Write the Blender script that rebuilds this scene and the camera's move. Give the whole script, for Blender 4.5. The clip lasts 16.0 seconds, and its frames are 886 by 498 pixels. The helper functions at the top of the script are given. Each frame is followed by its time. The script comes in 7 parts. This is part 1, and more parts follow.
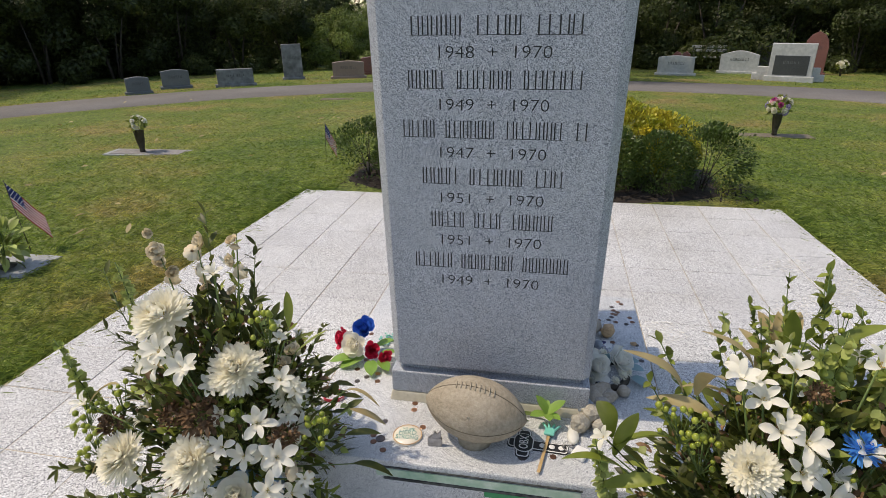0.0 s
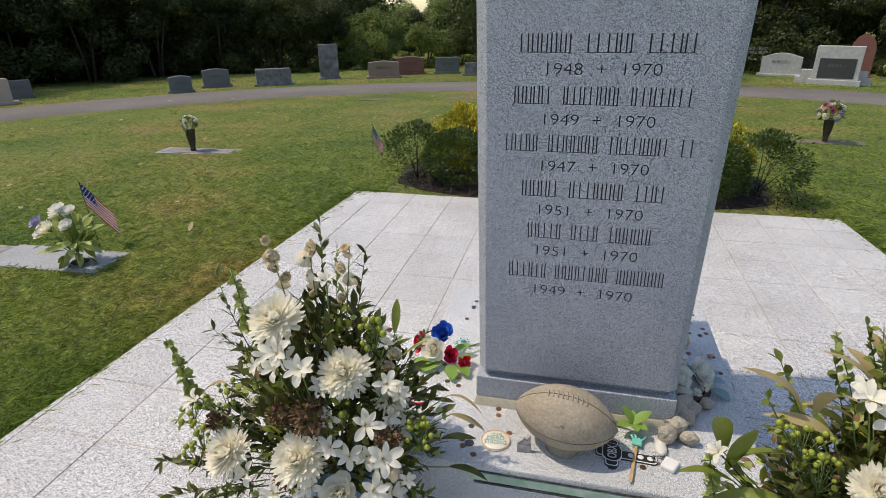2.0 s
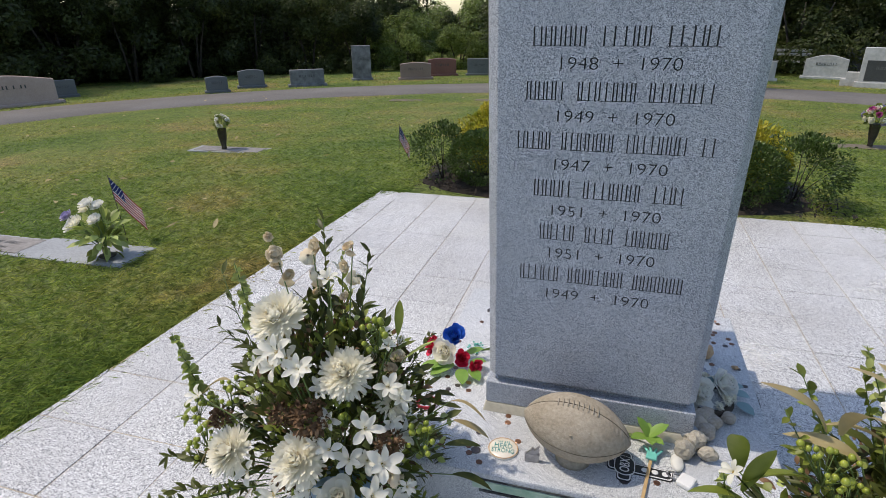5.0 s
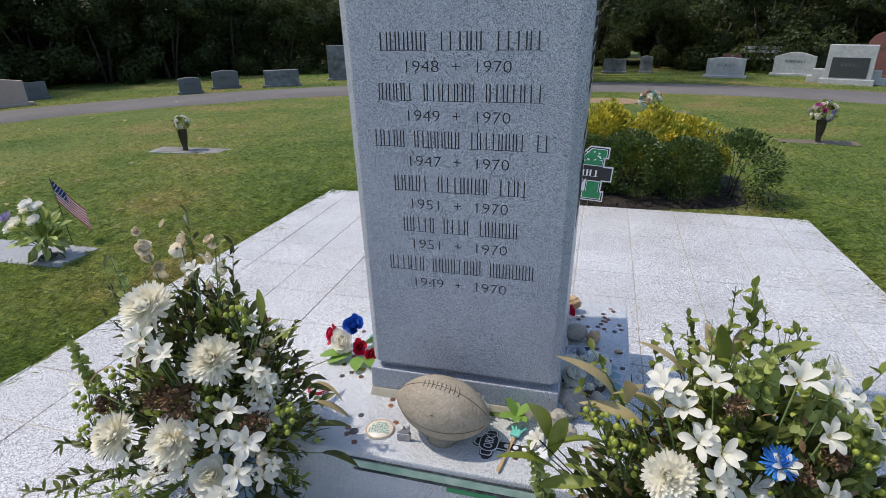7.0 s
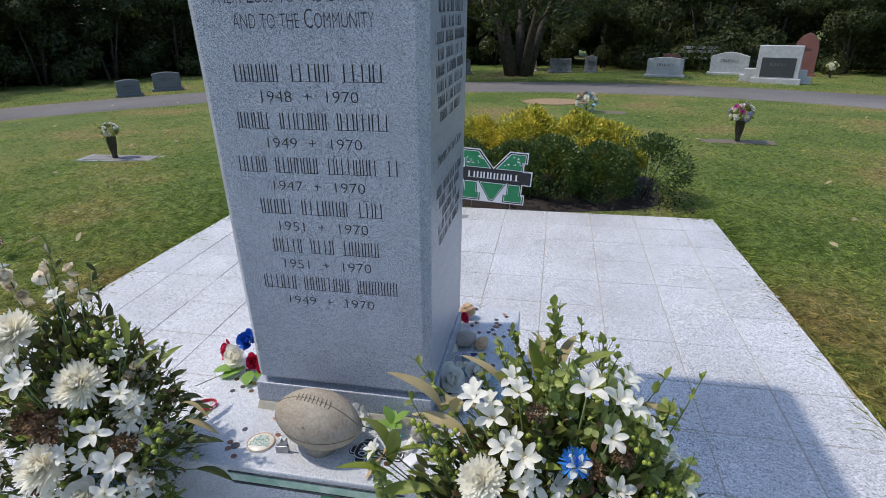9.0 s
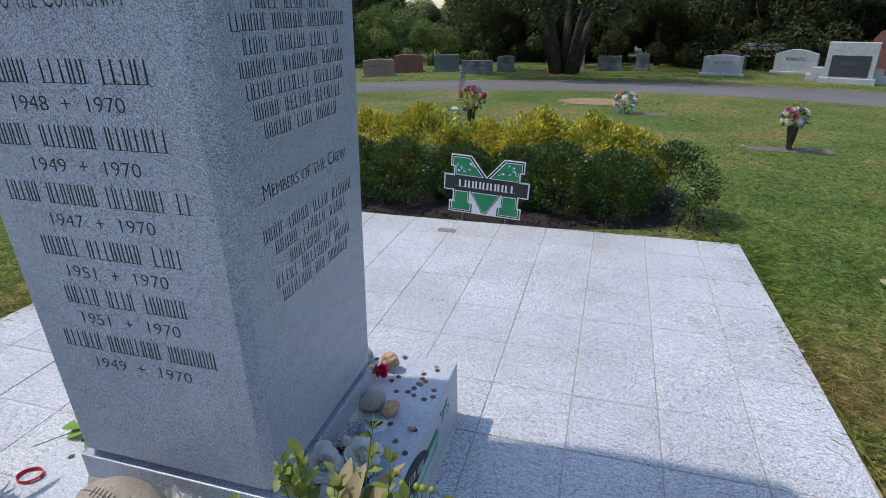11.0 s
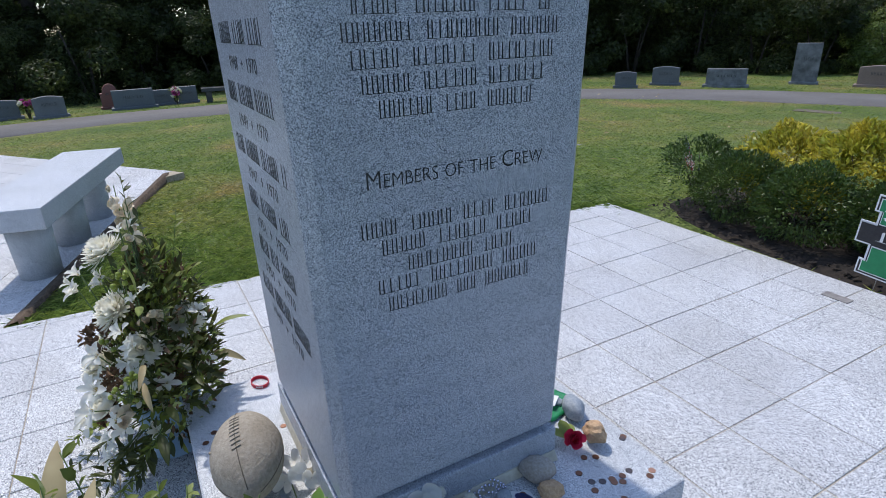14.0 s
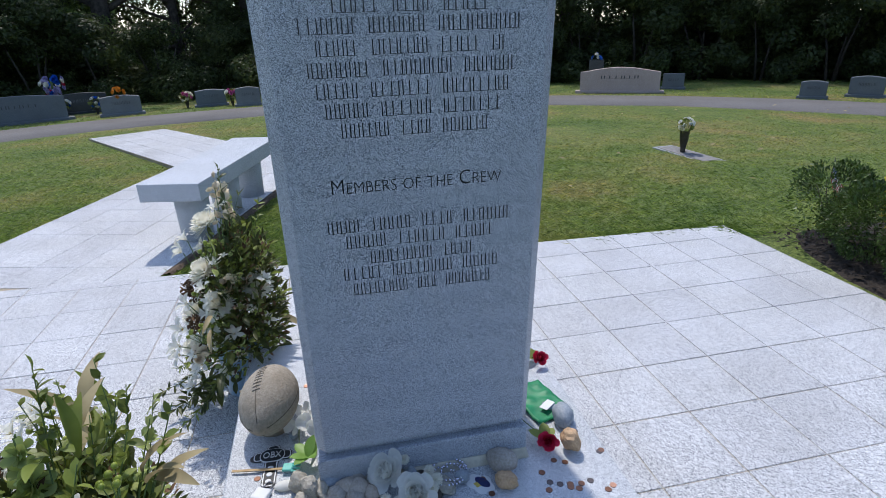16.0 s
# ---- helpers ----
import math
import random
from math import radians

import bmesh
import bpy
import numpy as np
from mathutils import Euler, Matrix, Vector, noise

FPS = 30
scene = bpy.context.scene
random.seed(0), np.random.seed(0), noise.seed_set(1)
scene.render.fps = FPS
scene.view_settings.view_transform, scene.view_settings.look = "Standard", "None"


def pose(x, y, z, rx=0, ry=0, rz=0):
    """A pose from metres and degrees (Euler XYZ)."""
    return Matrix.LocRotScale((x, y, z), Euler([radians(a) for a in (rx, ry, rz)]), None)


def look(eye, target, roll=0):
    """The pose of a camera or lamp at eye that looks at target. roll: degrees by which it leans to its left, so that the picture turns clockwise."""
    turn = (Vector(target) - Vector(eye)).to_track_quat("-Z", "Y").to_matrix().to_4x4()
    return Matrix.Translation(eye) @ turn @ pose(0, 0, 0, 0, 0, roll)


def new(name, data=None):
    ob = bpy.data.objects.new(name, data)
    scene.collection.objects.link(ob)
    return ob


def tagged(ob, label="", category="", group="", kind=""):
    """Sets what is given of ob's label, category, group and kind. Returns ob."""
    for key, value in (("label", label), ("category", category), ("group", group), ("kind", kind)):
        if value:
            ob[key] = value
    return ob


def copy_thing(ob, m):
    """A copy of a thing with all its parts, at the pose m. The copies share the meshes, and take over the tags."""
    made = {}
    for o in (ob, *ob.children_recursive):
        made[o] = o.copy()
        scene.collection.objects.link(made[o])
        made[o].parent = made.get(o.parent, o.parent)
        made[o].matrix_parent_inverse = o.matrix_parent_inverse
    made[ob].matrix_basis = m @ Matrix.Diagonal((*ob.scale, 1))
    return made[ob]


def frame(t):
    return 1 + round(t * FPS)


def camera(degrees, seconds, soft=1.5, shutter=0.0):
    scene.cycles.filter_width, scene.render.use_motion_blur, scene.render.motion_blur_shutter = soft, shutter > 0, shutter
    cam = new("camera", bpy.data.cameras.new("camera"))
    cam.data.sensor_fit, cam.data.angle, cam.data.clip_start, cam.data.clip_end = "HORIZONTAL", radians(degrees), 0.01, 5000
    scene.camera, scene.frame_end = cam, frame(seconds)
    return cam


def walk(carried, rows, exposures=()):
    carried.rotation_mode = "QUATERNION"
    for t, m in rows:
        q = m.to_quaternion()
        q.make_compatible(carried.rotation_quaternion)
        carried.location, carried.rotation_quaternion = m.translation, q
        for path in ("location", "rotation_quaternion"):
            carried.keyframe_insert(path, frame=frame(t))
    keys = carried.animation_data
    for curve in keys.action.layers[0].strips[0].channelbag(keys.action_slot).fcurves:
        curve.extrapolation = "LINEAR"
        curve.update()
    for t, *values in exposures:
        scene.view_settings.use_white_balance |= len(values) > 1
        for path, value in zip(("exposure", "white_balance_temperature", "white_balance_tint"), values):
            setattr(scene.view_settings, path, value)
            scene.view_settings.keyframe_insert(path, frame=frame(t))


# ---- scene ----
cam = camera(76.2, 16.0, soft=0.5)
PATH = [
    (0, (0.108, 0.019, 1.421), (-0.235, 1.83, 0.644), -0.8),
    (0.5, (0.029, -0.01, 1.447), (-0.311, 1.802, 0.67), -0.6),
    (1, (-0.042, -0.027, 1.464), (-0.393, 1.782, 0.685), -0.6),
    (1.5, (-0.077, -0.044, 1.466), (-0.465, 1.757, 0.688), -0.6),
    (2, (-0.086, -0.046, 1.466), (-0.514, 1.746, 0.688), -0.7),
    (2.5, (-0.086, -0.04, 1.463), (-0.553, 1.743, 0.685), -0.8),
    (3, (-0.084, -0.026, 1.46), (-0.578, 1.749, 0.682), -0.8),
    (3.5, (-0.073, -0.018, 1.466), (-0.586, 1.751, 0.688), -0.9),
    (5.8, (0.042, 0.031, 1.434), (-0.491, 1.799, 0.666), -0.8),
    (6, (0.078, 0.035, 1.446), (-0.448, 1.801, 0.669), -1.0),
    (6.5, (0.198, 0.031, 1.457), (-0.315, 1.802, 0.681), -1.1),
    (7, (0.327, 0.007, 1.456), (-0.167, 1.784, 0.682), -1.1),
    (7.5, (0.448, -0.022, 1.461), (-0.029, 1.761, 0.69), -1.1),
    (8, (0.519, -0.028, 1.478), (0.076, 1.762, 0.702), -1.0),
    (8.5, (0.584, -0.017, 1.501), (0.183, 1.781, 0.723), -0.9),
    (9, (0.62, 0.017, 1.54), (0.258, 1.821, 0.757), -0.9),
    (9.5, (0.69, 0.177, 1.553), (0.332, 1.982, 0.769), -1.1),
    (9.7, (0.734, 0.269, 1.552), (0.375, 2.072, 0.764), -1.1),
    (11.8, (1.11, 0.764, 1.461), (0.213, 2.372, 0.68), -1.3),
    (12, (1.134, 0.819, 1.461), (0.118, 2.356, 0.681), -1.4),
    (12.5, (1.237, 0.925, 1.421), (-0.001, 2.299, 0.66), -2.0),
    (13, (1.363, 1.037, 1.454), (-0.085, 2.191, 0.699), -2.2),
    (13.5, (1.337, 1.123, 1.441), (-0.224, 2.122, 0.691), -2.1),
    (14, (1.234, 1.246, 1.392), (-0.401, 2.124, 0.647), -2.2),
    (14.5, (1.282, 1.322, 1.388), (-0.414, 2.079, 0.647), -2.0),
    (15, (1.446, 1.491, 1.426), (-0.334, 2.038, 0.697), -2.3),
    (15.5, (1.526, 1.566, 1.449), (-0.286, 1.996, 0.721), -2.2),
    (16, (1.556, 1.594, 1.458), (-0.268, 1.966, 0.727), -2.0),
]
# the clip turns from warm to cool on the way: seconds, stops, kelvin, tint
WB = [(0, 0.57, 8100, 12), (3.5, 0.52, 7600, 12), (7, 0.57, 6950, 12), (9, 0.57, 6650, 12), (12, 0.45, 6380, 12), (14.5, 0.57, 6310, 12), (16, 0.56, 6310, 12)]
walk(cam, [(t, look(eye, target, roll)) for t, eye, target, roll in PATH], WB)

# ---- world, sun, exposure ----
SUN_DIR = Vector((-0.505, -0.048, 0.874)).normalized()
world = bpy.data.worlds.new("world")
scene.world = world
world.use_nodes = True
_wn, _wl = world.node_tree.nodes, world.node_tree.links
_sky = _wn.new("ShaderNodeTexSky")
_sky.sky_type = "NISHITA"
_sky.sun_disc = False
_sky.sun_elevation = math.asin(SUN_DIR.z)
_sky.sun_rotation = math.atan2(SUN_DIR.x, SUN_DIR.y)
_sky.air_density, _sky.dust_density, _sky.ozone_density = 1.0, 0.9, 1.8
_sky.altitude = 200
_wn["Background"].inputs["Strength"].default_value = 0.15
_wl.new(_sky.outputs[0], _wn["Background"].inputs["Color"])
sun = new("sun", bpy.data.lights.new("sun", "SUN"))
sun.data.energy, sun.data.angle, sun.data.color = 1.87, radians(1.1), (1.0, 0.95, 0.87)
sun.matrix_world = look(SUN_DIR * 30, (0, 0, 0))
scene.view_settings.exposure = 0.2

# ---- materials ----
def material(name, rough=0.6, metal=0.0, spec=0.5):
    m = bpy.data.materials.new(name)
    m.use_nodes = True
    b = m.node_tree.nodes["Principled BSDF"]
    b.inputs["Roughness"].default_value = rough
    b.inputs["Metallic"].default_value = metal
    b.inputs["Specular IOR Level"].default_value = spec
    return m, m.node_tree.nodes, m.node_tree.links, b


def ramp_node(nodes, stops, mode="LINEAR"):
    r = nodes.new("ShaderNodeValToRGB")
    r.color_ramp.interpolation = mode
    els = r.color_ramp.elements
    els[0].position, els[0].color = stops[0][0], (*stops[0][1], 1)
    els[1].position, els[1].color = stops[-1][0], (*stops[-1][1], 1)
    for p, c in stops[1:-1]:
        e = els.new(p)
        e.color = (*c, 1)
    return r


def mix_node(nodes, links, kind, fac, a, b):
    n = nodes.new("ShaderNodeMix")
    n.data_type, n.blend_type = "RGBA", kind
    for sock, v in ((n.inputs[0], fac), (n.inputs[6], a), (n.inputs[7], b)):
        if isinstance(v, bpy.types.NodeSocket):
            links.new(v, sock)
        else:
            sock.default_value = v if isinstance(v, float) else (*v, 1)
    return n.outputs[2]


def noise_node(nodes, links, scale, detail=3.0, rough=0.55, coord=None):
    n = nodes.new("ShaderNodeTexNoise")
    n.inputs["Scale"].default_value, n.inputs["Detail"].default_value, n.inputs["Roughness"].default_value = scale, detail, rough
    if coord is None:
        coord = nodes.new("ShaderNodeNewGeometry").outputs["Position"]
    links.new(coord, n.inputs["Vector"])
    return n.outputs["Fac"]


def bump_to(nodes, links, bsdf, height, strength, distance):
    b = nodes.new("ShaderNodeBump")
    b.inputs["Strength"].default_value, b.inputs["Distance"].default_value = strength, distance
    links.new(height, b.inputs["Height"])
    links.new(b.outputs[0], bsdf.inputs["Normal"])


def surface(name, stops, scale, rough=0.6, bump=0.0, big=None, big_scale=1.5, metal=0.0, spec=0.5, vary=0.0, trans=0.0, sheen=0.0, detail=4.0):
    """Mottled surface: a noise through a ramp, a second slow noise that multiplies it, and a difference from thing to thing."""
    m, n, l, b = material(name, rough, metal, spec)
    pos = n.new("ShaderNodeNewGeometry")
    f = noise_node(n, l, scale, detail, 0.6, pos.outputs["Position"])
    r = ramp_node(n, stops)
    l.new(f, r.inputs[0])
    col = r.outputs[0]
    if big:
        g = noise_node(n, l, big_scale, 4.0, 0.6, pos.outputs["Position"])
        r2 = ramp_node(n, [(0.3, big), (0.7, (1, 1, 1))])
        l.new(g, r2.inputs[0])
        col = mix_node(n, l, "MULTIPLY", 1.0, col, r2.outputs[0])
    if vary:
        r3 = ramp_node(n, [(0.0, (1 - vary,) * 3), (1.0, (1 + vary,) * 3)])
        l.new(pos.outputs["Random Per Island"], r3.inputs[0])
        col = mix_node(n, l, "MULTIPLY", 1.0, col, r3.outputs[0])
    l.new(col, b.inputs["Base Color"])
    if trans:
        t = n.new("ShaderNodeBsdfTranslucent")
        l.new(col, t.inputs["Color"])
        mx = n.new("ShaderNodeMixShader")
        mx.inputs[0].default_value = trans
        l.new(b.outputs[0], mx.inputs[1])
        l.new(t.outputs[0], mx.inputs[2])
        l.new(mx.outputs[0], n["Material Output"].inputs["Surface"])
    if bump:
        bump_to(n, l, b, f, 0.6, bump)
    return m


def granite(name, grain, stops, rough, stain=(0.86, 0.86, 0.84), vary=0.0, grime=0.0, mottle=(90, 0.86)):
    """Speckled granite: random crystal cells over a finer noise, with slow stains."""
    m, n, l, b = material(name, rough)
    pos = n.new("ShaderNodeNewGeometry").outputs["Position"]
    v = n.new("ShaderNodeTexVoronoi")
    v.inputs["Scale"].default_value = grain
    l.new(pos, v.inputs["Vector"])
    sep = n.new("ShaderNodeSeparateColor")
    l.new(v.outputs["Color"], sep.inputs[0])
    r = ramp_node(n, stops)
    l.new(sep.outputs[0], r.inputs[0])
    fine = noise_node(n, l, grain * 0.75, 3.0, 0.7, pos)
    r1 = ramp_node(n, [(0.36, (0.52, 0.53, 0.56)), (0.56, (1.16, 1.16, 1.16))])
    l.new(fine, r1.inputs[0])
    col = mix_node(n, l, "MULTIPLY", 1.0, r.outputs[0], r1.outputs[0])
    mid = noise_node(n, l, mottle[0], 4.0, 0.75, pos)
    r5 = ramp_node(n, [(0.38, (mottle[1],) * 3), (0.6, (1.12, 1.12, 1.12))])
    l.new(mid, r5.inputs[0])
    col = mix_node(n, l, "MULTIPLY", 1.0, col, r5.outputs[0])
    slow = noise_node(n, l, 1.7, 6.0, 0.62, pos)
    r2 = ramp_node(n, [(0.34, stain), (0.6, (1, 1, 1))])
    l.new(slow, r2.inputs[0])
    col = mix_node(n, l, "MULTIPLY", 1.0, col, r2.outputs[0])
    if grime:
        spots = noise_node(n, l, 5.5, 5.0, 0.7, pos)
        r4 = ramp_node(n, [(0.64, (0, 0, 0)), (0.72, (grime,) * 3)])
        l.new(spots, r4.inputs[0])
        col = mix_node(n, l, "MIX", r4.outputs[0], col, (0.80, 0.80, 0.79))
    if vary:
        info = n.new("ShaderNodeObjectInfo")
        r3 = ramp_node(n, [(0.0, (1 - vary, 1 - vary, 1 - vary * 0.8)), (1.0, (1 + vary * 0.5,) * 3)])
        l.new(info.outputs["Random"], r3.inputs[0])
        col = mix_node(n, l, "MULTIPLY", 1.0, col, r3.outputs[0])
    l.new(col, b.inputs["Base Color"])
    bump_to(n, l, b, fine, 0.25, 0.0012)
    return m


GRANITE_DARK = granite("honed_grey_granite", 560, [(0.0, (0.085, 0.10, 0.13)), (0.22, (0.25, 0.275, 0.315)), (0.42, (0.46, 0.49, 0.535)), (1.0, (0.62, 0.65, 0.69))], 0.33, (0.9, 0.9, 0.92), mottle=(150, 0.93))
GRANITE_BASE = granite("grey_granite_base", 520, [(0.0, (0.17, 0.19, 0.22)), (0.2, (0.38, 0.40, 0.43)), (0.42, (0.58, 0.60, 0.62)), (1.0, (0.74, 0.75, 0.77))], 0.5, mottle=(120, 0.94))
GRANITE_TILE = granite("pale_granite_tile", 290, [(0.0, (0.085, 0.09, 0.105)), (0.16, (0.32, 0.33, 0.34)), (0.32, (0.60, 0.60, 0.60)), (1.0, (0.80, 0.80, 0.79))], 0.62, (0.84, 0.83, 0.81), vary=0.06, grime=0.75, mottle=(60, 0.82))
GROUT = surface("sandy_grout", [(0.3, (0.38, 0.31, 0.215)), (0.7, (0.58, 0.50, 0.375))], 40, 0.9, 0.002, (0.7, 0.68, 0.62))
MORTAR = surface("cream_setting_compound", [(0.3, (0.54, 0.49, 0.38)), (0.7, (0.68, 0.63, 0.51))], 60, 0.8, 0.001)
# shade inside the cut letters, put into a dark colour on flat shapes
INCISED_SHADE = surface("incised_lettering_shade", [(0.3, (0.016, 0.018, 0.022)), (0.7, (0.035, 0.037, 0.042))], 300, 0.36)
ASPHALT = surface("worn_grey_asphalt", [(0.35, (0.135, 0.127, 0.122)), (0.65, (0.23, 0.215, 0.205))], 55, 0.9, 0.004, (0.75, 0.74, 0.72), 0.6)
SOIL = surface("bare_brown_soil", [(0.3, (0.07, 0.045, 0.028)), (0.7, (0.20, 0.14, 0.09))], 45, 0.95, 0.01, (0.6, 0.6, 0.6), 3.0)
MULCH = surface("dark_bark_mulch", [(0.3, (0.012, 0.009, 0.007)), (0.7, (0.052, 0.038, 0.028))], 35, 0.95, 0.015, (0.6, 0.6, 0.6), 2.5)


def lawn_material(name, blade=False):
    m, n, l, b = material(name, 0.75, 0, 0.2)
    geo = n.new("ShaderNodeNewGeometry")
    pos = geo.outputs["Position"]
    slow = noise_node(n, l, 0.55, 5.0, 0.62, pos)
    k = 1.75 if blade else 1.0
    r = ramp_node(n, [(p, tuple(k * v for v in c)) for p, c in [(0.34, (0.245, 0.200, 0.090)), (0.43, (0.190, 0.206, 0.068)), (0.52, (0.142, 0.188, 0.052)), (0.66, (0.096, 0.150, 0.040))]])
    l.new(slow, r.inputs[0])
    fine = noise_node(n, l, 14.0, 5.0, 0.72, pos)
    r2 = ramp_node(n, [(0.38, (0.70, 0.72, 0.66)), (0.62, (1.26, 1.22, 1.18))])
    l.new(fine, r2.inputs[0])
    col = mix_node(n, l, "MULTIPLY", 1.0, r.outputs[0], r2.outputs[0])
    if blade:
        r3 = ramp_node(n, [(0.0, (0.45, 0.52, 0.38)), (0.5, (1.0, 1.0, 0.9)), (0.9, (1.35, 1.28, 1.05)), (1.0, (1.9, 1.6, 1.3))])
        l.new(geo.outputs["Random Per Island"], r3.inputs[0])
        col = mix_node(n, l, "MULTIPLY", 1.0, col, r3.outputs[0])
        t = n.new("ShaderNodeBsdfTranslucent")
        l.new(col, t.inputs["Color"])
        mx = n.new("ShaderNodeMixShader")
        mx.inputs[0].default_value = 0.42
        l.new(b.outputs[0], mx.inputs[1])
        l.new(t.outputs[0], mx.inputs[2])
        l.new(mx.outputs[0], n["Material Output"].inputs["Surface"])
    else:
        # matted turf: two finer scales of thatch and leaf tips
        turf = noise_node(n, l, 48.0, 5.0, 0.8, pos)
        r4 = ramp_node(n, [(0.40, (0.40, 0.44, 0.36)), (0.50, (0.95, 0.95, 0.92)), (0.60, (1.5, 1.42, 1.25))])
        l.new(turf, r4.inputs[0])
        col = mix_node(n, l, "MULTIPLY", 1.0, col, r4.outputs[0])
        bump_to(n, l, b, turf, 0.7, 0.02)
    l.new(col, b.inputs["Base Color"])
    return m


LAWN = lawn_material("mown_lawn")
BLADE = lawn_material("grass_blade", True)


def leaves(name, dark, light, trans=0.3, rough=0.45, vary=0.35, scale=6.0):
    return surface(name, [(0.3, dark), (0.7, light)], scale, rough, 0, None, 1, 0, 0.4, vary, trans)


LEAF_DEEP = leaves("deep_green_leaf", (0.040, 0.054, 0.012), (0.125, 0.138, 0.032))
LEAF_MID = leaves("fresh_green_leaf", (0.130, 0.172, 0.024), (0.275, 0.318, 0.062))
LEAF_BRIGHT = leaves("bright_green_cloth_leaf", (0.13, 0.27, 0.045), (0.26, 0.42, 0.09))
TEAL_INK = surface("dark_teal_ink", [(0.3, (0.01, 0.22, 0.21)), (0.7, (0.015, 0.28, 0.26))], 30, 0.5)
LEAF_LIME = leaves("lime_green_leaf", (0.310, 0.385, 0.092), (0.530, 0.580, 0.205))
LEAF_DRY = leaves("dried_tan_leaf", (0.297, 0.221, 0.100), (0.478, 0.399, 0.214), 0.25, 0.6)
LEAF_BOX = leaves("boxwood_leaf", (0.038, 0.072, 0.015), (0.105, 0.165, 0.034), 0.25, 0.4, 0.4, 9.0)
LEAF_GOLD = leaves("golden_green_leaf", (0.24, 0.30, 0.032), (0.74, 0.60, 0.08), 0.35, 0.45, 0.4, 5.0)
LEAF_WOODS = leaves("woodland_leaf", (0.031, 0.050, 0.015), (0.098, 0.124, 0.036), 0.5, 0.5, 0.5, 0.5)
# lit copy of the leaf above: sunlight is put into its colour
LEAF_WOODS_LIT = leaves("sunlit_tint_woodland_leaf", (0.096, 0.144, 0.030), (0.204, 0.264, 0.060), 0.35, 0.5, 0.5, 0.5)
PETAL_WHITE = surface("white_petal", [(0.3, (0.95, 0.915, 0.79)), (0.7, (0.98, 0.96, 0.87))], 14, 0.5, 0, None, 1, 0, 0.4, 0.02, 0.45)
PETAL_CREAM = surface("wilting_cream_petal", [(0.3, (0.78, 0.64, 0.44)), (0.7, (0.90, 0.82, 0.64))], 20, 0.6, 0, None, 1, 0, 0.3, 0.15, 0.2)
PETAL_BLUE = surface("dyed_blue_petal", [(0.3, (0.035, 0.24, 0.70)), (0.7, (0.10, 0.42, 0.88))], 25, 0.5, 0, None, 1, 0, 0.3, 0.15, 0.2)
PETAL_RED = surface("red_cloth_petal", [(0.3, (0.58, 0.015, 0.06)), (0.7, (0.78, 0.05, 0.12))], 30, 0.6, 0, None, 1, 0, 0.3, 0.15, 0.15)
PETAL_ROYAL = surface("royal_blue_cloth_petal", [(0.3, (0.01, 0.09, 0.46)), (0.7, (0.03, 0.19, 0.72))], 30, 0.6, 0, None, 1, 0, 0.3, 0.15, 0.15)
PETAL_GREY = surface("faded_bluish_cloth_petal", [(0.3, (0.88, 0.87, 0.82)), (0.7, (0.96, 0.95, 0.90))], 30, 0.7, 0, None, 1, 0, 0.3, 0.05, 0.35)
LEAF_TEAL = leaves("faded_teal_cloth_leaf", (0.16, 0.27, 0.29), (0.26, 0.40, 0.42), 0.15, 0.6)
PETAL_PINK = surface("magenta_cloth_petal", [(0.3, (0.50, 0.06, 0.26)), (0.7, (0.72, 0.20, 0.45))], 30, 0.6, 0, None, 1, 0, 0.3, 0.3, 0.15)
PETAL_LILAC = surface("lilac_cloth_petal", [(0.3, (0.36, 0.30, 0.55)), (0.7, (0.58, 0.52, 0.74))], 30, 0.6, 0, None, 1, 0, 0.3, 0.3, 0.15)
PETAL_PEACH = surface("peach_cloth_petal", [(0.3, (0.66, 0.33, 0.22)), (0.7, (0.80, 0.55, 0.42))], 30, 0.6, 0, None, 1, 0, 0.3, 0.3, 0.15)
PETAL_ORANGE = surface("orange_cloth_petal", [(0.3, (0.66, 0.22, 0.02)), (0.7, (0.85, 0.38, 0.04))], 30, 0.6, 0, None, 1, 0, 0.3, 0.2, 0.1)
PETAL_GOLD = surface("yellow_flower_heart", [(0.3, (0.55, 0.36, 0.05)), (0.7, (0.75, 0.62, 0.15))], 60, 0.7)
PETAL_BROWN = surface("withered_brown_petal", [(0.3, (0.09, 0.05, 0.028)), (0.7, (0.26, 0.16, 0.09))], 40, 0.85, 0, None, 1, 0, 0.2, 0.4)
BERRY = surface("olive_green_berry", [(0.3, (0.17, 0.22, 0.02)), (0.7, (0.32, 0.36, 0.05))], 30, 0.3, 0, None, 1, 0, 0.5, 0.25)
STEM = surface("green_stem", [(0.3, (0.07, 0.12, 0.025)), (0.7, (0.13, 0.19, 0.05))], 40, 0.6)
POT_BLUE = surface("powder_blue_plastic", [(0.3, (0.30, 0.47, 0.66)), (0.7, (0.36, 0.54, 0.72))], 12, 0.35)
BALL = surface("weathered_tan_cast_stone", [(0.3, (0.33, 0.285, 0.22)), (0.7, (0.48, 0.42, 0.335))], 110, 0.9, 0.006, (0.78, 0.76, 0.72), 14.0)
SEAM = surface("dark_weathered_seam", [(0.3, (0.10, 0.08, 0.06)), (0.7, (0.17, 0.14, 0.10))], 60, 0.9)
COPPER = surface("tarnished_copper_coin", [(0.3, (0.10, 0.05, 0.035)), (0.7, (0.27, 0.14, 0.09))], 9, 0.42, 0, None, 1, 0.75, 0.5)
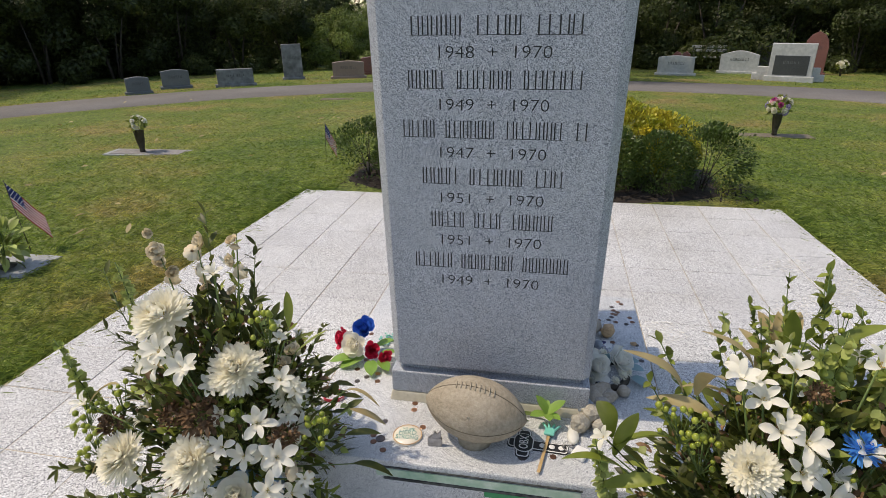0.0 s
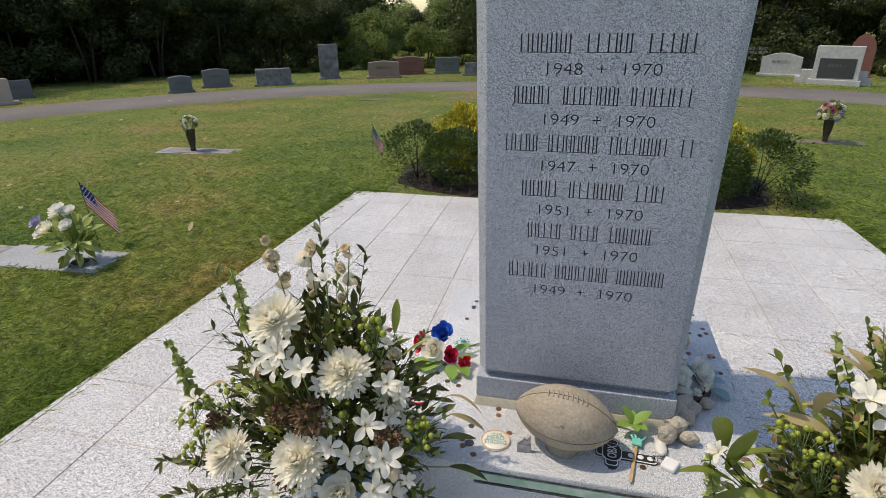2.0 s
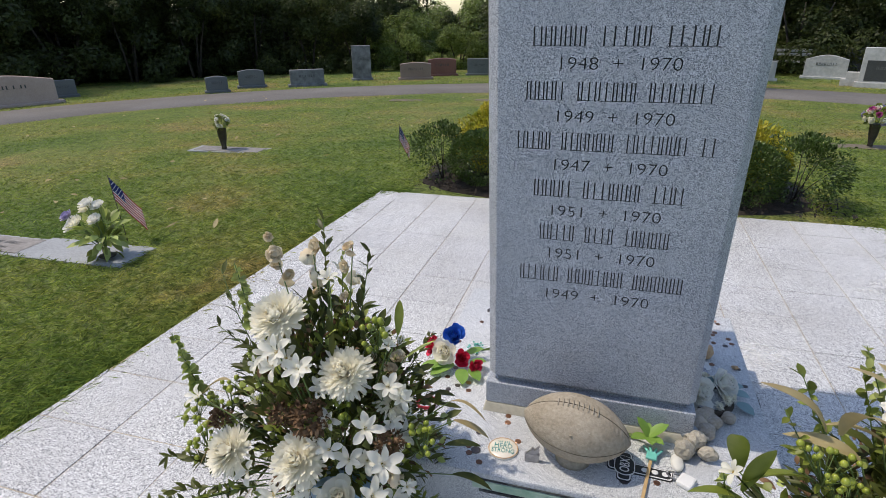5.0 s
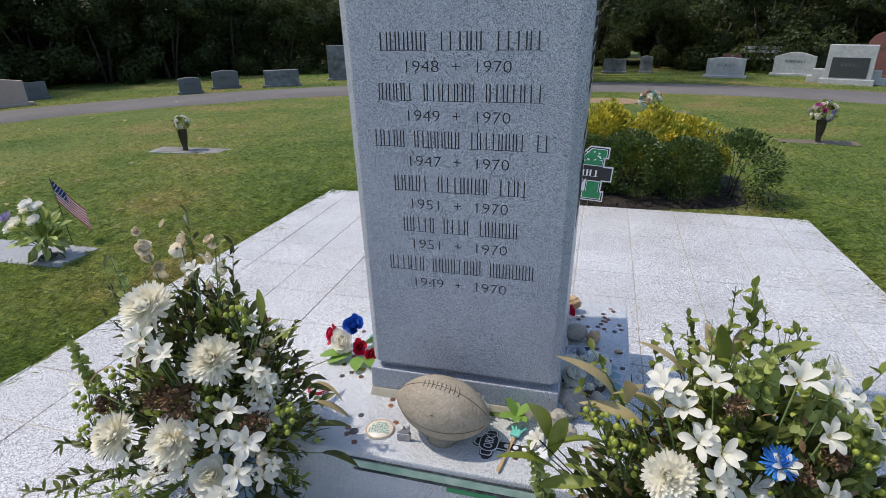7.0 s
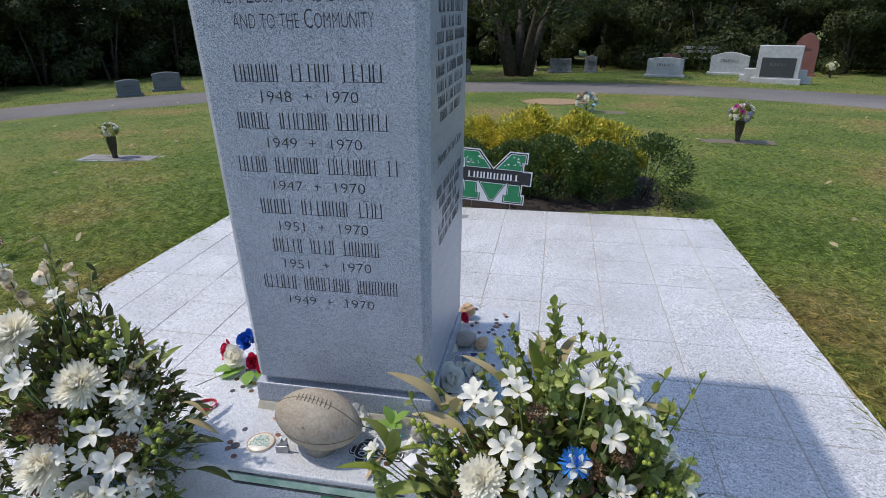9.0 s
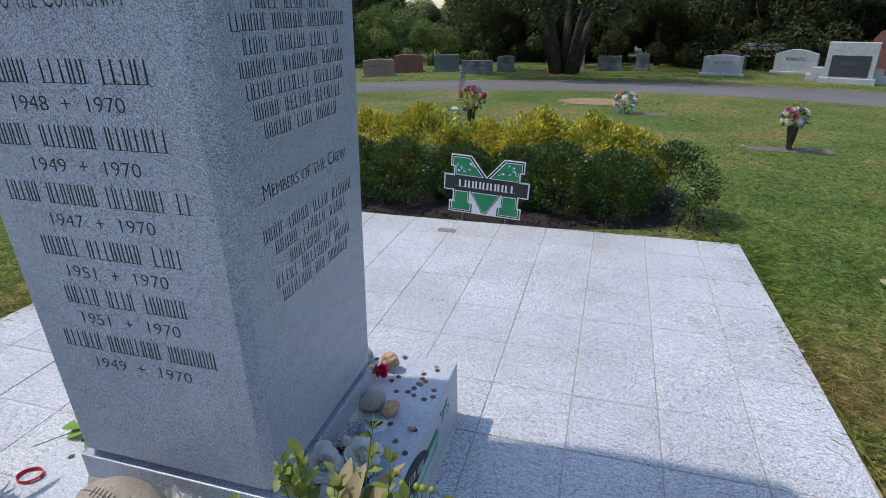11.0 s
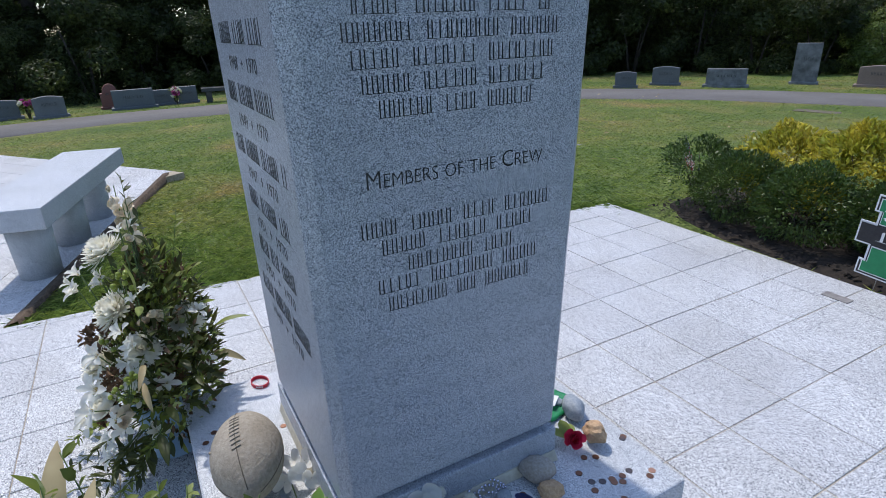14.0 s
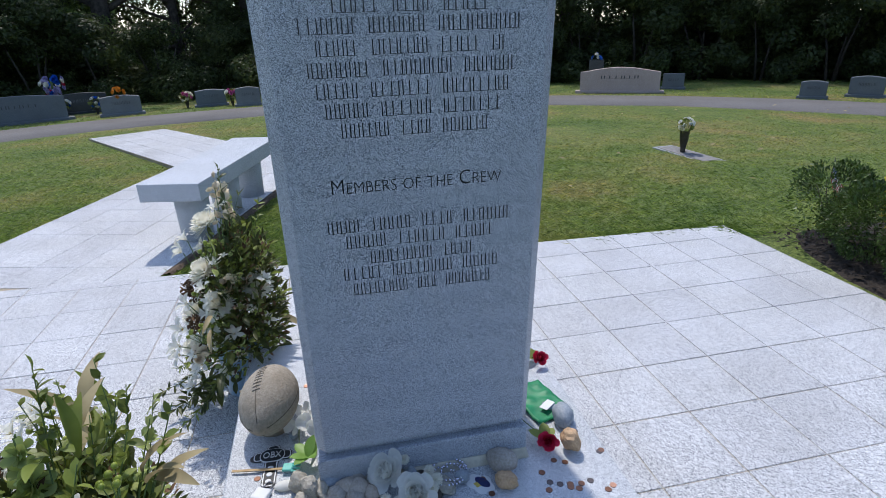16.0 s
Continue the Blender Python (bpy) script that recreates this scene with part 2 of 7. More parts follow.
COPPER_NEW = surface("bright_copper_coin", [(0.3, (0.55, 0.27, 0.16)), (0.7, (0.72, 0.40, 0.26))], 30, 0.3, 0, None, 1, 0.85, 0.5)
COIN_DARK = surface("darkened_coin", [(0.3, (0.05, 0.045, 0.05)), (0.7, (0.13, 0.11, 0.11))], 30, 0.45, 0, None, 1, 0.6, 0.5)
STEEL = surface("dull_nickel", [(0.3, (0.22, 0.22, 0.23)), (0.7, (0.40, 0.40, 0.41))], 60, 0.35, 0, None, 1, 0.9, 0.5)
BEAD = surface("purple_silver_bead", [(0.3, (0.48, 0.46, 0.55)), (0.7, (0.82, 0.81, 0.88))], 200, 0.15, 0, None, 1, 0.8, 0.5)
PAINT_WHITE = surface("white_paint", [(0.3, (0.74, 0.74, 0.73)), (0.7, (0.82, 0.82, 0.81))], 20, 0.5)
PAINT_BLACK = surface("black_paint", [(0.3, (0.012, 0.012, 0.014)), (0.7, (0.03, 0.03, 0.033))], 40, 0.5)
PAINT_GREEN = surface("kelly_green_print", [(0.3, (0.010, 0.20, 0.075)), (0.7, (0.018, 0.27, 0.10))], 20, 0.5)
PAINT_TEAL = surface("mint_teal_plastic", [(0.3, (0.12, 0.50, 0.42)), (0.7, (0.20, 0.62, 0.53))], 20, 0.4)
PAINT_RED = surface("red_rubber", [(0.3, (0.52, 0.01, 0.03)), (0.7, (0.66, 0.02, 0.05))], 40, 0.4)
PAINT_NAVY = surface("navy_print", [(0.3, (0.02, 0.025, 0.10)), (0.7, (0.03, 0.035, 0.14))], 40, 0.5)
PAINT_CREAM = surface("cream_enamel", [(0.3, (0.76, 0.73, 0.66)), (0.7, (0.84, 0.81, 0.74))], 20, 0.3, 0, (0.95, 0.88, 0.76), 30.0)
WOOD_PALE = surface("pale_craft_wood", [(0.3, (0.42, 0.27, 0.12)), (0.7, (0.58, 0.40, 0.20))], 60, 0.7)
PAPER_GREEN = surface("faded_mint_paint", [(0.3, (0.30, 0.44, 0.35)), (0.5, (0.46, 0.56, 0.48)), (0.65, (0.64, 0.67, 0.62))], 16, 0.7, 0, (0.7, 0.9, 0.75), 3.0)
STAIN_BLACK = surface("flaking_black_stain", [(0.35, (0.015, 0.016, 0.017)), (0.62, (0.09, 0.10, 0.10))], 60, 0.9)
BARK = surface("grey_brown_bark", [(0.3, (0.035, 0.028, 0.022)), (0.7, (0.11, 0.09, 0.07))], 9, 0.95, 0.03, (0.6, 0.6, 0.6), 1.0)
BRONZE = surface("dark_bronze", [(0.3, (0.05, 0.045, 0.04)), (0.7, (0.10, 0.09, 0.08))], 20, 0.45, 0, None, 1, 0.7)
PLAQUE = surface("weathered_grey_plaque", [(0.3, (0.20, 0.18, 0.17)), (0.7, (0.34, 0.32, 0.30))], 25, 0.7, 0.001, (0.8, 0.8, 0.8), 3.0)
PLAQUE_BROWN = surface("brown_sunken_plaque", [(0.3, (0.13, 0.105, 0.075)), (0.7, (0.23, 0.19, 0.14))], 25, 0.8, 0.001, (0.75, 0.75, 0.7), 3.0)
STONE_GREY = surface("grey_headstone_granite", [(0.3, (0.140, 0.151, 0.160)), (0.7, (0.218, 0.227, 0.236))], 60, 0.55, 0.001, (0.75, 0.75, 0.75), 2.0)
STONE_SLAB = surface("pale_grey_slab_granite", [(0.3, (0.30, 0.315, 0.33)), (0.7, (0.44, 0.455, 0.47))], 60, 0.6, 0.001, (0.8, 0.8, 0.8), 2.0)
STONE_BLUE = surface("blue_grey_headstone_granite", [(0.3, (0.109, 0.122, 0.136)), (0.7, (0.170, 0.187, 0.201))], 60, 0.5, 0.001, (0.8, 0.8, 0.8), 2.0)
STONE_WHITE = surface("white_marble", [(0.3, (0.44, 0.45, 0.45)), (0.7, (0.60, 0.60, 0.59))], 12, 0.6, 0.001, (0.8, 0.8, 0.8), 2.0)
STONE_PINK = surface("pink_beige_granite", [(0.3, (0.42, 0.32, 0.28)), (0.7, (0.58, 0.46, 0.41))], 60, 0.55, 0.001, (0.85, 0.82, 0.8), 2.0)
STONE_BROWN = surface("brown_pink_granite", [(0.3, (0.24, 0.175, 0.145)), (0.7, (0.35, 0.265, 0.225))], 60, 0.55, 0.001, (0.85, 0.82, 0.8), 2.0)
STONE_RED = surface("red_granite", [(0.3, (0.19, 0.07, 0.06)), (0.7, (0.30, 0.13, 0.11))], 60, 0.4, 0.001, (0.8, 0.8, 0.8), 2.0)
STONE_DARK = surface("dark_polished_granite", [(0.3, (0.035, 0.04, 0.045)), (0.7, (0.09, 0.095, 0.10))], 60, 0.3, 0.001, (0.8, 0.8, 0.8), 2.0)
STONE_WORN = surface("streaked_weathered_stone", [(0.3, (0.13, 0.135, 0.14)), (0.7, (0.33, 0.34, 0.35))], 5, 0.85, 0.006, (0.6, 0.6, 0.62), 3.0)
ROCK = surface("river_pebble", [(0.3, (0.351, 0.311, 0.257)), (0.7, (0.540, 0.486, 0.419))], 150, 0.75, 0.001, (0.85, 0.82, 0.8), 10.0)
ROCK_TAN = surface("tan_sandstone_pebble", [(0.3, (0.520, 0.320, 0.170)), (0.7, (0.700, 0.480, 0.290))], 150, 0.75, 0.001, (0.85, 0.82, 0.8), 10.0)
ROCK_CREAM = surface("cream_smooth_pebble", [(0.3, (0.44, 0.37, 0.29)), (0.7, (0.60, 0.52, 0.43))], 150, 0.7, 0.001, (0.85, 0.82, 0.8), 10.0)
ROCK_SLATE = surface("blue_grey_pebble", [(0.3, (0.250, 0.288, 0.325)), (0.7, (0.400, 0.438, 0.475))], 150, 0.6, 0.001, (0.85, 0.85, 0.85), 10.0)
ROCK_PALE = surface("pale_rough_rock", [(0.3, (0.369, 0.335, 0.274)), (0.7, (0.528, 0.488, 0.404))], 150, 0.85, 0.003, (0.8, 0.8, 0.8), 12.0)
STRAW = surface("dry_straw", [(0.3, (0.24, 0.15, 0.085)), (0.7, (0.42, 0.29, 0.17))], 20, 0.9, 0.01)
FLAG_RED = surface("flag_red_cloth", [(0.3, (0.40, 0.015, 0.035)), (0.7, (0.50, 0.03, 0.05))], 40, 0.7, trans=0.3)
FLAG_WHITE = surface("flag_white_cloth", [(0.3, (0.72, 0.72, 0.72)), (0.7, (0.82, 0.82, 0.82))], 40, 0.7, trans=0.3)
FLAG_BLUE = surface("flag_navy_cloth", [(0.3, (0.015, 0.025, 0.12)), (0.7, (0.025, 0.04, 0.17))], 40, 0.7, trans=0.2)

# ---- mesh helpers ----
def mesh_of(name, verts, faces, mat, smooth=False):
    me = bpy.data.meshes.new(name)
    me.from_pydata([tuple(v) for v in verts], [], faces)
    me.materials.append(mat)
    if smooth:
        me.polygons.foreach_set("use_smooth", [True] * len(me.polygons))
    me.update()
    return me


def of_bm(name, bm, mat, smooth=False):
    me = bpy.data.meshes.new(name)
    bm.to_mesh(me)
    bm.free()
    me.materials.append(mat)
    if smooth:
        me.polygons.foreach_set("use_smooth", [True] * len(me.polygons))
    return me


def put(name, me, parent=None, m=None, label=""):
    """One mesh object, as a part of a thing or part, or at top level."""
    ob = new(name, me)
    if parent is not None:
        ob.parent = parent
    if m is not None:
        ob.matrix_basis = m
    if label:
        ob["label"] = label
    return ob


def thing(name, m, label, category, group="", kind=""):
    ob = new(name)
    ob.empty_display_size = 0.05
    ob.matrix_basis = m
    return tagged(ob, label, category, group, kind)


def box_bm(sx, sy, sz, bevel=0.0, seg=2, base=True, taper=1.0):
    bm = bmesh.new()
    bmesh.ops.create_cube(bm, size=1)
    for v in bm.verts:
        k = taper if v.co.z > 0 else 1.0
        v.co = Vector((v.co.x * sx * k, v.co.y * sy * k, (v.co.z + (0.5 if base else 0)) * sz))
    if bevel:
        bmesh.ops.bevel(bm, geom=bm.edges[:], offset=bevel, segments=seg, affect="EDGES", profile=0.5)
    return bm


def box(name, sx, sy, sz, mat, bevel=0.0, seg=2, base=True, taper=1.0):
    return of_bm(name, box_bm(sx, sy, sz, bevel, seg, base, taper), mat)


def lathe(name, prof, mat, n=20, smooth=True):
    """A solid of turning from (radius, z) pairs."""
    vs, fs = [], []
    for r, z in prof:
        for i in range(n):
            a = 2 * math.pi * i / n
            vs.append((r * math.cos(a), r * math.sin(a), z))
    for k in range(len(prof) - 1):
        for i in range(n):
            j = (i + 1) % n
            fs.append((k * n + i, k * n + j, (k + 1) * n + j, (k + 1) * n + i))
    fs.append(tuple(reversed(range(n))))
    fs.append(tuple((len(prof) - 1) * n + i for i in range(n)))
    return mesh_of(name, vs, fs, mat, smooth)


def prism(name, outline, y0, y1, mat, bevel=0.0):
    """An outline in x and z, given depth from y0 to y1."""
    bm = bmesh.new()
    a = [bm.verts.new((x, y0, z)) for x, z in outline]
    f = bm.faces.new(a)
    g = bmesh.ops.extrude_face_region(bm, geom=[f])
    bmesh.ops.translate(bm, verts=[v for v in g["geom"] if isinstance(v, bmesh.types.BMVert)], vec=(0, y1 - y0, 0))
    bmesh.ops.recalc_face_normals(bm, faces=bm.faces[:])
    if bevel:
        bmesh.ops.bevel(bm, geom=bm.edges[:], offset=bevel, segments=2, affect="EDGES", profile=0.5)
    return of_bm(name, bm, mat)


class Soup:
    """Many small shapes joined in one mesh."""

    def __init__(self):
        self.v, self.f = [], []

    def add(self, verts, faces, m=None):
        o = len(self.v)
        self.v += [m @ Vector(p) for p in verts] if m is not None else [Vector(p) for p in verts]
        self.f += [tuple(i + o for i in q) for q in faces]

    def tube(self, pts, r0, r1, n=6):
        o = len(self.v)
        pts = [Vector(p) for p in pts]
        for k, p in enumerate(pts):
            d = (pts[min(k + 1, len(pts) - 1)] - pts[max(k - 1, 0)]).normalized()
            a = d.orthogonal().normalized()
            b = d.cross(a)
            r = r0 + (r1 - r0) * k / (len(pts) - 1)
            for i in range(n):
                t = 2 * math.pi * i / n
                self.v.append(p + a * math.cos(t) * r + b * math.sin(t) * r)
        for k in range(len(pts) - 1):
            for i in range(n):
                j = (i + 1) % n
                self.f.append((o + k * n + i, o + k * n + j, o + (k + 1) * n + j, o + (k + 1) * n + i))
        self.f.append(tuple(o + (len(pts) - 1) * n + i for i in range(n)))
        self.f.append(tuple(o + n - 1 - i for i in range(n)))

    def mesh(self, name, mat, smooth=True):
        return mesh_of(name, self.v, self.f, mat, smooth)


def aim(place, way, up=(0, 0, 1), spin=0.0):
    """A pose at place whose z axis points along way."""
    q = Vector(way).to_track_quat("Z", "Y").to_matrix().to_4x4()
    return Matrix.Translation(place) @ q @ Matrix.Rotation(spin, 4, "Z")


def leaf_shape(length, width, curl=0.3, fold=0.25, n=4, blunt=0.0):
    """A leaf along +x from the origin, creased along its rib and bent down."""
    vs, fs = [], []
    for k in range(n + 1):
        t = k / n
        w = width * 0.5 * (math.sin(math.pi * min(1, t * 0.93 + 0.05)) ** (0.8 - 0.4 * blunt))
        if k == n:
            w = width * 0.03
        x, z = length * t * (1 - 0.12 * curl * t), -curl * length * t * t * 0.5
        vs += [(x, w, z + fold * w), (x, 0, z), (x, -w, z + fold * w)]
    for k in range(n):
        a = 3 * k
        fs += [(a, a + 1, a + 4, a + 3), (a + 1, a + 2, a + 5, a + 4)]
    return vs, fs


def petal_shape(length, width, curl=0.4, cup=0.35):
    """A round-tipped petal along +x, cupped and bent up."""
    vs, fs = [], []
    for t, f in ((0.0, 0.35), (0.35, 0.85), (0.7, 1.0), (0.92, 0.75), (1.0, 0.3)):
        w = width * 0.5 * f
        z = curl * length * t * t * 0.5
        vs += [(length * t, w, z + cup * w), (length * t, 0, z), (length * t, -w, z + cup * w)]
    for k in range(4):
        a = 3 * k
        fs += [(a, a + 1, a + 4, a + 3), (a + 1, a + 2, a + 5, a + 4)]
    return vs, fs


def rand_way(rng, up=0.0):
    while True:
        v = Vector((rng.uniform(-1, 1), rng.uniform(-1, 1), rng.uniform(-1, 1)))
        if 0.05 < v.length < 1:
            v.normalize()
            v.z += up
            return v.normalized()


def along(place, way, roll=0.0):
    """A pose at place whose x axis points along way, its z axis as far up as may be."""
    x = Vector(way).normalized()
    ref = Vector((0, 0, 1)) if abs(x.z) < 0.95 else Vector((0, 1, 0))
    y = ref.cross(x).normalized()
    z = x.cross(y)
    m = Matrix((x, y, z)).transposed().to_4x4()
    return Matrix.Translation(place) @ m @ Matrix.Rotation(roll, 4, "X")


def ground_z(x, y):
    r = math.hypot(x, y - 1.8)
    return -0.028 - 0.035 * max(0.0, r - 4.0)


def text_mesh(body, width, height, mat, depth=0.0012, weight=0.0, small=False):
    """Lettering in the built-in font, fitted to a width and height, lying in x and z and facing -y."""
    cu = bpy.data.curves.new("lettering", "FONT")
    cu.body, cu.align_x, cu.extrude, cu.resolution_u = body, "LEFT", 0.02, 3
    cu.offset = weight
    if small:
        cu.small_caps_scale = 0.78
        for ch in cu.body_format:
            ch.use_small_caps = True
    tmp = new("lettering_source", cu)
    bpy.context.view_layer.update()
    me = bpy.data.meshes.new_from_object(tmp.evaluated_get(bpy.context.evaluated_depsgraph_get()))
    bpy.data.objects.remove(tmp)
    co = np.empty(len(me.vertices) * 3)
    me.vertices.foreach_get("co", co)
    co = co.reshape(-1, 3)
    lo, hi = co.min(0), co.max(0)
    co = (co - (lo + hi) / 2) / (hi - lo)
    out = np.stack([co[:, 0] * width, -co[:, 2] * depth, co[:, 1] * height], 1)
    me.vertices.foreach_set("co", out.reshape(-1))
    me.materials.clear()
    me.materials.append(mat)
    me.update()
    return me


def bar_words(width, height, words, parent, m, seed, mat=None, depth=0.0005, thin=1.0):
    """A line of writing as thin upright bars on a hairline foot, one part for each word."""
    rng = random.Random(seed)
    gap = 1.1
    total = sum(words) + gap * (len(words) - 1)
    x = -0.5 * width
    foot = height * 0.03
    for w in words:
        span = w / total * width
        k = max(1, round(w))
        cell = span / k
        outline = [(0, -height / 2)]
        for i in range(k):
            hw = cell * 0.078 * thin
            spots = (0.26, 0.70) if rng.random() < 0.72 else (0.48,)
            for u in spots:
                c = (i + u + rng.uniform(-0.03, 0.03)) * cell
                outline += [(c - hw, foot - height / 2), (c - hw, height / 2), (c + hw, height / 2), (c + hw, foot - height / 2)]
        outline += [(span, -height / 2)]
        vs = [(a, -depth / 2, b) for a, b in outline] + [(a, depth / 2, b) for a, b in outline]
        n = len(outline)
        fs = [tuple(reversed(range(n)))] + [(i, (i + 1) % n, n + (i + 1) % n, n + i) for i in range(n)]
        put("inscription", mesh_of("inscription", vs, fs, mat or INCISED_SHADE), parent, m @ pose(x, 0, 0), "incised word")
        x += (w + gap) / total * width


# ---- ground, road, paving ----
def build_ground():
    vs, fs = [(0, 1.8, ground_z(0, 1.8))], []
    radii = [0.8, 1.6, 2.4, 3.2, 4, 5, 6, 7, 8, 9, 10, 11, 12, 13, 14.6, 16, 18, 20, 23, 26, 30, 36, 45, 60, 90, 150, 260, 420, 700]
    n = 96
    for r in radii:
        for i in range(n):
            a = 2 * math.pi * i / n
            x, y = r * math.cos(a), 1.8 + r * math.sin(a)
            z = ground_z(x, y) if r < 32 else ground_z(32, 1.8)
            z += 0.02 * noise.noise((x * 0.5, y * 0.5, 0)) * min(1, max(0, (r - 5) / 3))
            vs.append((x, y, z))
    for i in range(n):
        fs.append((0, 1 + i, 1 + (i + 1) % n))
    for k in range(len(radii) - 1):
        for i in range(n):
            j = (i + 1) % n
            fs.append((1 + k * n + i, 1 + (k + 1) * n + i, 1 + (k + 1) * n + j, 1 + k * n + j))
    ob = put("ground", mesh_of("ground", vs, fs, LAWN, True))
    tagged(ob, "mown cemetery lawn with dry yellowish patches", "lawn", kind="structure")


def build_road():
    vs, fs = [], []
    n = 180
    rng = random.Random(4)
    for i in range(n):
        a = 2 * math.pi * i / n
        for k, r in enumerate((12.2, 12.26, 14.7, 14.75)):
            rr = r + 0.05 * noise.noise((math.cos(a) * 9, math.sin(a) * 9, k * 0.2)) + (0.25 * math.sin(a * 2 + 0.4))
            x, y = rr * math.cos(a), 1.8 + rr * math.sin(a)
            vs.append((x, y, ground_z(x, y) + (0.028 if k in (1, 2) else -0.03)))
    for i in range(n):
        j = (i + 1) % n
        for k in range(3):
            fs.append((4 * i + k, 4 * i + k + 1, 4 * j + k + 1, 4 * j + k))
    ob = put("road", mesh_of("road", vs, fs, ASPHALT, True))
    tagged(ob, "narrow worn grey asphalt lane curving round the lawn", "road", kind="structure")


def tile_mesh(sx, sy):
    bm = bmesh.new()
    bmesh.ops.create_cube(bm, size=1)
    for v in bm.verts:
        v.co = Vector((v.co.x * sx, v.co.y * sy, (v.co.z - 0.5) * 0.028))
    top = [e for e in bm.edges if all(v.co.z > -0.001 for v in e.verts)]
    bmesh.ops.bevel(bm, geom=top, offset=0.0022, segments=1, affect="EDGES")
    return of_bm("tile", bm, GRANITE_TILE)


def slab_bed(name, outline, label):
    """The bed under the tiles, whose top shows in the joints."""
    bm = bmesh.new()
    f = bm.faces.new([bm.verts.new((x, y, -0.0035)) for x, y in outline])
    g = bmesh.ops.extrude_face_region(bm, geom=[f])
    bmesh.ops.translate(bm, verts=[v for v in g["geom"] if isinstance(v, bmesh.types.BMVert)], vec=(0, 0, -0.14))
    bmesh.ops.recalc_face_normals(bm, faces=bm.faces[:])
    ob = put(name, of_bm(name, bm, GROUT))
    return tagged(ob, label, "paving", kind="structure")


PITCH_X, PITCH_Y = 0.3342, 0.3225
PAVE_X0, PAVE_Y1, PAVE_ROWS = -2.07, 4.515, 19
WALK_A = (-2.155, 0.447, 162.9)
WALK_B = (-5.50, 1.55, 210.3)


PAVE_BACK = 4.475


def pave_left(y):
    return -1.945 - (PAVE_BACK - y) * 0.05


def pave_right(y):
    return 1.872 + (PAVE_BACK - y) * 0.038


def cut_tile(x0, x1, y0, y1):
    """A tile of the terrace cut along its edges; None where nothing is left."""
    y1 = min(y1, PAVE_BACK)
    g = 0.0018
    pts = [(max(x0, pave_left(y0)) + g, y0 + g), (min(x1, pave_right(y0)) - g, y0 + g), (min(x1, pave_right(y1)) - g, y1 - g), (max(x0, pave_left(y1)) + g, y1 - g)]
    if pts[1][0] - pts[0][0] < 0.01 or pts[2][0] - pts[3][0] < 0.01:
        return None
    bm = bmesh.new()
    low = [bm.verts.new((x, y, -0.028)) for x, y in pts]
    top = [bm.verts.new((x, y, 0)) for x, y in pts]
    bm.faces.new(top)
    bm.faces.new(list(reversed(low)))
    for i in range(4):
        j = (i + 1) % 4
        bm.faces.new((low[i], low[j], top[j], top[i]))
    bmesh.ops.bevel(bm, geom=[e for e in bm.edges if all(v.co.z > -0.001 for v in e.verts)], offset=0.0022, segments=1, affect="EDGES")
    return of_bm("tile", bm, GRANITE_TILE)


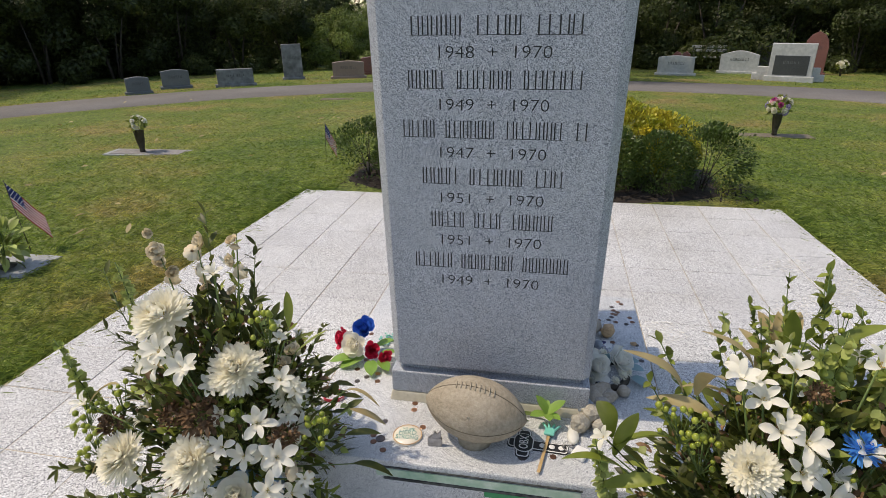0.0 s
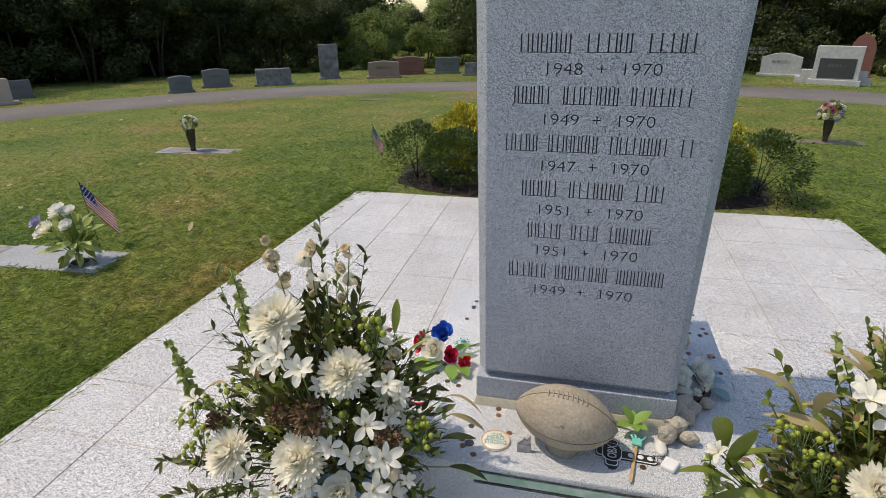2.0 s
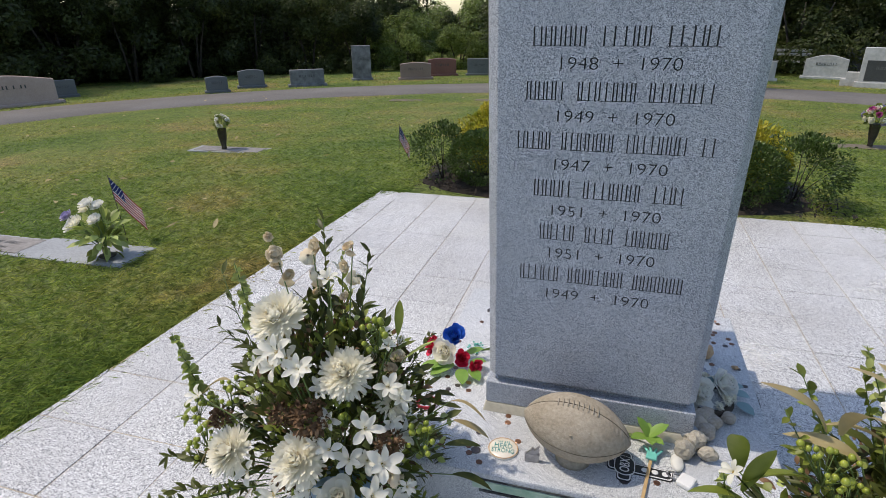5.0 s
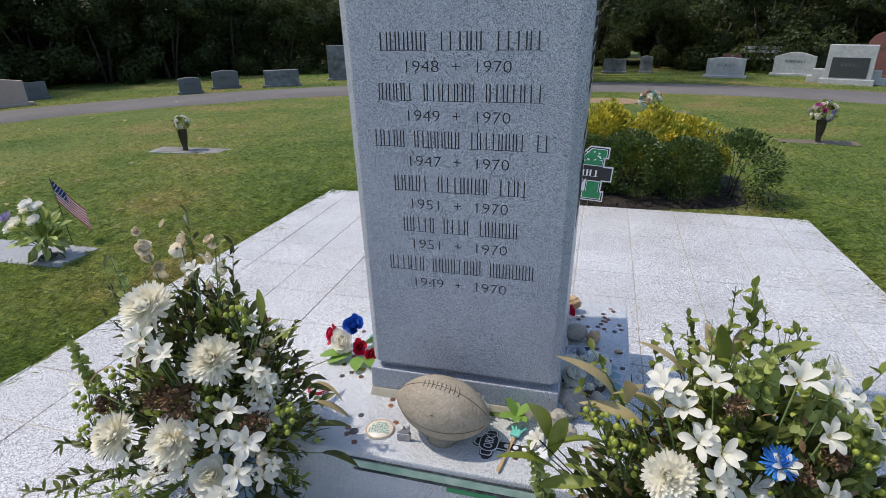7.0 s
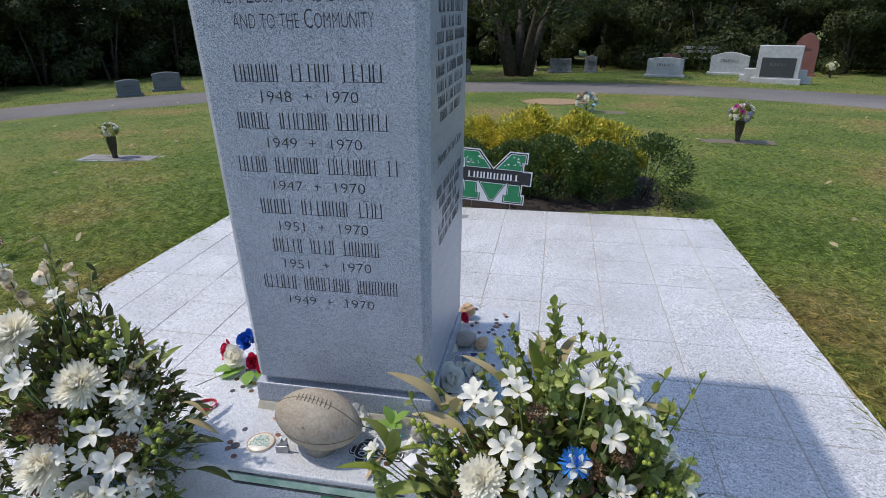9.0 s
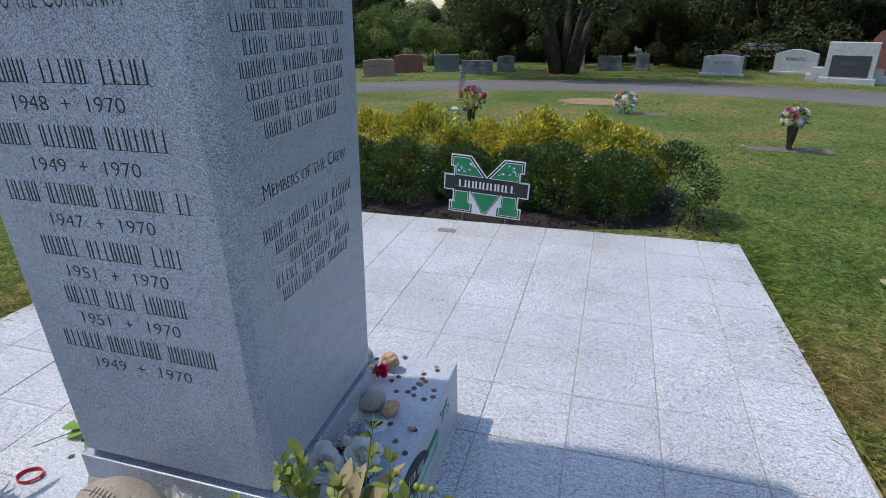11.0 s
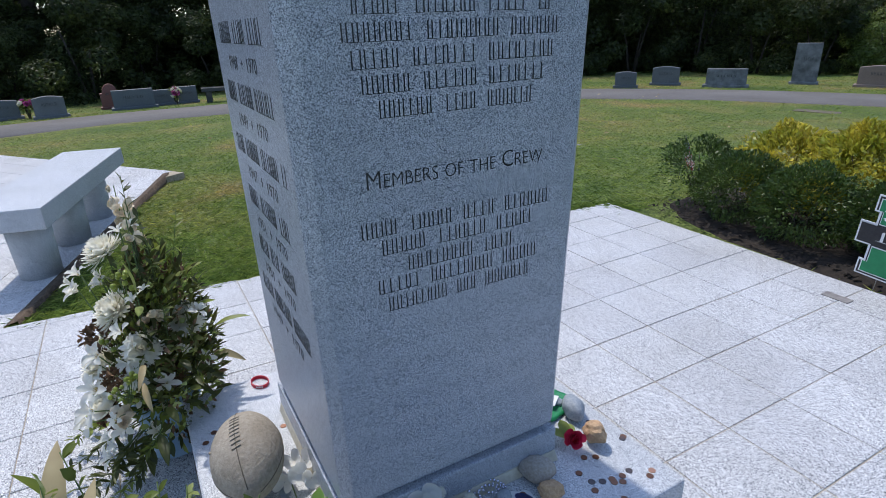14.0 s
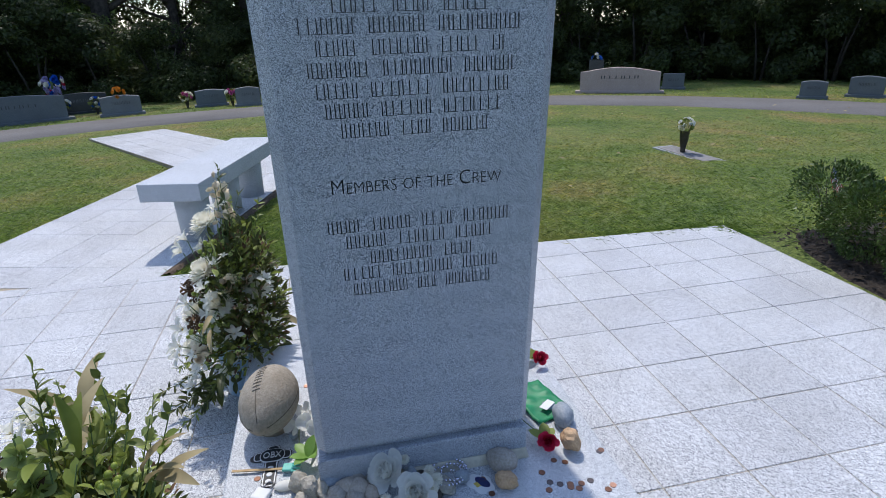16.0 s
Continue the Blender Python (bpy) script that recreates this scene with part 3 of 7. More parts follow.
def build_paving():
    y0 = PAVE_Y1 - PAVE_ROWS * PITCH_Y
    e = 0.004
    bed = slab_bed("pavement", [(pave_left(y0) + e, y0 + e), (pave_right(y0) - e, y0 + e), (pave_right(PAVE_BACK) - e, PAVE_BACK - e), (pave_left(PAVE_BACK) + e, PAVE_BACK - e)], "pale speckled granite tile terrace round the monument")
    me = tile_mesh(PITCH_X - 0.0036, PITCH_Y - 0.0036)
    rng = random.Random(11)
    for i in range(-1, 13):
        for j in range(PAVE_ROWS):
            tx, ty = PAVE_X0 + i * PITCH_X, y0 + j * PITCH_Y
            z, rx, ry = rng.uniform(-0.0012, 0.0008), rng.uniform(-0.12, 0.12), rng.uniform(-0.12, 0.12)
            if 1 < i < 11 and j < PAVE_ROWS - 1:
                put("tile", me, bed, pose(tx + PITCH_X / 2, ty + PITCH_Y / 2, z, rx, ry))
            else:
                cut = cut_tile(tx, tx + PITCH_X, ty, ty + PITCH_Y)
                if cut:
                    put("tile", cut, bed, pose(0, 0, z))
    # first walk: from the terrace past the bench
    s = 0.331
    ax, ay, ang = WALK_A
    m = pose(ax, ay, 0, 0, 0, ang)
    me2 = tile_mesh(s - 0.0036, s - 0.0036)
    corners = [m @ Vector(p) for p in ((0, 0.0, 0), (3.45, 0.0, 0), (3.45, 1.655, 0), (-0.62, 1.655, 0))]
    bed2 = slab_bed("walkway_1", [(c.x, c.y) for c in corners], "pale granite tile walk that leads past the bench")
    bed2.location.z = -0.004
    for i in range(-3, 10):
        for j in range(5):
            q = m @ Vector(((i + 0.5) * s + 0.14, (j + 0.5) * s, 0))
            if q.x < pave_left(q.y) + 0.10 and (i + 0.5) * s + 0.14 < 3.3:
                put("tile", me2, bed2, Matrix.Translation((q.x, q.y, rng.uniform(-0.001, 0.001))) @ pose(0, 0, 0, 0, 0, ang))
    # bare soil along the lawn's cut edge
    vs, fs = [], []
    for i in range(60):
        for j in range(6):
            u = (0, 0, 0.2, 0.55, 0.85, 1)[j]
            q = m @ Vector((0.02 + 3.35 * i / 59, -0.004 - u * (0.075 + 0.02 * noise.noise((i * 0.35, 0, 2))), 0))
            vs.append((q.x, q.y, -0.06 if j in (0, 5) else -0.004 + 0.022 * u + 0.006 * noise.noise((i * 0.9, j * 1.3, 5))))
    for i in range(59):
        for j in range(5):
            fs.append((i * 6 + j, i * 6 + j + 1, i * 6 + j + 7, i * 6 + j + 6))
    tagged(put("soil_strip", mesh_of("soil_strip", vs, fs, SOIL, True)), "bare brown soil along the cut edge of the lawn", "soil", kind="structure")
    # second walk: on to the lane
    bx, by, ang2 = WALK_B
    bed3 = slab_bed("walkway_2", [(-0.2, 0), (6.0, 0), (6.0, 1.324), (-0.2, 1.324)], "pale granite tile walk that runs down to the lane")
    bed3.matrix_basis = pose(bx, by, -0.008, 0, 0, ang2) @ pose(0, 0, 0, 0, 2.2, 0)
    for i in range(18):
        for j in range(4):
            put("tile", me2, bed3, pose((i + 0.5) * s, (j + 0.5) * s, 0))


build_ground()
build_road()

# ---- monument ----
CX, CY = -0.03, 1.79
BASE_TOP = 0.25


def build_monument():
    mon = thing("monument", pose(CX, CY, 0), "tall speckled grey granite memorial shaft with incised writing", "monument")
    put("base", box("base", 1.10, 1.125, BASE_TOP, GRANITE_BASE, 0.006), mon, pose(-0.005, -0.02, 0), "paler granite base slab")
    put("bedding_strip", box("bedding_strip", 1.12, 1.145, 0.008, MORTAR, 0.002), mon, pose(-0.005, -0.02, 0), "cream setting compound")
    put("bedding_strip", box("bedding_strip", 0.638, 0.620, 0.035, MORTAR, 0.004, 2, True, 0.975), mon, pose(-0.003, -0.005, BASE_TOP - 0.002), "cream setting compound")
    put("plinth", box("plinth", 0.622, 0.604, 0.077, GRANITE_DARK, 0.004), mon, pose(-0.003, -0.005, 0.283))
    put("recess", box("recess", 0.565, 0.555, 0.032, GRANITE_DARK), mon, pose(-0.001, -0.002, 0.358))
    # the shaft widens a little upwards and has cut corners
    vs, fs = [], []
    for z, x0, x1, y0, y1, c in ((0.387, -0.307, 0.306, -0.304, 0.302, 0.022), (1.4, -0.329, 0.327, -0.316, 0.340, 0.030), (2.38, -0.350, 0.347, -0.328, 0.372, 0.038), (2.45, -0.31, 0.31, -0.29, 0.33, 0.038)):
        for x, y in ((x0 + c, y0), (x1 - c, y0), (x1, y0 + c), (x1, y1 - c), (x1 - c, y1), (x0 + c, y1), (x0, y1 - c), (x0, y0 + c)):
            vs.append((x, y, z))
    for k in range(3):
        for i in range(8):
            j = (i + 1) % 8
            fs.append((8 * k + i, 8 * k + j, 8 * k + 8 + j, 8 * k + 8 + i))
    fs += [tuple(reversed(range(8))), tuple(24 + i for i in range(8))]
    bm = bmesh.new()
    for v in vs:
        bm.verts.new(v)
    bm.verts.ensure_lookup_table()
    for f in fs:
        bm.faces.new([bm.verts[i] for i in f])
    bmesh.ops.bevel(bm, geom=bm.edges[:], offset=0.002, segments=1, affect="EDGES")
    put("shaft", of_bm("shaft", bm, GRANITE_DARK), mon)

    # front inscription
    def front_y(z):
        return -(0.304 + (z - 0.387) * 0.01185) - 0.0004

    front = [("Their Loss to the University", 0.50, 1.583), ("and to the Community", 0.385, 1.522)]
    for body, w, z in front:
        put("inscription", text_mesh(body, w, 0.046, INCISED_SHADE, 0.0005, -0.012, True), mon, pose(0, front_y(z), z), "incised words")
    rows = [(1.388, 0.435, (6, 5.2, 5.4)), (1.261, 0.447, (5, 7, 7.4)), (1.136, 0.49, (5, 7, 8, 2.2)), (1.010, 0.385, (5, 7, 4)), (0.886, 0.34, (5, 4, 6)), (0.760, 0.44, (6, 8, 7))]
    years = ["1948  +  1970", "1949  +  1970", "1947  +  1970", "1951  +  1970", "1951  +  1970", "1949  +  1970"]
    for k, (z, w, words) in enumerate(rows):
        bar_words(w, 0.045, words, mon, pose(-0.003, front_y(z), z), k)
        z2 = z - 0.0615
        put("inscription", text_mesh(years[k], 0.278, 0.029, INCISED_SHADE, 0.0005, -0.014), mon, pose(-0.003, front_y(z2), z2), "incised years")

    # side inscription
    def side(z):
        return Matrix.Translation((0.306 + (z - 0.387) * 0.0207 + 0.0004, 0.0, z)) @ pose(0, 0, 0, 0, 0, 90)

    right = [(1.586, 0.36, (4, 6, 5)), (1.548, 0.40, (5, 6, 7)), (1.507, 0.34, (5, 4, 5)), (1.467, 0.485, (6, 6, 9)), (1.424, 0.413, (5, 7, 5, 2)), (1.381, 0.456, (7, 8, 6)), (1.338, 0.436, (5, 7, 8)), (1.296, 0.398, (5, 6, 7)), (1.253, 0.337, (6, 4, 6)),
             (1.032, 0.443, (4, 5, 4, 6)), (0.992, 0.364, (5, 6, 5)), (0.949, 0.256, (8, 4)), (0.910, 0.39, (5, 8, 5)), (0.868, 0.351, (8, 3, 7))]
    for k, (z, w, words) in enumerate(right):
        bar_words(w, 0.031, words, mon, side(z) @ pose(0.01, 0, 0), 20 + k, None, 0.0005, 0.8)
    put("inscription", text_mesh("Members of the Crew", 0.40, 0.034, INCISED_SHADE, 0.0005, -0.012, True), mon, side(1.128) @ pose(0.01, 0, 0), "incised words")
    # painted strips on the base
    yb = -0.02 - 0.5625
    for x0, x1, z0, z1, mat, lab in ((-0.28, 0.285, 0.226, 0.232, STAIN_BLACK, "flaking black line"), (-0.29, 0.28, 0.196, 0.223, PAPER_GREEN, "faded mint green strip"), (-0.27, 0.285, 0.184, 0.193, STAIN_BLACK, "flaking black line"), (0.02, 0.29, 0.166, 0.184, PAINT_GREEN, "green strip")):
        put("painted_strip", box("painted_strip", x1 - x0, 0.004, z1 - z0, mat, 0.0008, 1), mon, pose((x0 + x1) / 2, yb - 0.001, z0), lab)
    xb = -0.005 + 0.55
    put("painted_strip", box("painted_strip", 0.004, 0.25, 0.068, PAINT_GREEN, 0.0008, 1), mon, pose(xb + 0.001, 0.145, 0.097), "green painted strip")
    put("painted_strip", box("painted_strip", 0.004, 0.22, 0.034, PAPER_GREEN, 0.0008, 1), mon, pose(xb + 0.0035, 0.148, 0.112), "faded mint green strip")
    s = Soup()
    rng = random.Random(8)
    for k in range(9):
        y, z = 0.365 + rng.uniform(-0.055, 0.055), 0.16 + rng.uniform(-0.03, 0.035)
        s.tube([(xb + 0.0006, y + rng.uniform(-0.03, 0.03), z + rng.uniform(-0.02, 0.02)) for _ in range(4)], 0.0009, 0.0005, 5)
    put("green_scrawl", s.mesh("green_scrawl", PAINT_GREEN), mon, None, "faint green painted scrawl")


build_monument()
build_paving()


# ---- bench ----
def build_bench():
    ob = thing("bench", pose(-3.48, 0.71, 0, 0, 0, 166), "long grey granite bench slab on round pillars", "bench")
    put("seat", box("seat", 1.80, 0.445, 0.13, GRANITE_BASE, 0.006), ob, pose(0, 0, 0.37), "thick slab seat with dark streaks under its edge")
    for x in (-0.60, 0.02, 0.60):
        put("leg", lathe("leg", [(0.116, -0.002), (0.128, 0.371)], GRANITE_BASE, 32, True), ob, pose(x, 0, 0))


build_bench()

# ---- flower kinds, built once and shared ----
def petal_ring(s, n, radius, length, width, tilt, z, rng, curl=0.5, jitter=0.15, blunt=0.6, segs=3, pointed=False, cup=0.45):
    """A ring of petals that lean out by tilt degrees from upright."""
    for i in range(n):
        a = 2 * math.pi * (i + rng.uniform(-0.35, 0.35)) / n
        t = radians(tilt) + rng.uniform(-jitter, jitter)
        L = length * rng.uniform(0.85, 1.12)
        vs, fs = petal_shape(L, width * rng.uniform(0.85, 1.15), curl + rng.uniform(-0.2, 0.2), cup)
        if pointed:
            vs, fs = leaf_shape(L, width * rng.uniform(0.85, 1.1), -curl + rng.uniform(-0.2, 0.3), 0.4, 5, 0.3)
        m = Matrix.Rotation(a, 4, "Z") @ Matrix.Translation((radius, 0, z)) @ Matrix.Rotation(t - math.pi / 2, 4, "Y")
        s.add(vs, fs, m)


def mum_mesh(name, mat, r, seed, layers=13):
    """A full domed chrysanthemum of many narrow petals that curl inwards."""
    rng = random.Random(seed)
    s = Soup()
    for k in range(layers):
        f = k / (layers - 1)
        petal_ring(s, round(40 - 24 * f), r * 0.28 * (1 - f), r * (0.76 - 0.36 * f), r * 0.135, 108 - 94 * f, r * (0.0 + 0.40 * f), rng, 0.75, 0.32, 0.6, cup=0.12)
    return s.mesh(name, mat)


def disc_mesh(name, mat, r, seed):
    rng = random.Random(seed)
    s = Soup()
    for i in range(26):
        a, q = rng.uniform(0, 6.28), r * math.sqrt(rng.random())
        s.tube([(q * math.cos(a), q * math.sin(a), 0), (q * 1.15 * math.cos(a), q * 1.15 * math.sin(a), r * rng.uniform(0.7, 1.2))], r * 0.10, r * 0.05, 4)
    return s.mesh(name, mat)


def ruffled_petal(length, width, rng):
    """A soft petal along +x, narrow at its foot, wavy along its rim and bent back at its tip."""
    vs, fs = [], []
    for t, f in ((0.0, 0.22), (0.28, 0.55), (0.55, 0.95), (0.8, 0.92), (0.95, 0.5), (1.0, 0.15)):
        w = width * 0.5 * f
        z = 0.20 * length * math.sin(math.pi * t * 0.8) - 0.16 * length * t ** 3
        vs += [(length * t, w, z + 0.30 * w + rng.uniform(-0.10, 0.10) * w), (length * t, w * 0.45, z + 0.05 * w), (length * t, -w * 0.45, z + 0.05 * w), (length * t, -w, z + 0.30 * w + rng.uniform(-0.10, 0.10) * w)]
    for k in range(5):
        for j in range(3):
            a = 4 * k + j
            fs.append((a, a + 1, a + 5, a + 4))
    return vs, fs


def lily_mesh(name, mat, r, seed):
    rng = random.Random(seed)
    s = Soup()
    for ring, (tilt, w) in enumerate(((60, 0.54), (46, 0.42))):
        for i in range(3):
            a = 2 * math.pi * (i + 0.5 * ring + rng.uniform(-0.08, 0.08)) / 3
            vs, fs = ruffled_petal(r * rng.uniform(1.0, 1.2), r * w * rng.uniform(0.9, 1.1), rng)
            s.add(vs, fs, Matrix.Rotation(a, 4, "Z") @ Matrix.Translation((r * 0.05, 0, 0.002 * ring)) @ Matrix.Rotation(radians(tilt + rng.uniform(-12, 14)) - math.pi / 2, 4, "Y"))
    return s.mesh(name, mat)


def four_petals(name, mat, r, seed):
    rng = random.Random(seed)
    s = Soup()
    petal_ring(s, 4, r * 0.04, r * 0.95, r * 0.95, 74, 0, rng, 0.3, 0.12, 0.9, 4)
    return s.mesh(name, mat)


def rose_mesh(name, mat, r, seed):
    rng = random.Random(seed)
    s = Soup()
    for k, (n, tilt, L, w) in enumerate(((7, 80, 1.0, 0.95), (6, 62, 0.95, 0.92), (6, 46, 0.88, 0.86), (5, 34, 0.80, 0.88), (5, 24, 0.70, 0.82), (4, 14, 0.60, 0.74))):
        petal_ring(s, n, r * (0.22 - 0.04 * k), r * L, r * w, tilt, r * 0.05 * k, rng, 0.75, 0.1, 0.9, 4)
    return s.mesh(name, mat)


def bud_mesh(name, mat, r):
    return lathe(name, [(0.1 * r, 0), (0.7 * r, 0.5 * r), (0.9 * r, 1.2 * r), (0.6 * r, 2.2 * r), (0.1 * r, 2.8 * r)], mat, 8)


def sprig_soup(s, root, tip, leaf_len, leaf_w, n, rng, stem_r=0.0016, droop=0.1, pairs=True):
    """A twig with leaves along it. Returns the twig's points."""
    root, tip = Vector(root), Vector(tip)
    d = tip - root
    side = d.cross(Vector((0, 0, 1)))
    side = side.normalized() if side.length > 1e-6 else Vector((1, 0, 0))
    bow = rng.uniform(-droop, droop)
    pts = [root + d * t + side * bow * d.length * math.sin(math.pi * t) for t in (0, 0.25, 0.5, 0.75, 1)]
    for i in range(n):
        t = 0.22 + 0.78 * (i + rng.uniform(0, 0.6)) / n
        k = min(3, int(t * 4))
        p = pts[k].lerp(pts[k + 1], t * 4 - k)
        ax = (pts[k + 1] - pts[k]).normalized()
        for sg in (0, 1) if pairs else (0,):
            way = ax * rng.uniform(0.35, 0.9) + rand_way(rng, 0.15) * 0.9
            L = leaf_len * rng.uniform(0.7, 1.15) * (1.0 - 0.35 * t)
            vs, fs = leaf_shape(L, leaf_w * rng.uniform(0.8, 1.2) * L / leaf_len, rng.uniform(0, 0.6), 0.3, 3)
            s.add(vs, fs, along(p, way, rng.uniform(-0.7, 0.7)))
    return pts


def bells_soup(s, root, tip, r, rng):
    """A spike of cup-like calyces."""
    root, tip = Vector(root), Vector(tip)
    n = max(5, int((tip - root).length / (r * 0.85)))
    for i in range(n):
        t = i / n
        p = root.lerp(tip, t)
        for k in range(2 + i % 2):
            a = rng.uniform(0, 6.28)
            ax = (tip - root).normalized()
            o = ax.orthogonal().normalized()
            way = (Matrix.Rotation(a, 3, ax) @ o) + ax * 0.5
            rr = r * (1.1 - 0.6 * t) * rng.uniform(0.8, 1.2)
            ring = Soup()
            petal_ring(ring, 5, rr * 0.15, rr * 0.95, rr * 0.7, 56, 0, rng, 0.2, 0.2, 0.9, 2)
            s.add(ring.v, ring.f, aim(p, way))


MUM = [mum_mesh("petals", PETAL_WHITE, 0.062, 31), mum_mesh("petals", PETAL_WHITE, 0.062, 32), mum_mesh("petals", PETAL_WHITE, 0.062, 33)]
MUM_BLUE = mum_mesh("petals", PETAL_BLUE, 0.044, 34, 5)
MUM_HEART = disc_mesh("heart", PETAL_GOLD, 0.014, 35)
MUM_HEART_WILT = disc_mesh("heart", PETAL_CREAM, 0.017, 36)
LILY = [lily_mesh("petals", PETAL_WHITE, 0.038, 41), lily_mesh("petals", PETAL_WHITE, 0.038, 42), lily_mesh("petals", PETAL_WHITE, 0.036, 40)]
LILY_HEART = disc_mesh("flower_centre", PETAL_GOLD, 0.005, 39)
ROSE_WHITE = rose_mesh("petals", PETAL_WHITE, 0.040, 43)
ROSE_RED = rose_mesh("petals", PETAL_RED, 0.028, 44)
ROSE_ROYAL = rose_mesh("petals", PETAL_ROYAL, 0.028, 44)
ROSE_GREY = rose_mesh("petals", PETAL_GREY, 0.046, 45)


def dried_cluster(name, mat, r, seed):
    """A shrivelled flower head: a ball of small curled brown flakes."""
    rng = random.Random(seed)
    s = Soup()
    for _ in range(150):
        d = rand_way(rng, 0.25)
        vs, fs = leaf_shape(r * rng.uniform(0.25, 0.5), r * rng.uniform(0.2, 0.36), rng.uniform(-1.5, 1.5), 0.6, 3)
        s.add(vs, fs, along(d * r * rng.uniform(0.45, 1.0), d + rand_way(rng) * 1.1, rng.uniform(-2, 2)))
    return s.mesh(name, mat)


WILT = [dried_cluster("petals", PETAL_BROWN, 0.030, 46), dried_cluster("petals", PETAL_BROWN, 0.030, 38)]
CREAM = rose_mesh("petals", PETAL_CREAM, 0.017, 47)
BERRY_ME = lathe("berry", [(0.001, -0.0085), (0.006, -0.006), (0.0085, 0), (0.006, 0.006), (0.001, 0.0085)], BERRY, 9)


def arrangement(origin, flowers, spikes, sprigs, dry, berries, seed, fill, pot_at, label, bloom=1.0):
    """A fan of cut flowers in a pot. Places are measured from the pot's foot."""
    rng = random.Random(seed)
    ob = thing("flower_arrangement", pose(*origin), label, "flowers", "funeral flower arrangements")
    pot = put("pot", lathe("pot", [(0.075, 0), (0.09, 0.01), (0.105, 0.19), (0.112, 0.20), (0.112, 0.215), (0.10, 0.215)], POT_BLUE, 28), ob, pose(*pot_at), "powder blue plastic pot")
    heart = Vector(pot_at) + Vector((0, 0, 0.20))
    def stem(pts, r0, r1):
        one = Soup()
        one.tube(pts, r0, r1, 5)
        put("stem", one.mesh("stem", STEM), ob)
    kinds = {"mum": (MUM, MUM_HEART, "white chrysanthemum"), "wilt_mum": (MUM, MUM_HEART_WILT, "white chrysanthemum browning at its heart"), "lily": (LILY, LILY_HEART, "white lily"), "rose": ([ROSE_WHITE], None, "white rose"),
             "brown": (WILT, None, "withered brown blossom"), "blue": ([MUM_BLUE], None, "dyed blue chrysanthemum")}
    for k, (kind, x, y, z, wx, wy, wz, size) in enumerate(flowers):
        meshes, mid, lab = kinds[kind]
        wz += 0.5
        m = aim((x, y, z), (wx, wy, wz), spin=rng.uniform(0, 6.28)) @ Matrix.Scale(size * (bloom if kind in ("mum", "wilt_mum", "blue") else 0.5 + 0.5 * bloom), 4)
        b = put("blossom", meshes[k % len(meshes)], ob, m @ Matrix.Scale(0.95 if bloom > 1 else 1.02, 4) if kind == "lily" else m, lab)
        if mid:
            put("flower_centre" if kind == "lily" else "heart", mid, b, pose(0, 0, 0.004 if kind == "lily" else 0.014), "yellow stamens" if kind == "lily" else "golden heart")
        if kind == "lily":
            for _ in range(1 if rng.random() < 0.6 else 0):
                o = rand_way(rng) * rng.uniform(0.034, 0.048)
                way = Vector((wx, wy, wz)).normalized()
                o -= way * o.dot(way) * 1.3
                put("blossom", LILY[rng.randrange(3)], ob, aim(Vector((x, y, z)) + o, way + o * 9 + rand_way(rng) * 0.3, spin=rng.uniform(0, 6.28)) @ Matrix.Scale(size * rng.uniform(0.55, 0.85), 4), lab)
        p = Vector((x, y, z))
        stem([heart, heart.lerp(p, 0.5) + Vector((0, 0, -0.02)), p - Vector((wx, wy, wz)).normalized() * 0.004], 0.003, 0.002)
    for x, y, z, mat, length, width, n in sprigs:
        s = Soup()
        tip = Vector((x, y, z))
        stem(sprig_soup(s, heart.lerp(tip, 0.35), tip, length, width, n, rng), 0.0022, 0.001)
        tagged(put("leafy_sprig", s.mesh("leafy_sprig", mat), ob), kind="stuff")
    for x, y, z, mat, r in spikes:
        tip = Vector((x, y, z))
        if mat is PETAL_CREAM:
            for k in range(6):
                q = heart.lerp(tip, 0.80 + 0.034 * k) + rand_way(rng) * 0.018
                put("blossom", CREAM, ob, aim(q, rand_way(rng, 0.4)) @ Matrix.Scale(rng.uniform(0.7, 1.3), 4), "shrivelled cream blossom")
            stem([heart, heart.lerp(tip, 0.5), tip], 0.003, 0.0015)
            continue
        s = Soup()
        rise = min(0.20, max(0.06, (tip.z - heart.z) * 0.55))
        root = Vector((tip.x + (heart.x - tip.x) * 0.12, tip.y + (heart.y - tip.y) * 0.12, tip.z - rise))
        bells_soup(s, root, tip, r * (1.0 if bloom > 1 else 1.3), rng)
        stem([heart, heart.lerp(root, 0.55), root, tip], 0.003, 0.0015)
        tagged(put("flower_spike", s.mesh("flower_spike", mat), ob), kind="stuff")
    for x, y, z, wx, wy, wz, L, w, mat in dry:
        L *= 0.60 if mat is LEAF_DRY else 0.72
        vs, fs = leaf_shape(L, w * (0.62 if mat is LEAF_DRY else 0.58), rng.uniform(0.7, 1.7) if mat is LEAF_DRY else rng.uniform(0.1, 0.9), 0.5, 9)
        p = Vector((x, y, z))
        way = Vector((wx, wy, wz)).normalized()
        put("broad_leaf", mesh_of("broad_leaf", vs, fs, mat, True), ob, along(p - way * L * 0.5, way, rng.uniform(-0.5, 0.5)))
        stem([heart, p - way * L * 0.5], 0.003, 0.0015)
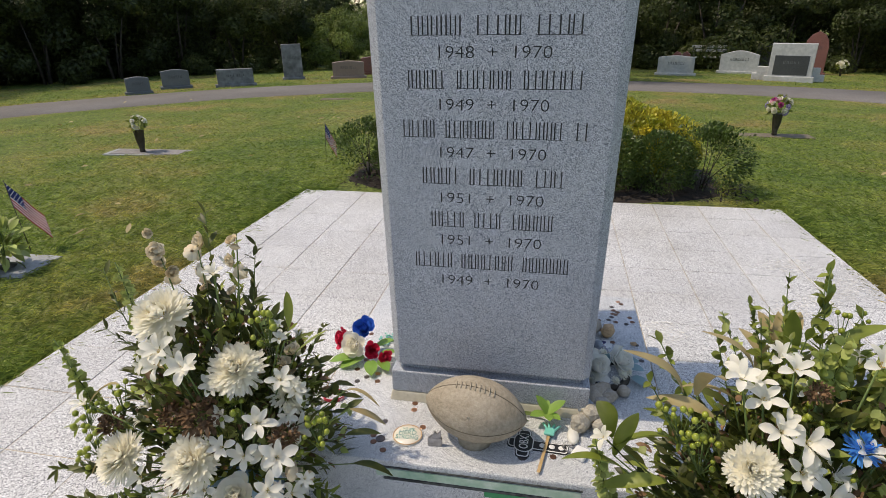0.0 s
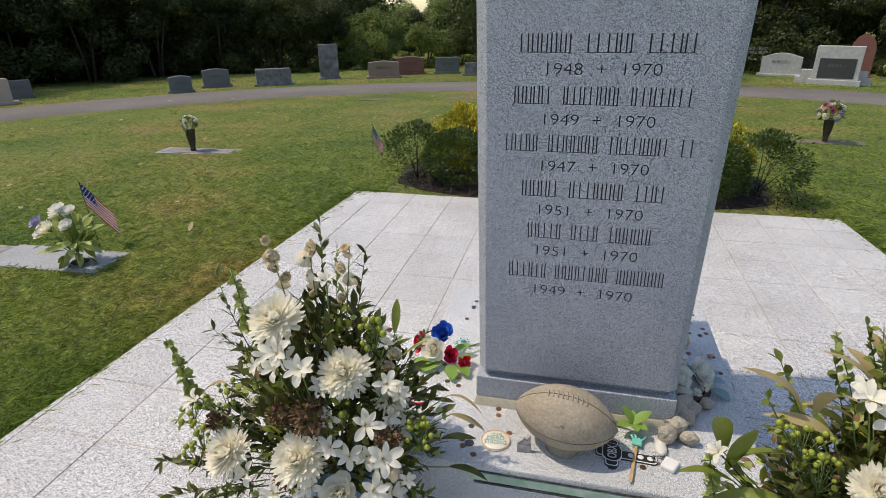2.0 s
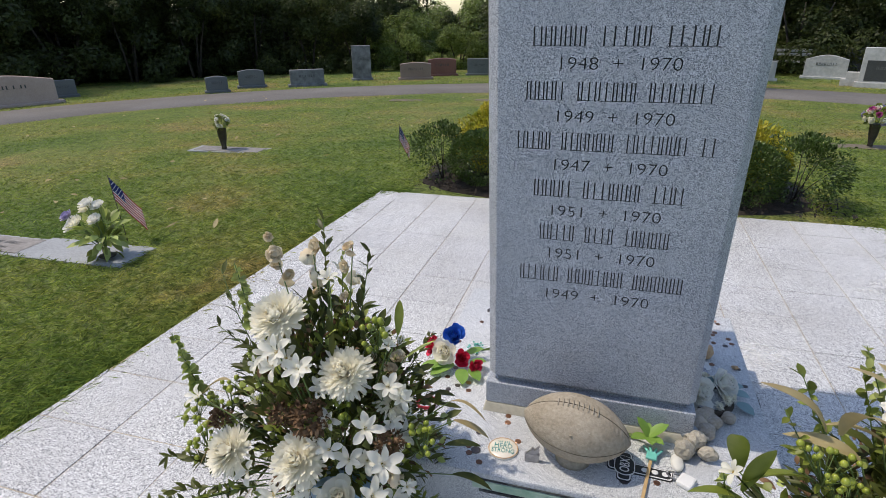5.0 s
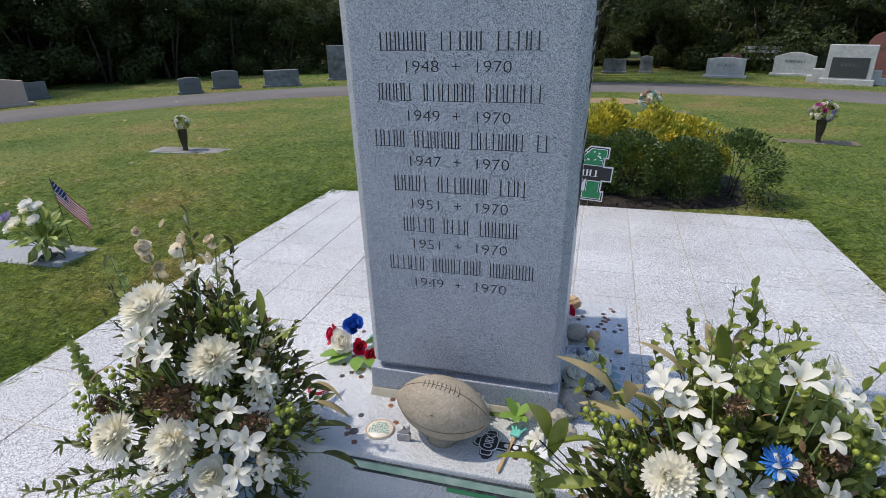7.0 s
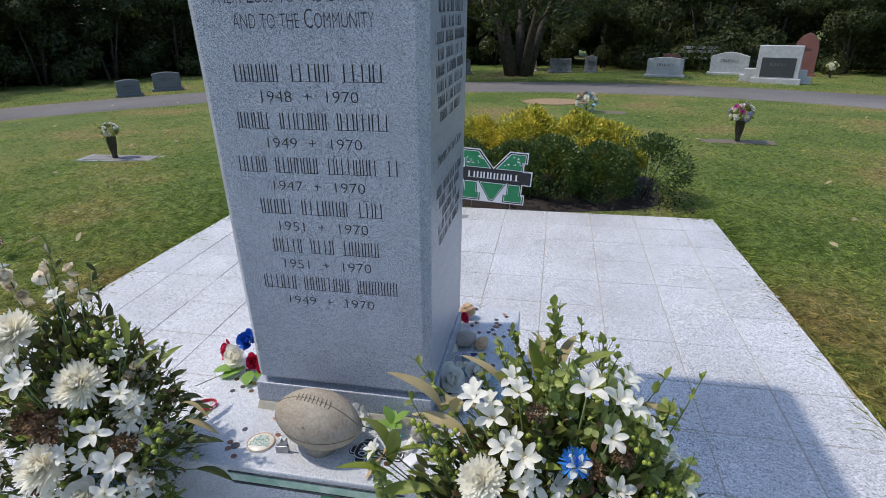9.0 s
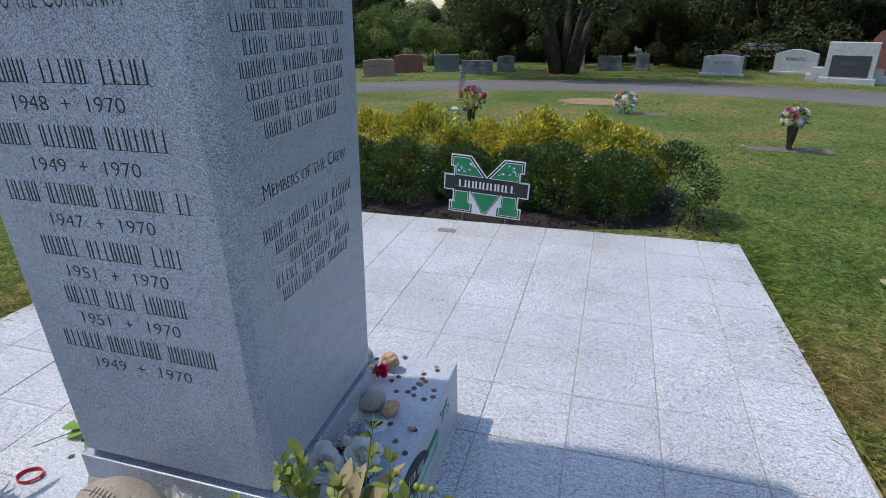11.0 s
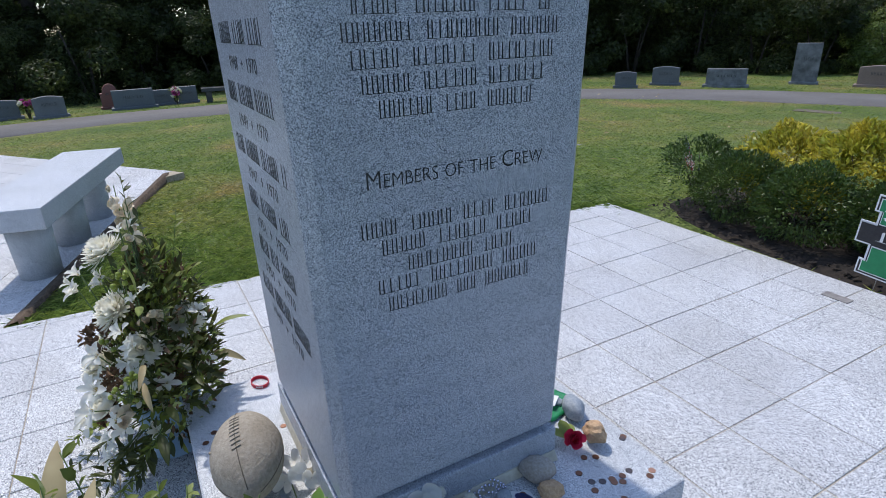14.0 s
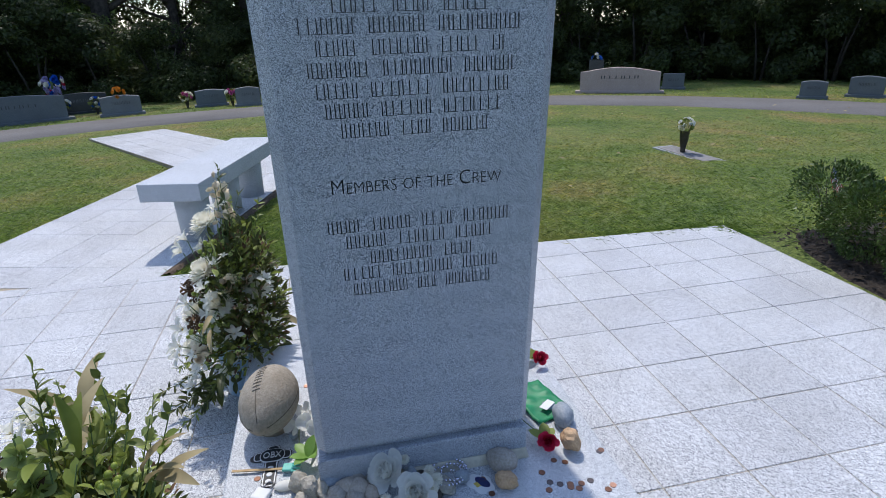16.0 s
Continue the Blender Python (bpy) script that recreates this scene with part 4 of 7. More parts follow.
    for x, y, z, n, spread in berries:
        c = Vector((x, y, z))
        twig = Soup()
        for _ in range(n):
            q = c + rand_way(rng, 0.3) * spread * rng.uniform(0.4, 1.0)
            put("berry", BERRY_ME, ob, Matrix.Translation(q) @ Matrix.Scale(rng.uniform(0.7, 1.1) * (0.5 + 0.5 * bloom), 4))
            twig.tube([c - Vector((0, 0, spread)), q], 0.0012, 0.0008, 4)
        put("berry_twig", twig.mesh("berry_twig", STEM), ob)
    # dense green filling within the fan, with small white blossoms strewn over its front
    (fx, fy, fz), (rx, ry, rz) = fill
    for k in range(10):
        d = rand_way(rng)
        d.y = -abs(d.y) if k % 3 else d.y
        p = Vector((fx + d.x * rx * 0.92, fy + d.y * ry * 1.0, fz + d.z * rz * 0.9))
        put("blossom", LILY[k % 3], ob, aim(p, d + Vector((0, -0.3, 0.4)), spin=rng.uniform(0, 6.28)) @ Matrix.Scale(rng.uniform(0.6, 1.0) * (0.5 + 0.5 * bloom), 4), "small white blossom")
    for name, mat, n, L, w in (("foliage", LEAF_DEEP, 1400, 0.052, 0.018), ("foliage", LEAF_MID, 520, 0.046, 0.016), ("foliage", LEAF_LIME, 480, 0.024, 0.02), ("withered_foliage", PETAL_BROWN, 800, 0.024, 0.012)):
        s = Soup()
        for _ in range(n):
            d = rand_way(rng)
            q = d * rng.uniform(0.12, 1.0) ** 0.5
            p = Vector((fx + q.x * rx, fy + q.y * ry, fz + q.z * rz))
            k = (p.z - fz) / rz
            p.x = fx + (p.x - fx) * (1.05 - 0.45 * max(0, k))
            way = (p - heart).normalized() + rand_way(rng) * 0.7
            vs, fs = leaf_shape(L * rng.uniform(0.6, 1.3), w * rng.uniform(0.7, 1.3), rng.uniform(0, 0.8), 0.3, 3)
            s.add(vs, fs, along(p, way, rng.uniform(-1, 1)))
        put(name, s.mesh(name, mat), ob)
    return ob


# the arrangement beside the base, its places from the pot's foot
LO = (-0.72, 1.16, 0.0)
def left_local(rows):
    return [(r[0], r[1] - LO[0], r[2] - LO[1], r[3], *r[4:]) for r in rows]


arrangement(LO, left_local([
    ("mum", -0.80, 1.09, 0.735, -0.1, -0.75, 0.6, 1.05), ("wilt_mum", -0.625, 1.09, 0.60, 0.15, -0.85, 0.45, 1.0), ("wilt_mum", -0.965, 1.02, 0.33, -0.35, -0.85, 0.4, 1.0), ("wilt_mum", -0.735, 1.0, 0.37, 0, -0.9, 0.5, 1.05),
    ("rose", -0.63, 1.0, 0.27, 0.2, -0.8, 0.6, 1.15), ("lily", -0.825, 1.06, 0.645, -0.1, -0.95, 0.2, 1.0), ("lily", -0.77, 1.06, 0.64, 0.1, -0.9, 0.3, 1.0), ("lily", -0.60, 1.02, 0.39, 0.2, -0.9, 0.4, 1.05), ("lily", -0.64, 1.0, 0.43, 0.0, -0.9, 0.5, 1.0),
    ("lily", -0.56, 1.04, 0.38, 0.4, -0.8, 0.3, 1.0), ("lily", -0.82, 0.99, 0.24, -0.2, -0.9, 0.3, 1.1), ("lily", -0.515, 1.10, 0.575, 0.4, -0.8, 0.4, 1.0), ("lily", -0.49, 1.12, 0.53, 0.6, -0.7, 0.2, 0.9), ("lily", -0.68, 1.15, 0.83, 0.1, -0.6, 0.7, 0.75),
    ("lily", -0.53, 1.15, 0.66, 0.3, -0.6, 0.7, 0.7), ("lily", -0.70, 0.98, 0.30, 0.0, -0.9, 0.4, 0.9), ("lily", -1.06, 1.05, 0.47, -0.6, -0.7, 0.4, 0.9), ("lily", -0.45, 1.03, 0.33, 0.6, -0.6, 0.3, 0.7), ("lily", -0.90, 1.0, 0.29, -0.2, -0.9, 0.2, 1.0),
    ("lily", -0.55, 0.98, 0.14, 0.3, -0.9, 0.1, 1.1), ("lily", -0.66, 0.97, 0.13, 0, -0.9, 0.2, 1.1), ("lily", -0.93, 1.12, 0.42, -0.8, -0.2, 0.4, 0.9),
    ("mum", -0.62, 1.27, 0.52, 0.75, 0.3, 0.5, 0.9), ("lily", -0.56, 1.22, 0.46, 0.9, 0.0, 0.3, 0.9), ("lily", -0.54, 1.30, 0.40, 0.9, 0.3, 0.3, 0.9), ("lily", -0.58, 1.10, 0.30, 0.8, -0.4, 0.3, 1.0), ("lily", -0.60, 1.16, 0.22, 0.9, 0.0, 0.2, 0.9),
    ("mum", -0.52, 1.14, 0.50, 0.85, -0.1, 0.3, 0.8), ("lily", -0.50, 1.10, 0.42, 0.9, -0.2, 0.2, 1.2), ("lily", -0.49, 1.18, 0.38, 0.9, 0.1, 0.3, 1.1), ("lily", -0.55, 1.02, 0.50, 0.6, -0.6, 0.3, 1.2), ("lily", -0.50, 1.0, 0.42, 0.6, -0.7, 0.3, 1.3), ("lily", -0.52, 0.97, 0.34, 0.6, -0.7, 0.2, 1.3), ("lily", -0.56, 0.95, 0.28, 0.6, -0.7, 0.2, 1.2), ("lily", -0.50, 1.04, 0.26, 0.8, -0.3, 0.2, 1.0), ("lily", -0.52, 1.12, 0.20, 0.9, 0.0, 0.2, 1.0),
    ("lily", -0.76, 1.01, 0.69, 0.0, -0.8, 0.4, 1.1), ("lily", -0.70, 1.0, 0.66, 0.2, -0.8, 0.3, 1.1), ("brown", -0.70, 1.02, 0.50, 0.1, -0.9, 0.3, 1.5), ("brown", -0.66, 1.0, 0.22, 0.2, -0.9, 0.3, 1.4), ("brown", -0.50, 1.05, 0.44, 0.3, -0.8, 0.3, 1.1), ("brown", -0.80, 1.05, 0.47, 0, -0.9, 0.3, 1.1), ("brown", -0.78, 1.0, 0.30, -0.1, -0.9, 0.2, 1.0), ("brown", -1.02, 1.07, 0.39, -0.4, -0.8, 0.3, 1.0), ("brown", -0.57, 1.2, 0.36, 0.9, -0.2, 0.2, 1.2)]),
    [(-0.48, -0.02, 0.60, LEAF_LIME, 0.026), (-0.24, 0.0, 0.84, LEAF_LIME, 0.024), (-0.20, -0.05, 0.62, LEAF_LIME, 0.02), (0.02, -0.06, 0.55, LEAF_LIME, 0.024), (-0.30, -0.14, 0.08, LEAF_LIME, 0.022), (0.1, 0.02, 0.93, PETAL_CREAM, 0.016), (-0.12, 0.0, 0.94, PETAL_CREAM, 0.020), (-0.02, 0.03, 0.91, PETAL_CREAM, 0.024), (0.20, 0.02, 0.62, PETAL_CREAM, 0.020), (-0.36, -0.05, 0.45, LEAF_LIME, 0.02), (0.27, -0.12, 0.34, PETAL_CREAM, 0.018)],
    [(0.02, 0.03, 1.00, LEAF_DEEP, 0.06, 0.02, 15), (0.13, 0.05, 0.90, LEAF_DEEP, 0.05, 0.018, 18), (0.29, 0.06, 0.68, LEAF_DEEP, 0.045, 0.014, 14), (0.25, 0.0, 0.60, LEAF_DEEP, 0.05, 0.016, 14), (-0.32, 0.04, 0.80, LEAF_DEEP, 0.07, 0.022, 10), (-0.62, -0.20, 0.07, LEAF_DEEP, 0.06, 0.02, 12), (-0.50, -0.16, 0.12, LEAF_DEEP, 0.06, 0.02, 12), (0.33, -0.08, 0.22, LEAF_MID, 0.05, 0.012, 18), (0.25, -0.12, 0.13, LEAF_DEEP, 0.07, 0.022, 14), (-0.2, -0.2, 0.06, LEAF_MID, 0.06, 0.02, 16),
     (0.05, -0.36, 0.05, LEAF_DEEP, 0.05, 0.016, 16), (0.0, 0.16, 0.86, LEAF_MID, 0.05, 0.016, 16), (0.04, 0.18, 0.62, LEAF_DEEP, 0.06, 0.02, 18), (-0.43, 0.0, 0.36, LEAF_DEEP, 0.06, 0.02, 14), (0.10, 0.20, 0.45, LEAF_DEEP, 0.07, 0.022, 16), (0.06, 0.06, 0.78, LEAF_MID, 0.06, 0.018, 16),
     (-0.45, -0.22, 0.12, LEAF_MID, 0.055, 0.017, 18), (-0.38, -0.27, 0.07, LEAF_LIME, 0.04, 0.018, 18), (-0.54, -0.10, 0.20, LEAF_DEEP, 0.06, 0.018, 16), (0.28, -0.20, 0.12, LEAF_DEEP, 0.06, 0.014, 18), (0.36, -0.12, 0.16, LEAF_DEEP, 0.06, 0.014, 18), (0.34, -0.22, 0.06, LEAF_MID, 0.05, 0.012, 18),
     (-0.28, -0.30, 0.05, LEAF_LIME, 0.04, 0.02, 18), (-0.12, -0.33, 0.06, LEAF_MID, 0.06, 0.018, 18), (-0.50, -0.04, 0.32, LEAF_MID, 0.055, 0.018, 16), (-0.40, -0.12, 0.24, LEAF_DEEP, 0.065, 0.02, 18), (-0.36, 0.03, 0.62, LEAF_DEEP, 0.055, 0.018, 16), (-0.44, -0.16, 0.06, LEAF_LIME, 0.035, 0.018, 16), (0.18, -0.28, 0.04, LEAF_DEEP, 0.07, 0.022, 16)],
    [(0.27, 0.0, 0.66, 0.7, 0.1, 0.6, 0.15, 0.04, LEAF_LIME), (0.40, -0.02, 0.55, 0.8, 0, 0.35, 0.16, 0.03, LEAF_DRY), (0.42, -0.03, 0.48, 0.95, 0, -0.05, 0.17, 0.03, LEAF_DRY), (-0.33, -0.05, 0.50, -0.8, -0.1, 0.2, 0.15, 0.04, LEAF_DRY), (0.22, 0.0, 0.75, 0.1, 0, 1, 0.16, 0.04, LEAF_MID), (-0.14, -0.03, 0.57, -0.3, -0.2, 0.9, 0.15, 0.035, LEAF_DRY), (0.42, -0.02, 0.30, 0.95, 0.1, 0.05, 0.16, 0.05, LEAF_DEEP), (0.38, 0.02, 0.37, 0.9, 0.2, 0.2, 0.14, 0.045, LEAF_DEEP),
     (0.10, 0.22, 0.36, 0.5, 0.7, 0.1, 0.18, 0.045, LEAF_DRY), (0.12, 0.24, 0.50, 0.2, 0.7, 0.5, 0.18, 0.045, LEAF_MID), (0.10, -0.22, 0.10, 0.1, -0.4, -0.8, 0.16, 0.04, LEAF_MID), (0.22, -0.08, 0.12, 0.5, 0.1, -0.8, 0.18, 0.045, LEAF_DEEP), (-0.35, -0.10, 0.30, -0.9, -0.2, 0.0, 0.15, 0.04, LEAF_DRY)],
    [(-0.42, -0.05, 0.38, 14, 0.05), (-0.40, -0.09, 0.25, 12, 0.05), (0.17, -0.03, 0.70, 12, 0.05), (0.30, -0.08, 0.44, 16, 0.05), (0.10, -0.10, 0.50, 12, 0.045), (-0.28, -0.06, 0.46, 12, 0.06), (-0.36, -0.10, 0.33, 12, 0.05), (-0.02, -0.16, 0.25, 8, 0.05), (0.20, -0.05, 0.36, 10, 0.045), (0.12, 0.1, 0.33, 12, 0.05), (0.13, 0.05, 0.6, 10, 0.05)],
    61, ((0.0, 0.04, 0.40), (0.31, 0.16, 0.36)), (0.02, 0.0, 0.0), "large fan of wilting white chrysanthemums and greenery in a pot", 1.1)

RO = (0.66, 1.03, 0.0)
def right_local(rows):
    return [(r[0], r[1] - RO[0], r[2] - RO[1] + 0.02, r[3], *r[4:]) for r in rows]


arrangement(RO, right_local([
    ("wilt_mum", 0.515, 0.89, 0.63, -0.2, -0.85, 0.5, 1.15), ("blue", 0.705, 0.93, 0.675, 0.1, -0.75, 0.6, 1.05), ("lily", 0.53, 0.95, 0.745, -0.2, -0.7, 0.6, 1.2), ("lily", 0.60, 0.91, 0.69, 0, -0.9, 0.3, 1.25), ("lily", 0.49, 0.96, 0.78, -0.3, -0.6, 0.7, 1.1), ("lily", 0.58, 0.97, 0.80, 0, -0.6, 0.8, 1.1),
    ("lily", 0.72, 0.98, 0.82, 0.2, -0.6, 0.8, 1.25), ("lily", 0.78, 0.98, 0.80, 0.4, -0.6, 0.6, 1.1), ("lily", 0.77, 0.94, 0.74, 0.3, -0.8, 0.4, 1.1), ("lily", 0.655, 0.89, 0.585, 0, -0.9, 0.5, 1.25), ("lily", 0.79, 0.92, 0.62, 0.3, -0.8, 0.5, 1.1), ("lily", 0.60, 0.90, 0.63, 0.1, -0.9, 0.2, 1.1), ("lily", 0.56, 0.92, 0.70, -0.3, -0.8, 0.3, 1.1),
    ("lily", 0.86, 0.98, 0.72, 0.7, -0.4, 0.5, 0.9), ("lily", 0.93, 0.96, 0.61, 0.7, -0.4, 0.4, 0.9), ("lily", 0.26, 0.97, 0.60, -0.6, -0.5, 0.3, 0.8), ("rose", 0.84, 0.90, 0.57, 0.4, -0.8, 0.4, 1.0), ("lily", 0.57, 0.88, 0.53, 0, -0.9, 0.3, 1.2),
    ("brown", 0.745, 0.93, 0.66, 0.2, -0.8, 0.4, 0.8), ("brown", 0.62, 0.95, 0.77, 0, -0.7, 0.7, 0.8), ("brown", 0.80, 0.95, 0.69, 0.4, -0.7, 0.4, 0.9), ("lily", 0.80, 1.06, 0.80, 0.9, 0.1, 0.4, 1.1), ("mum", 0.82, 1.10, 0.62, 0.85, 0.3, 0.4, 0.9), ("lily", 0.78, 1.14, 0.72, 0.7, 0.5, 0.5, 1.0),
    ("lily", 0.89, 1.00, 0.66, 0.8, 0.2, 0.5, 1.1), ("lily", 0.90, 1.06, 0.58, 0.8, 0.3, 0.5, 1.1), ("lily", 0.86, 1.10, 0.66, 0.7, 0.5, 0.5, 1.1), ("mum", 0.93, 0.98, 0.52, 0.8, 0.1, 0.5, 0.9), ("lily", 0.74, 1.20, 0.60, 0.4, 0.8, 0.4, 1.0)]),
    [(0.02, 0.02, 0.86, LEAF_LIME, 0.030), (0.10, 0.0, 0.85, LEAF_LIME, 0.028), (-0.02, 0.0, 0.84, LEAF_LIME, 0.026), (0.22, -0.02, 0.73, LEAF_LIME, 0.026), (0.28, -0.04, 0.70, LEAF_LIME, 0.024), (-0.42, -0.04, 0.60, LEAF_LIME, 0.020), (-0.34, -0.12, 0.52, LEAF_LIME, 0.022), (-0.20, -0.16, 0.50, LEAF_LIME, 0.024), (0.16, 0.12, 0.80, LEAF_LIME, 0.028), (0.14, 0.02, 0.80, LEAF_LIME, 0.032), (0.18, 0.0, 0.77, LEAF_LIME, 0.034), (0.24, 0.03, 0.78, LEAF_LIME, 0.03), (-0.24, -0.17, 0.42, LEAF_LIME, 0.034), (-0.20, -0.2, 0.36, LEAF_LIME, 0.03), (0.2, 0.12, 0.70, LEAF_LIME, 0.03), (0.30, 0.0, 0.62, LEAF_LIME, 0.032), (0.33, -0.03, 0.54, LEAF_LIME, 0.032), (0.27, -0.08, 0.50, LEAF_LIME, 0.03)],
    [(-0.02, 0.06, 0.97, LEAF_MID, 0.044, 0.022, 24), (-0.01, 0.07, 0.90, LEAF_MID, 0.044, 0.022, 15), (-0.31, 0.02, 0.81, LEAF_MID, 0.045, 0.024, 14), (-0.33, 0.0, 0.74, LEAF_MID, 0.04, 0.022, 14), (0.23, 0.05, 0.83, LEAF_MID, 0.045, 0.024, 10), (0.30, 0.05, 0.84, LEAF_MID, 0.03, 0.017, 10), (-0.28, -0.08, 0.58, LEAF_DEEP, 0.06, 0.026, 18), (0.05, 0.20, 0.86, LEAF_MID, 0.045, 0.026, 14), (0.0, 0.26, 0.87, LEAF_MID, 0.04, 0.022, 14), (0.10, 0.14, 0.85, LEAF_MID, 0.045, 0.026, 16), (0.15, 0.20, 0.77, LEAF_LIME, 0.04, 0.026, 18), (0.12, 0.26, 0.71, LEAF_MID, 0.045, 0.026, 18), (-0.05, 0.2, 0.81, LEAF_LIME, 0.035, 0.024, 14), (0.3, -0.04, 0.48, LEAF_DEEP, 0.06, 0.026, 16), (0.02, 0.28, 0.63, LEAF_DEEP, 0.06, 0.026, 16), (-0.13, 0.03, 0.87, LEAF_MID, 0.036, 0.024, 22), (-0.115, 0.15, 0.85, LEAF_MID, 0.036, 0.024, 22), (-0.06, 0.10, 0.83, LEAF_MID, 0.034, 0.023, 20), (-0.18, 0.10, 0.79, LEAF_MID, 0.034, 0.023, 20), (-0.09, -0.02, 0.86, LEAF_MID, 0.034, 0.022, 18), (-0.15, 0.18, 0.80, LEAF_LIME, 0.034, 0.022, 20), (-0.02, 0.17, 0.82, LEAF_MID, 0.036, 0.023, 18)],
    [(-0.28, 0.0, 0.77, -0.35, 0, 0.9, 0.24, 0.055, LEAF_DRY), (-0.22, 0.0, 0.77, 0.1, 0, 1, 0.24, 0.055, LEAF_DRY), (-0.25, -0.02, 0.70, -0.8, 0, 0.5, 0.22, 0.05, LEAF_DRY), (-0.40, -0.02, 0.66, -0.2, -0.1, 0.9, 0.23, 0.07, LEAF_MID), (-0.36, -0.04, 0.62, 0.2, -0.1, 0.9, 0.20, 0.06, LEAF_MID), (-0.42, -0.06, 0.57, -0.8, -0.2, 0.5, 0.20, 0.06, LEAF_MID),
     (-0.02, 0.19, 0.76, 0.1, 0.3, 0.9, 0.15, 0.05, LEAF_DRY), (0.0, 0.22, 0.73, 0.4, 0.5, 0.6, 0.14, 0.05, LEAF_DRY), (-0.05, 0.22, 0.71, -0.2, 0.4, 0.8, 0.14, 0.05, LEAF_DRY), (0.0, 0.25, 0.62, -0.1, 0.8, 0.3, 0.24, 0.05, LEAF_MID), (-0.14, 0.05, 0.80, -0.35, 0.1, 0.8, 0.20, 0.04, LEAF_DRY), (-0.20, 0.02, 0.72, -0.75, 0, 0.5, 0.20, 0.04, LEAF_DRY), (-0.10, 0.08, 0.78, 0.05, 0.2, 0.9, 0.16, 0.03, LEAF_DRY), (0.06, 0.06, 0.84, 0.65, 0.1, 0.6, 0.17, 0.05, LEAF_MID), (-0.05, 0.07, 0.82, -0.15, 0, 1, 0.18, 0.055, LEAF_MID), (-0.08, 0.06, 0.80, -0.35, 0, 1, 0.17, 0.045, LEAF_MID), (-0.27, 0.0, 0.64, -0.6, -0.1, 0.5, 0.19, 0.06, LEAF_MID), (-0.33, -0.02, 0.61, -0.9, 0, 0.1, 0.19, 0.06, LEAF_MID), (-0.34, -0.06, 0.52, -0.9, -0.1, 0.05, 0.20, 0.055, LEAF_MID), (0.20, 0.04, 0.76, 0.6, 0, 0.6, 0.16, 0.05, LEAF_DRY), (0.28, 0.0, 0.61, 0.9, 0.1, 0.2, 0.16, 0.045, LEAF_DRY), (-0.30, -0.08, 0.47, -0.8, -0.2, 0.2, 0.18, 0.05, LEAF_MID),
     (-0.04, 0.20, 0.76, -0.2, 0.5, 0.8, 0.16, 0.05, LEAF_DRY), (0.02, 0.22, 0.76, 0.1, 0.5, 0.7, 0.16, 0.05, LEAF_DRY)],
    [(-0.26, -0.06, 0.68, 16, 0.055), (-0.22, -0.08, 0.62, 14, 0.05), (-0.03, -0.06, 0.70, 12, 0.05), (0.02, -0.1, 0.60, 8, 0.04), (0.17, -0.05, 0.69, 14, 0.05), (0.22, -0.08, 0.60, 12, 0.05), (0.1, 0.18, 0.78, 10, 0.05)],
    62, ((0.01, 0.02, 0.46), (0.32, 0.18, 0.30)), (0.0, 0.0, 0.0), "large fan of white lilies, berries and a blue flower", 0.68)

# ---- things laid on the base ----
TOP = BASE_TOP


def build_football():
    ob = thing("stone_football", pose(-0.053, 1.335, TOP, 0, 0, -8), "weathered tan cast stone football on a small foot", "football")
    R, H = 0.092, 0.152
    vs, fs = [], []
    n, k = 32, 25
    for i in range(k):
        t = -1 + 2 * i / (k - 1)
        r = max(0.0006, R * (1 - abs(t) ** 2.1) ** 0.72)
        for j in range(n):
            a = 2 * math.pi * j / n
            bump = 1 + 0.008 * noise.noise((t * 5, math.cos(a) * 3, math.sin(a) * 3))
            vs.append((H * t, r * bump * math.cos(a), r * bump * math.sin(a)))
    for i in range(k - 1):
        for j in range(n):
            fs.append((i * n + j, (i + 1) * n + j, (i + 1) * n + (j + 1) % n, i * n + (j + 1) % n))
    m = pose(0, 0, 0.112, 0, 3, 0)
    put("body", mesh_of("body", vs, fs, BALL, True), ob, m)
    put("foot", lathe("foot", [(0.050, 0.0), (0.046, 0.012), (0.036, 0.03)], BALL, 20), ob)

    def on(t, a, lift=1.004):
        r = R * (1 - abs(t) ** 2.1) ** 0.72 * lift
        return (H * t, -r * math.sin(a), r * math.cos(a))
    for a in (radians(12), radians(100), radians(190), radians(280)):
        s = Soup()
        s.tube([on(-0.93 + 1.86 * i / 24, a, 1.0) for i in range(25)], 0.0014, 0.0014, 5)
        put("seam", s.mesh("seam", SEAM), ob, m)
    for i in range(9):
        t = -0.36 + 0.09 * i
        s = Soup()
        s.tube([on(t - 0.015, radians(4), 1.0), on(t, radians(12), 1.015), on(t + 0.015, radians(20), 1.0)], 0.0024, 0.002, 6)
        put("lace", s.mesh("lace", BALL), ob, m)
    s = Soup()
    s.tube([on(0, radians(66), 1.0), on(0, radians(68), 1.015)], 0.005, 0.004, 10)
    put("valve", s.mesh("valve", BALL), ob, m)


build_football()

COIN = lathe("coin", [(0.0090, 0), (0.00952, 0.0003), (0.00952, 0.0013), (0.0090, 0.0016), (0.0082, 0.00145)], COPPER, 20, False)
COIN_B = COIN.copy()
COIN_B.materials[0] = COPPER_NEW
COIN_C = COIN.copy()
COIN_C.materials[0] = COIN_DARK


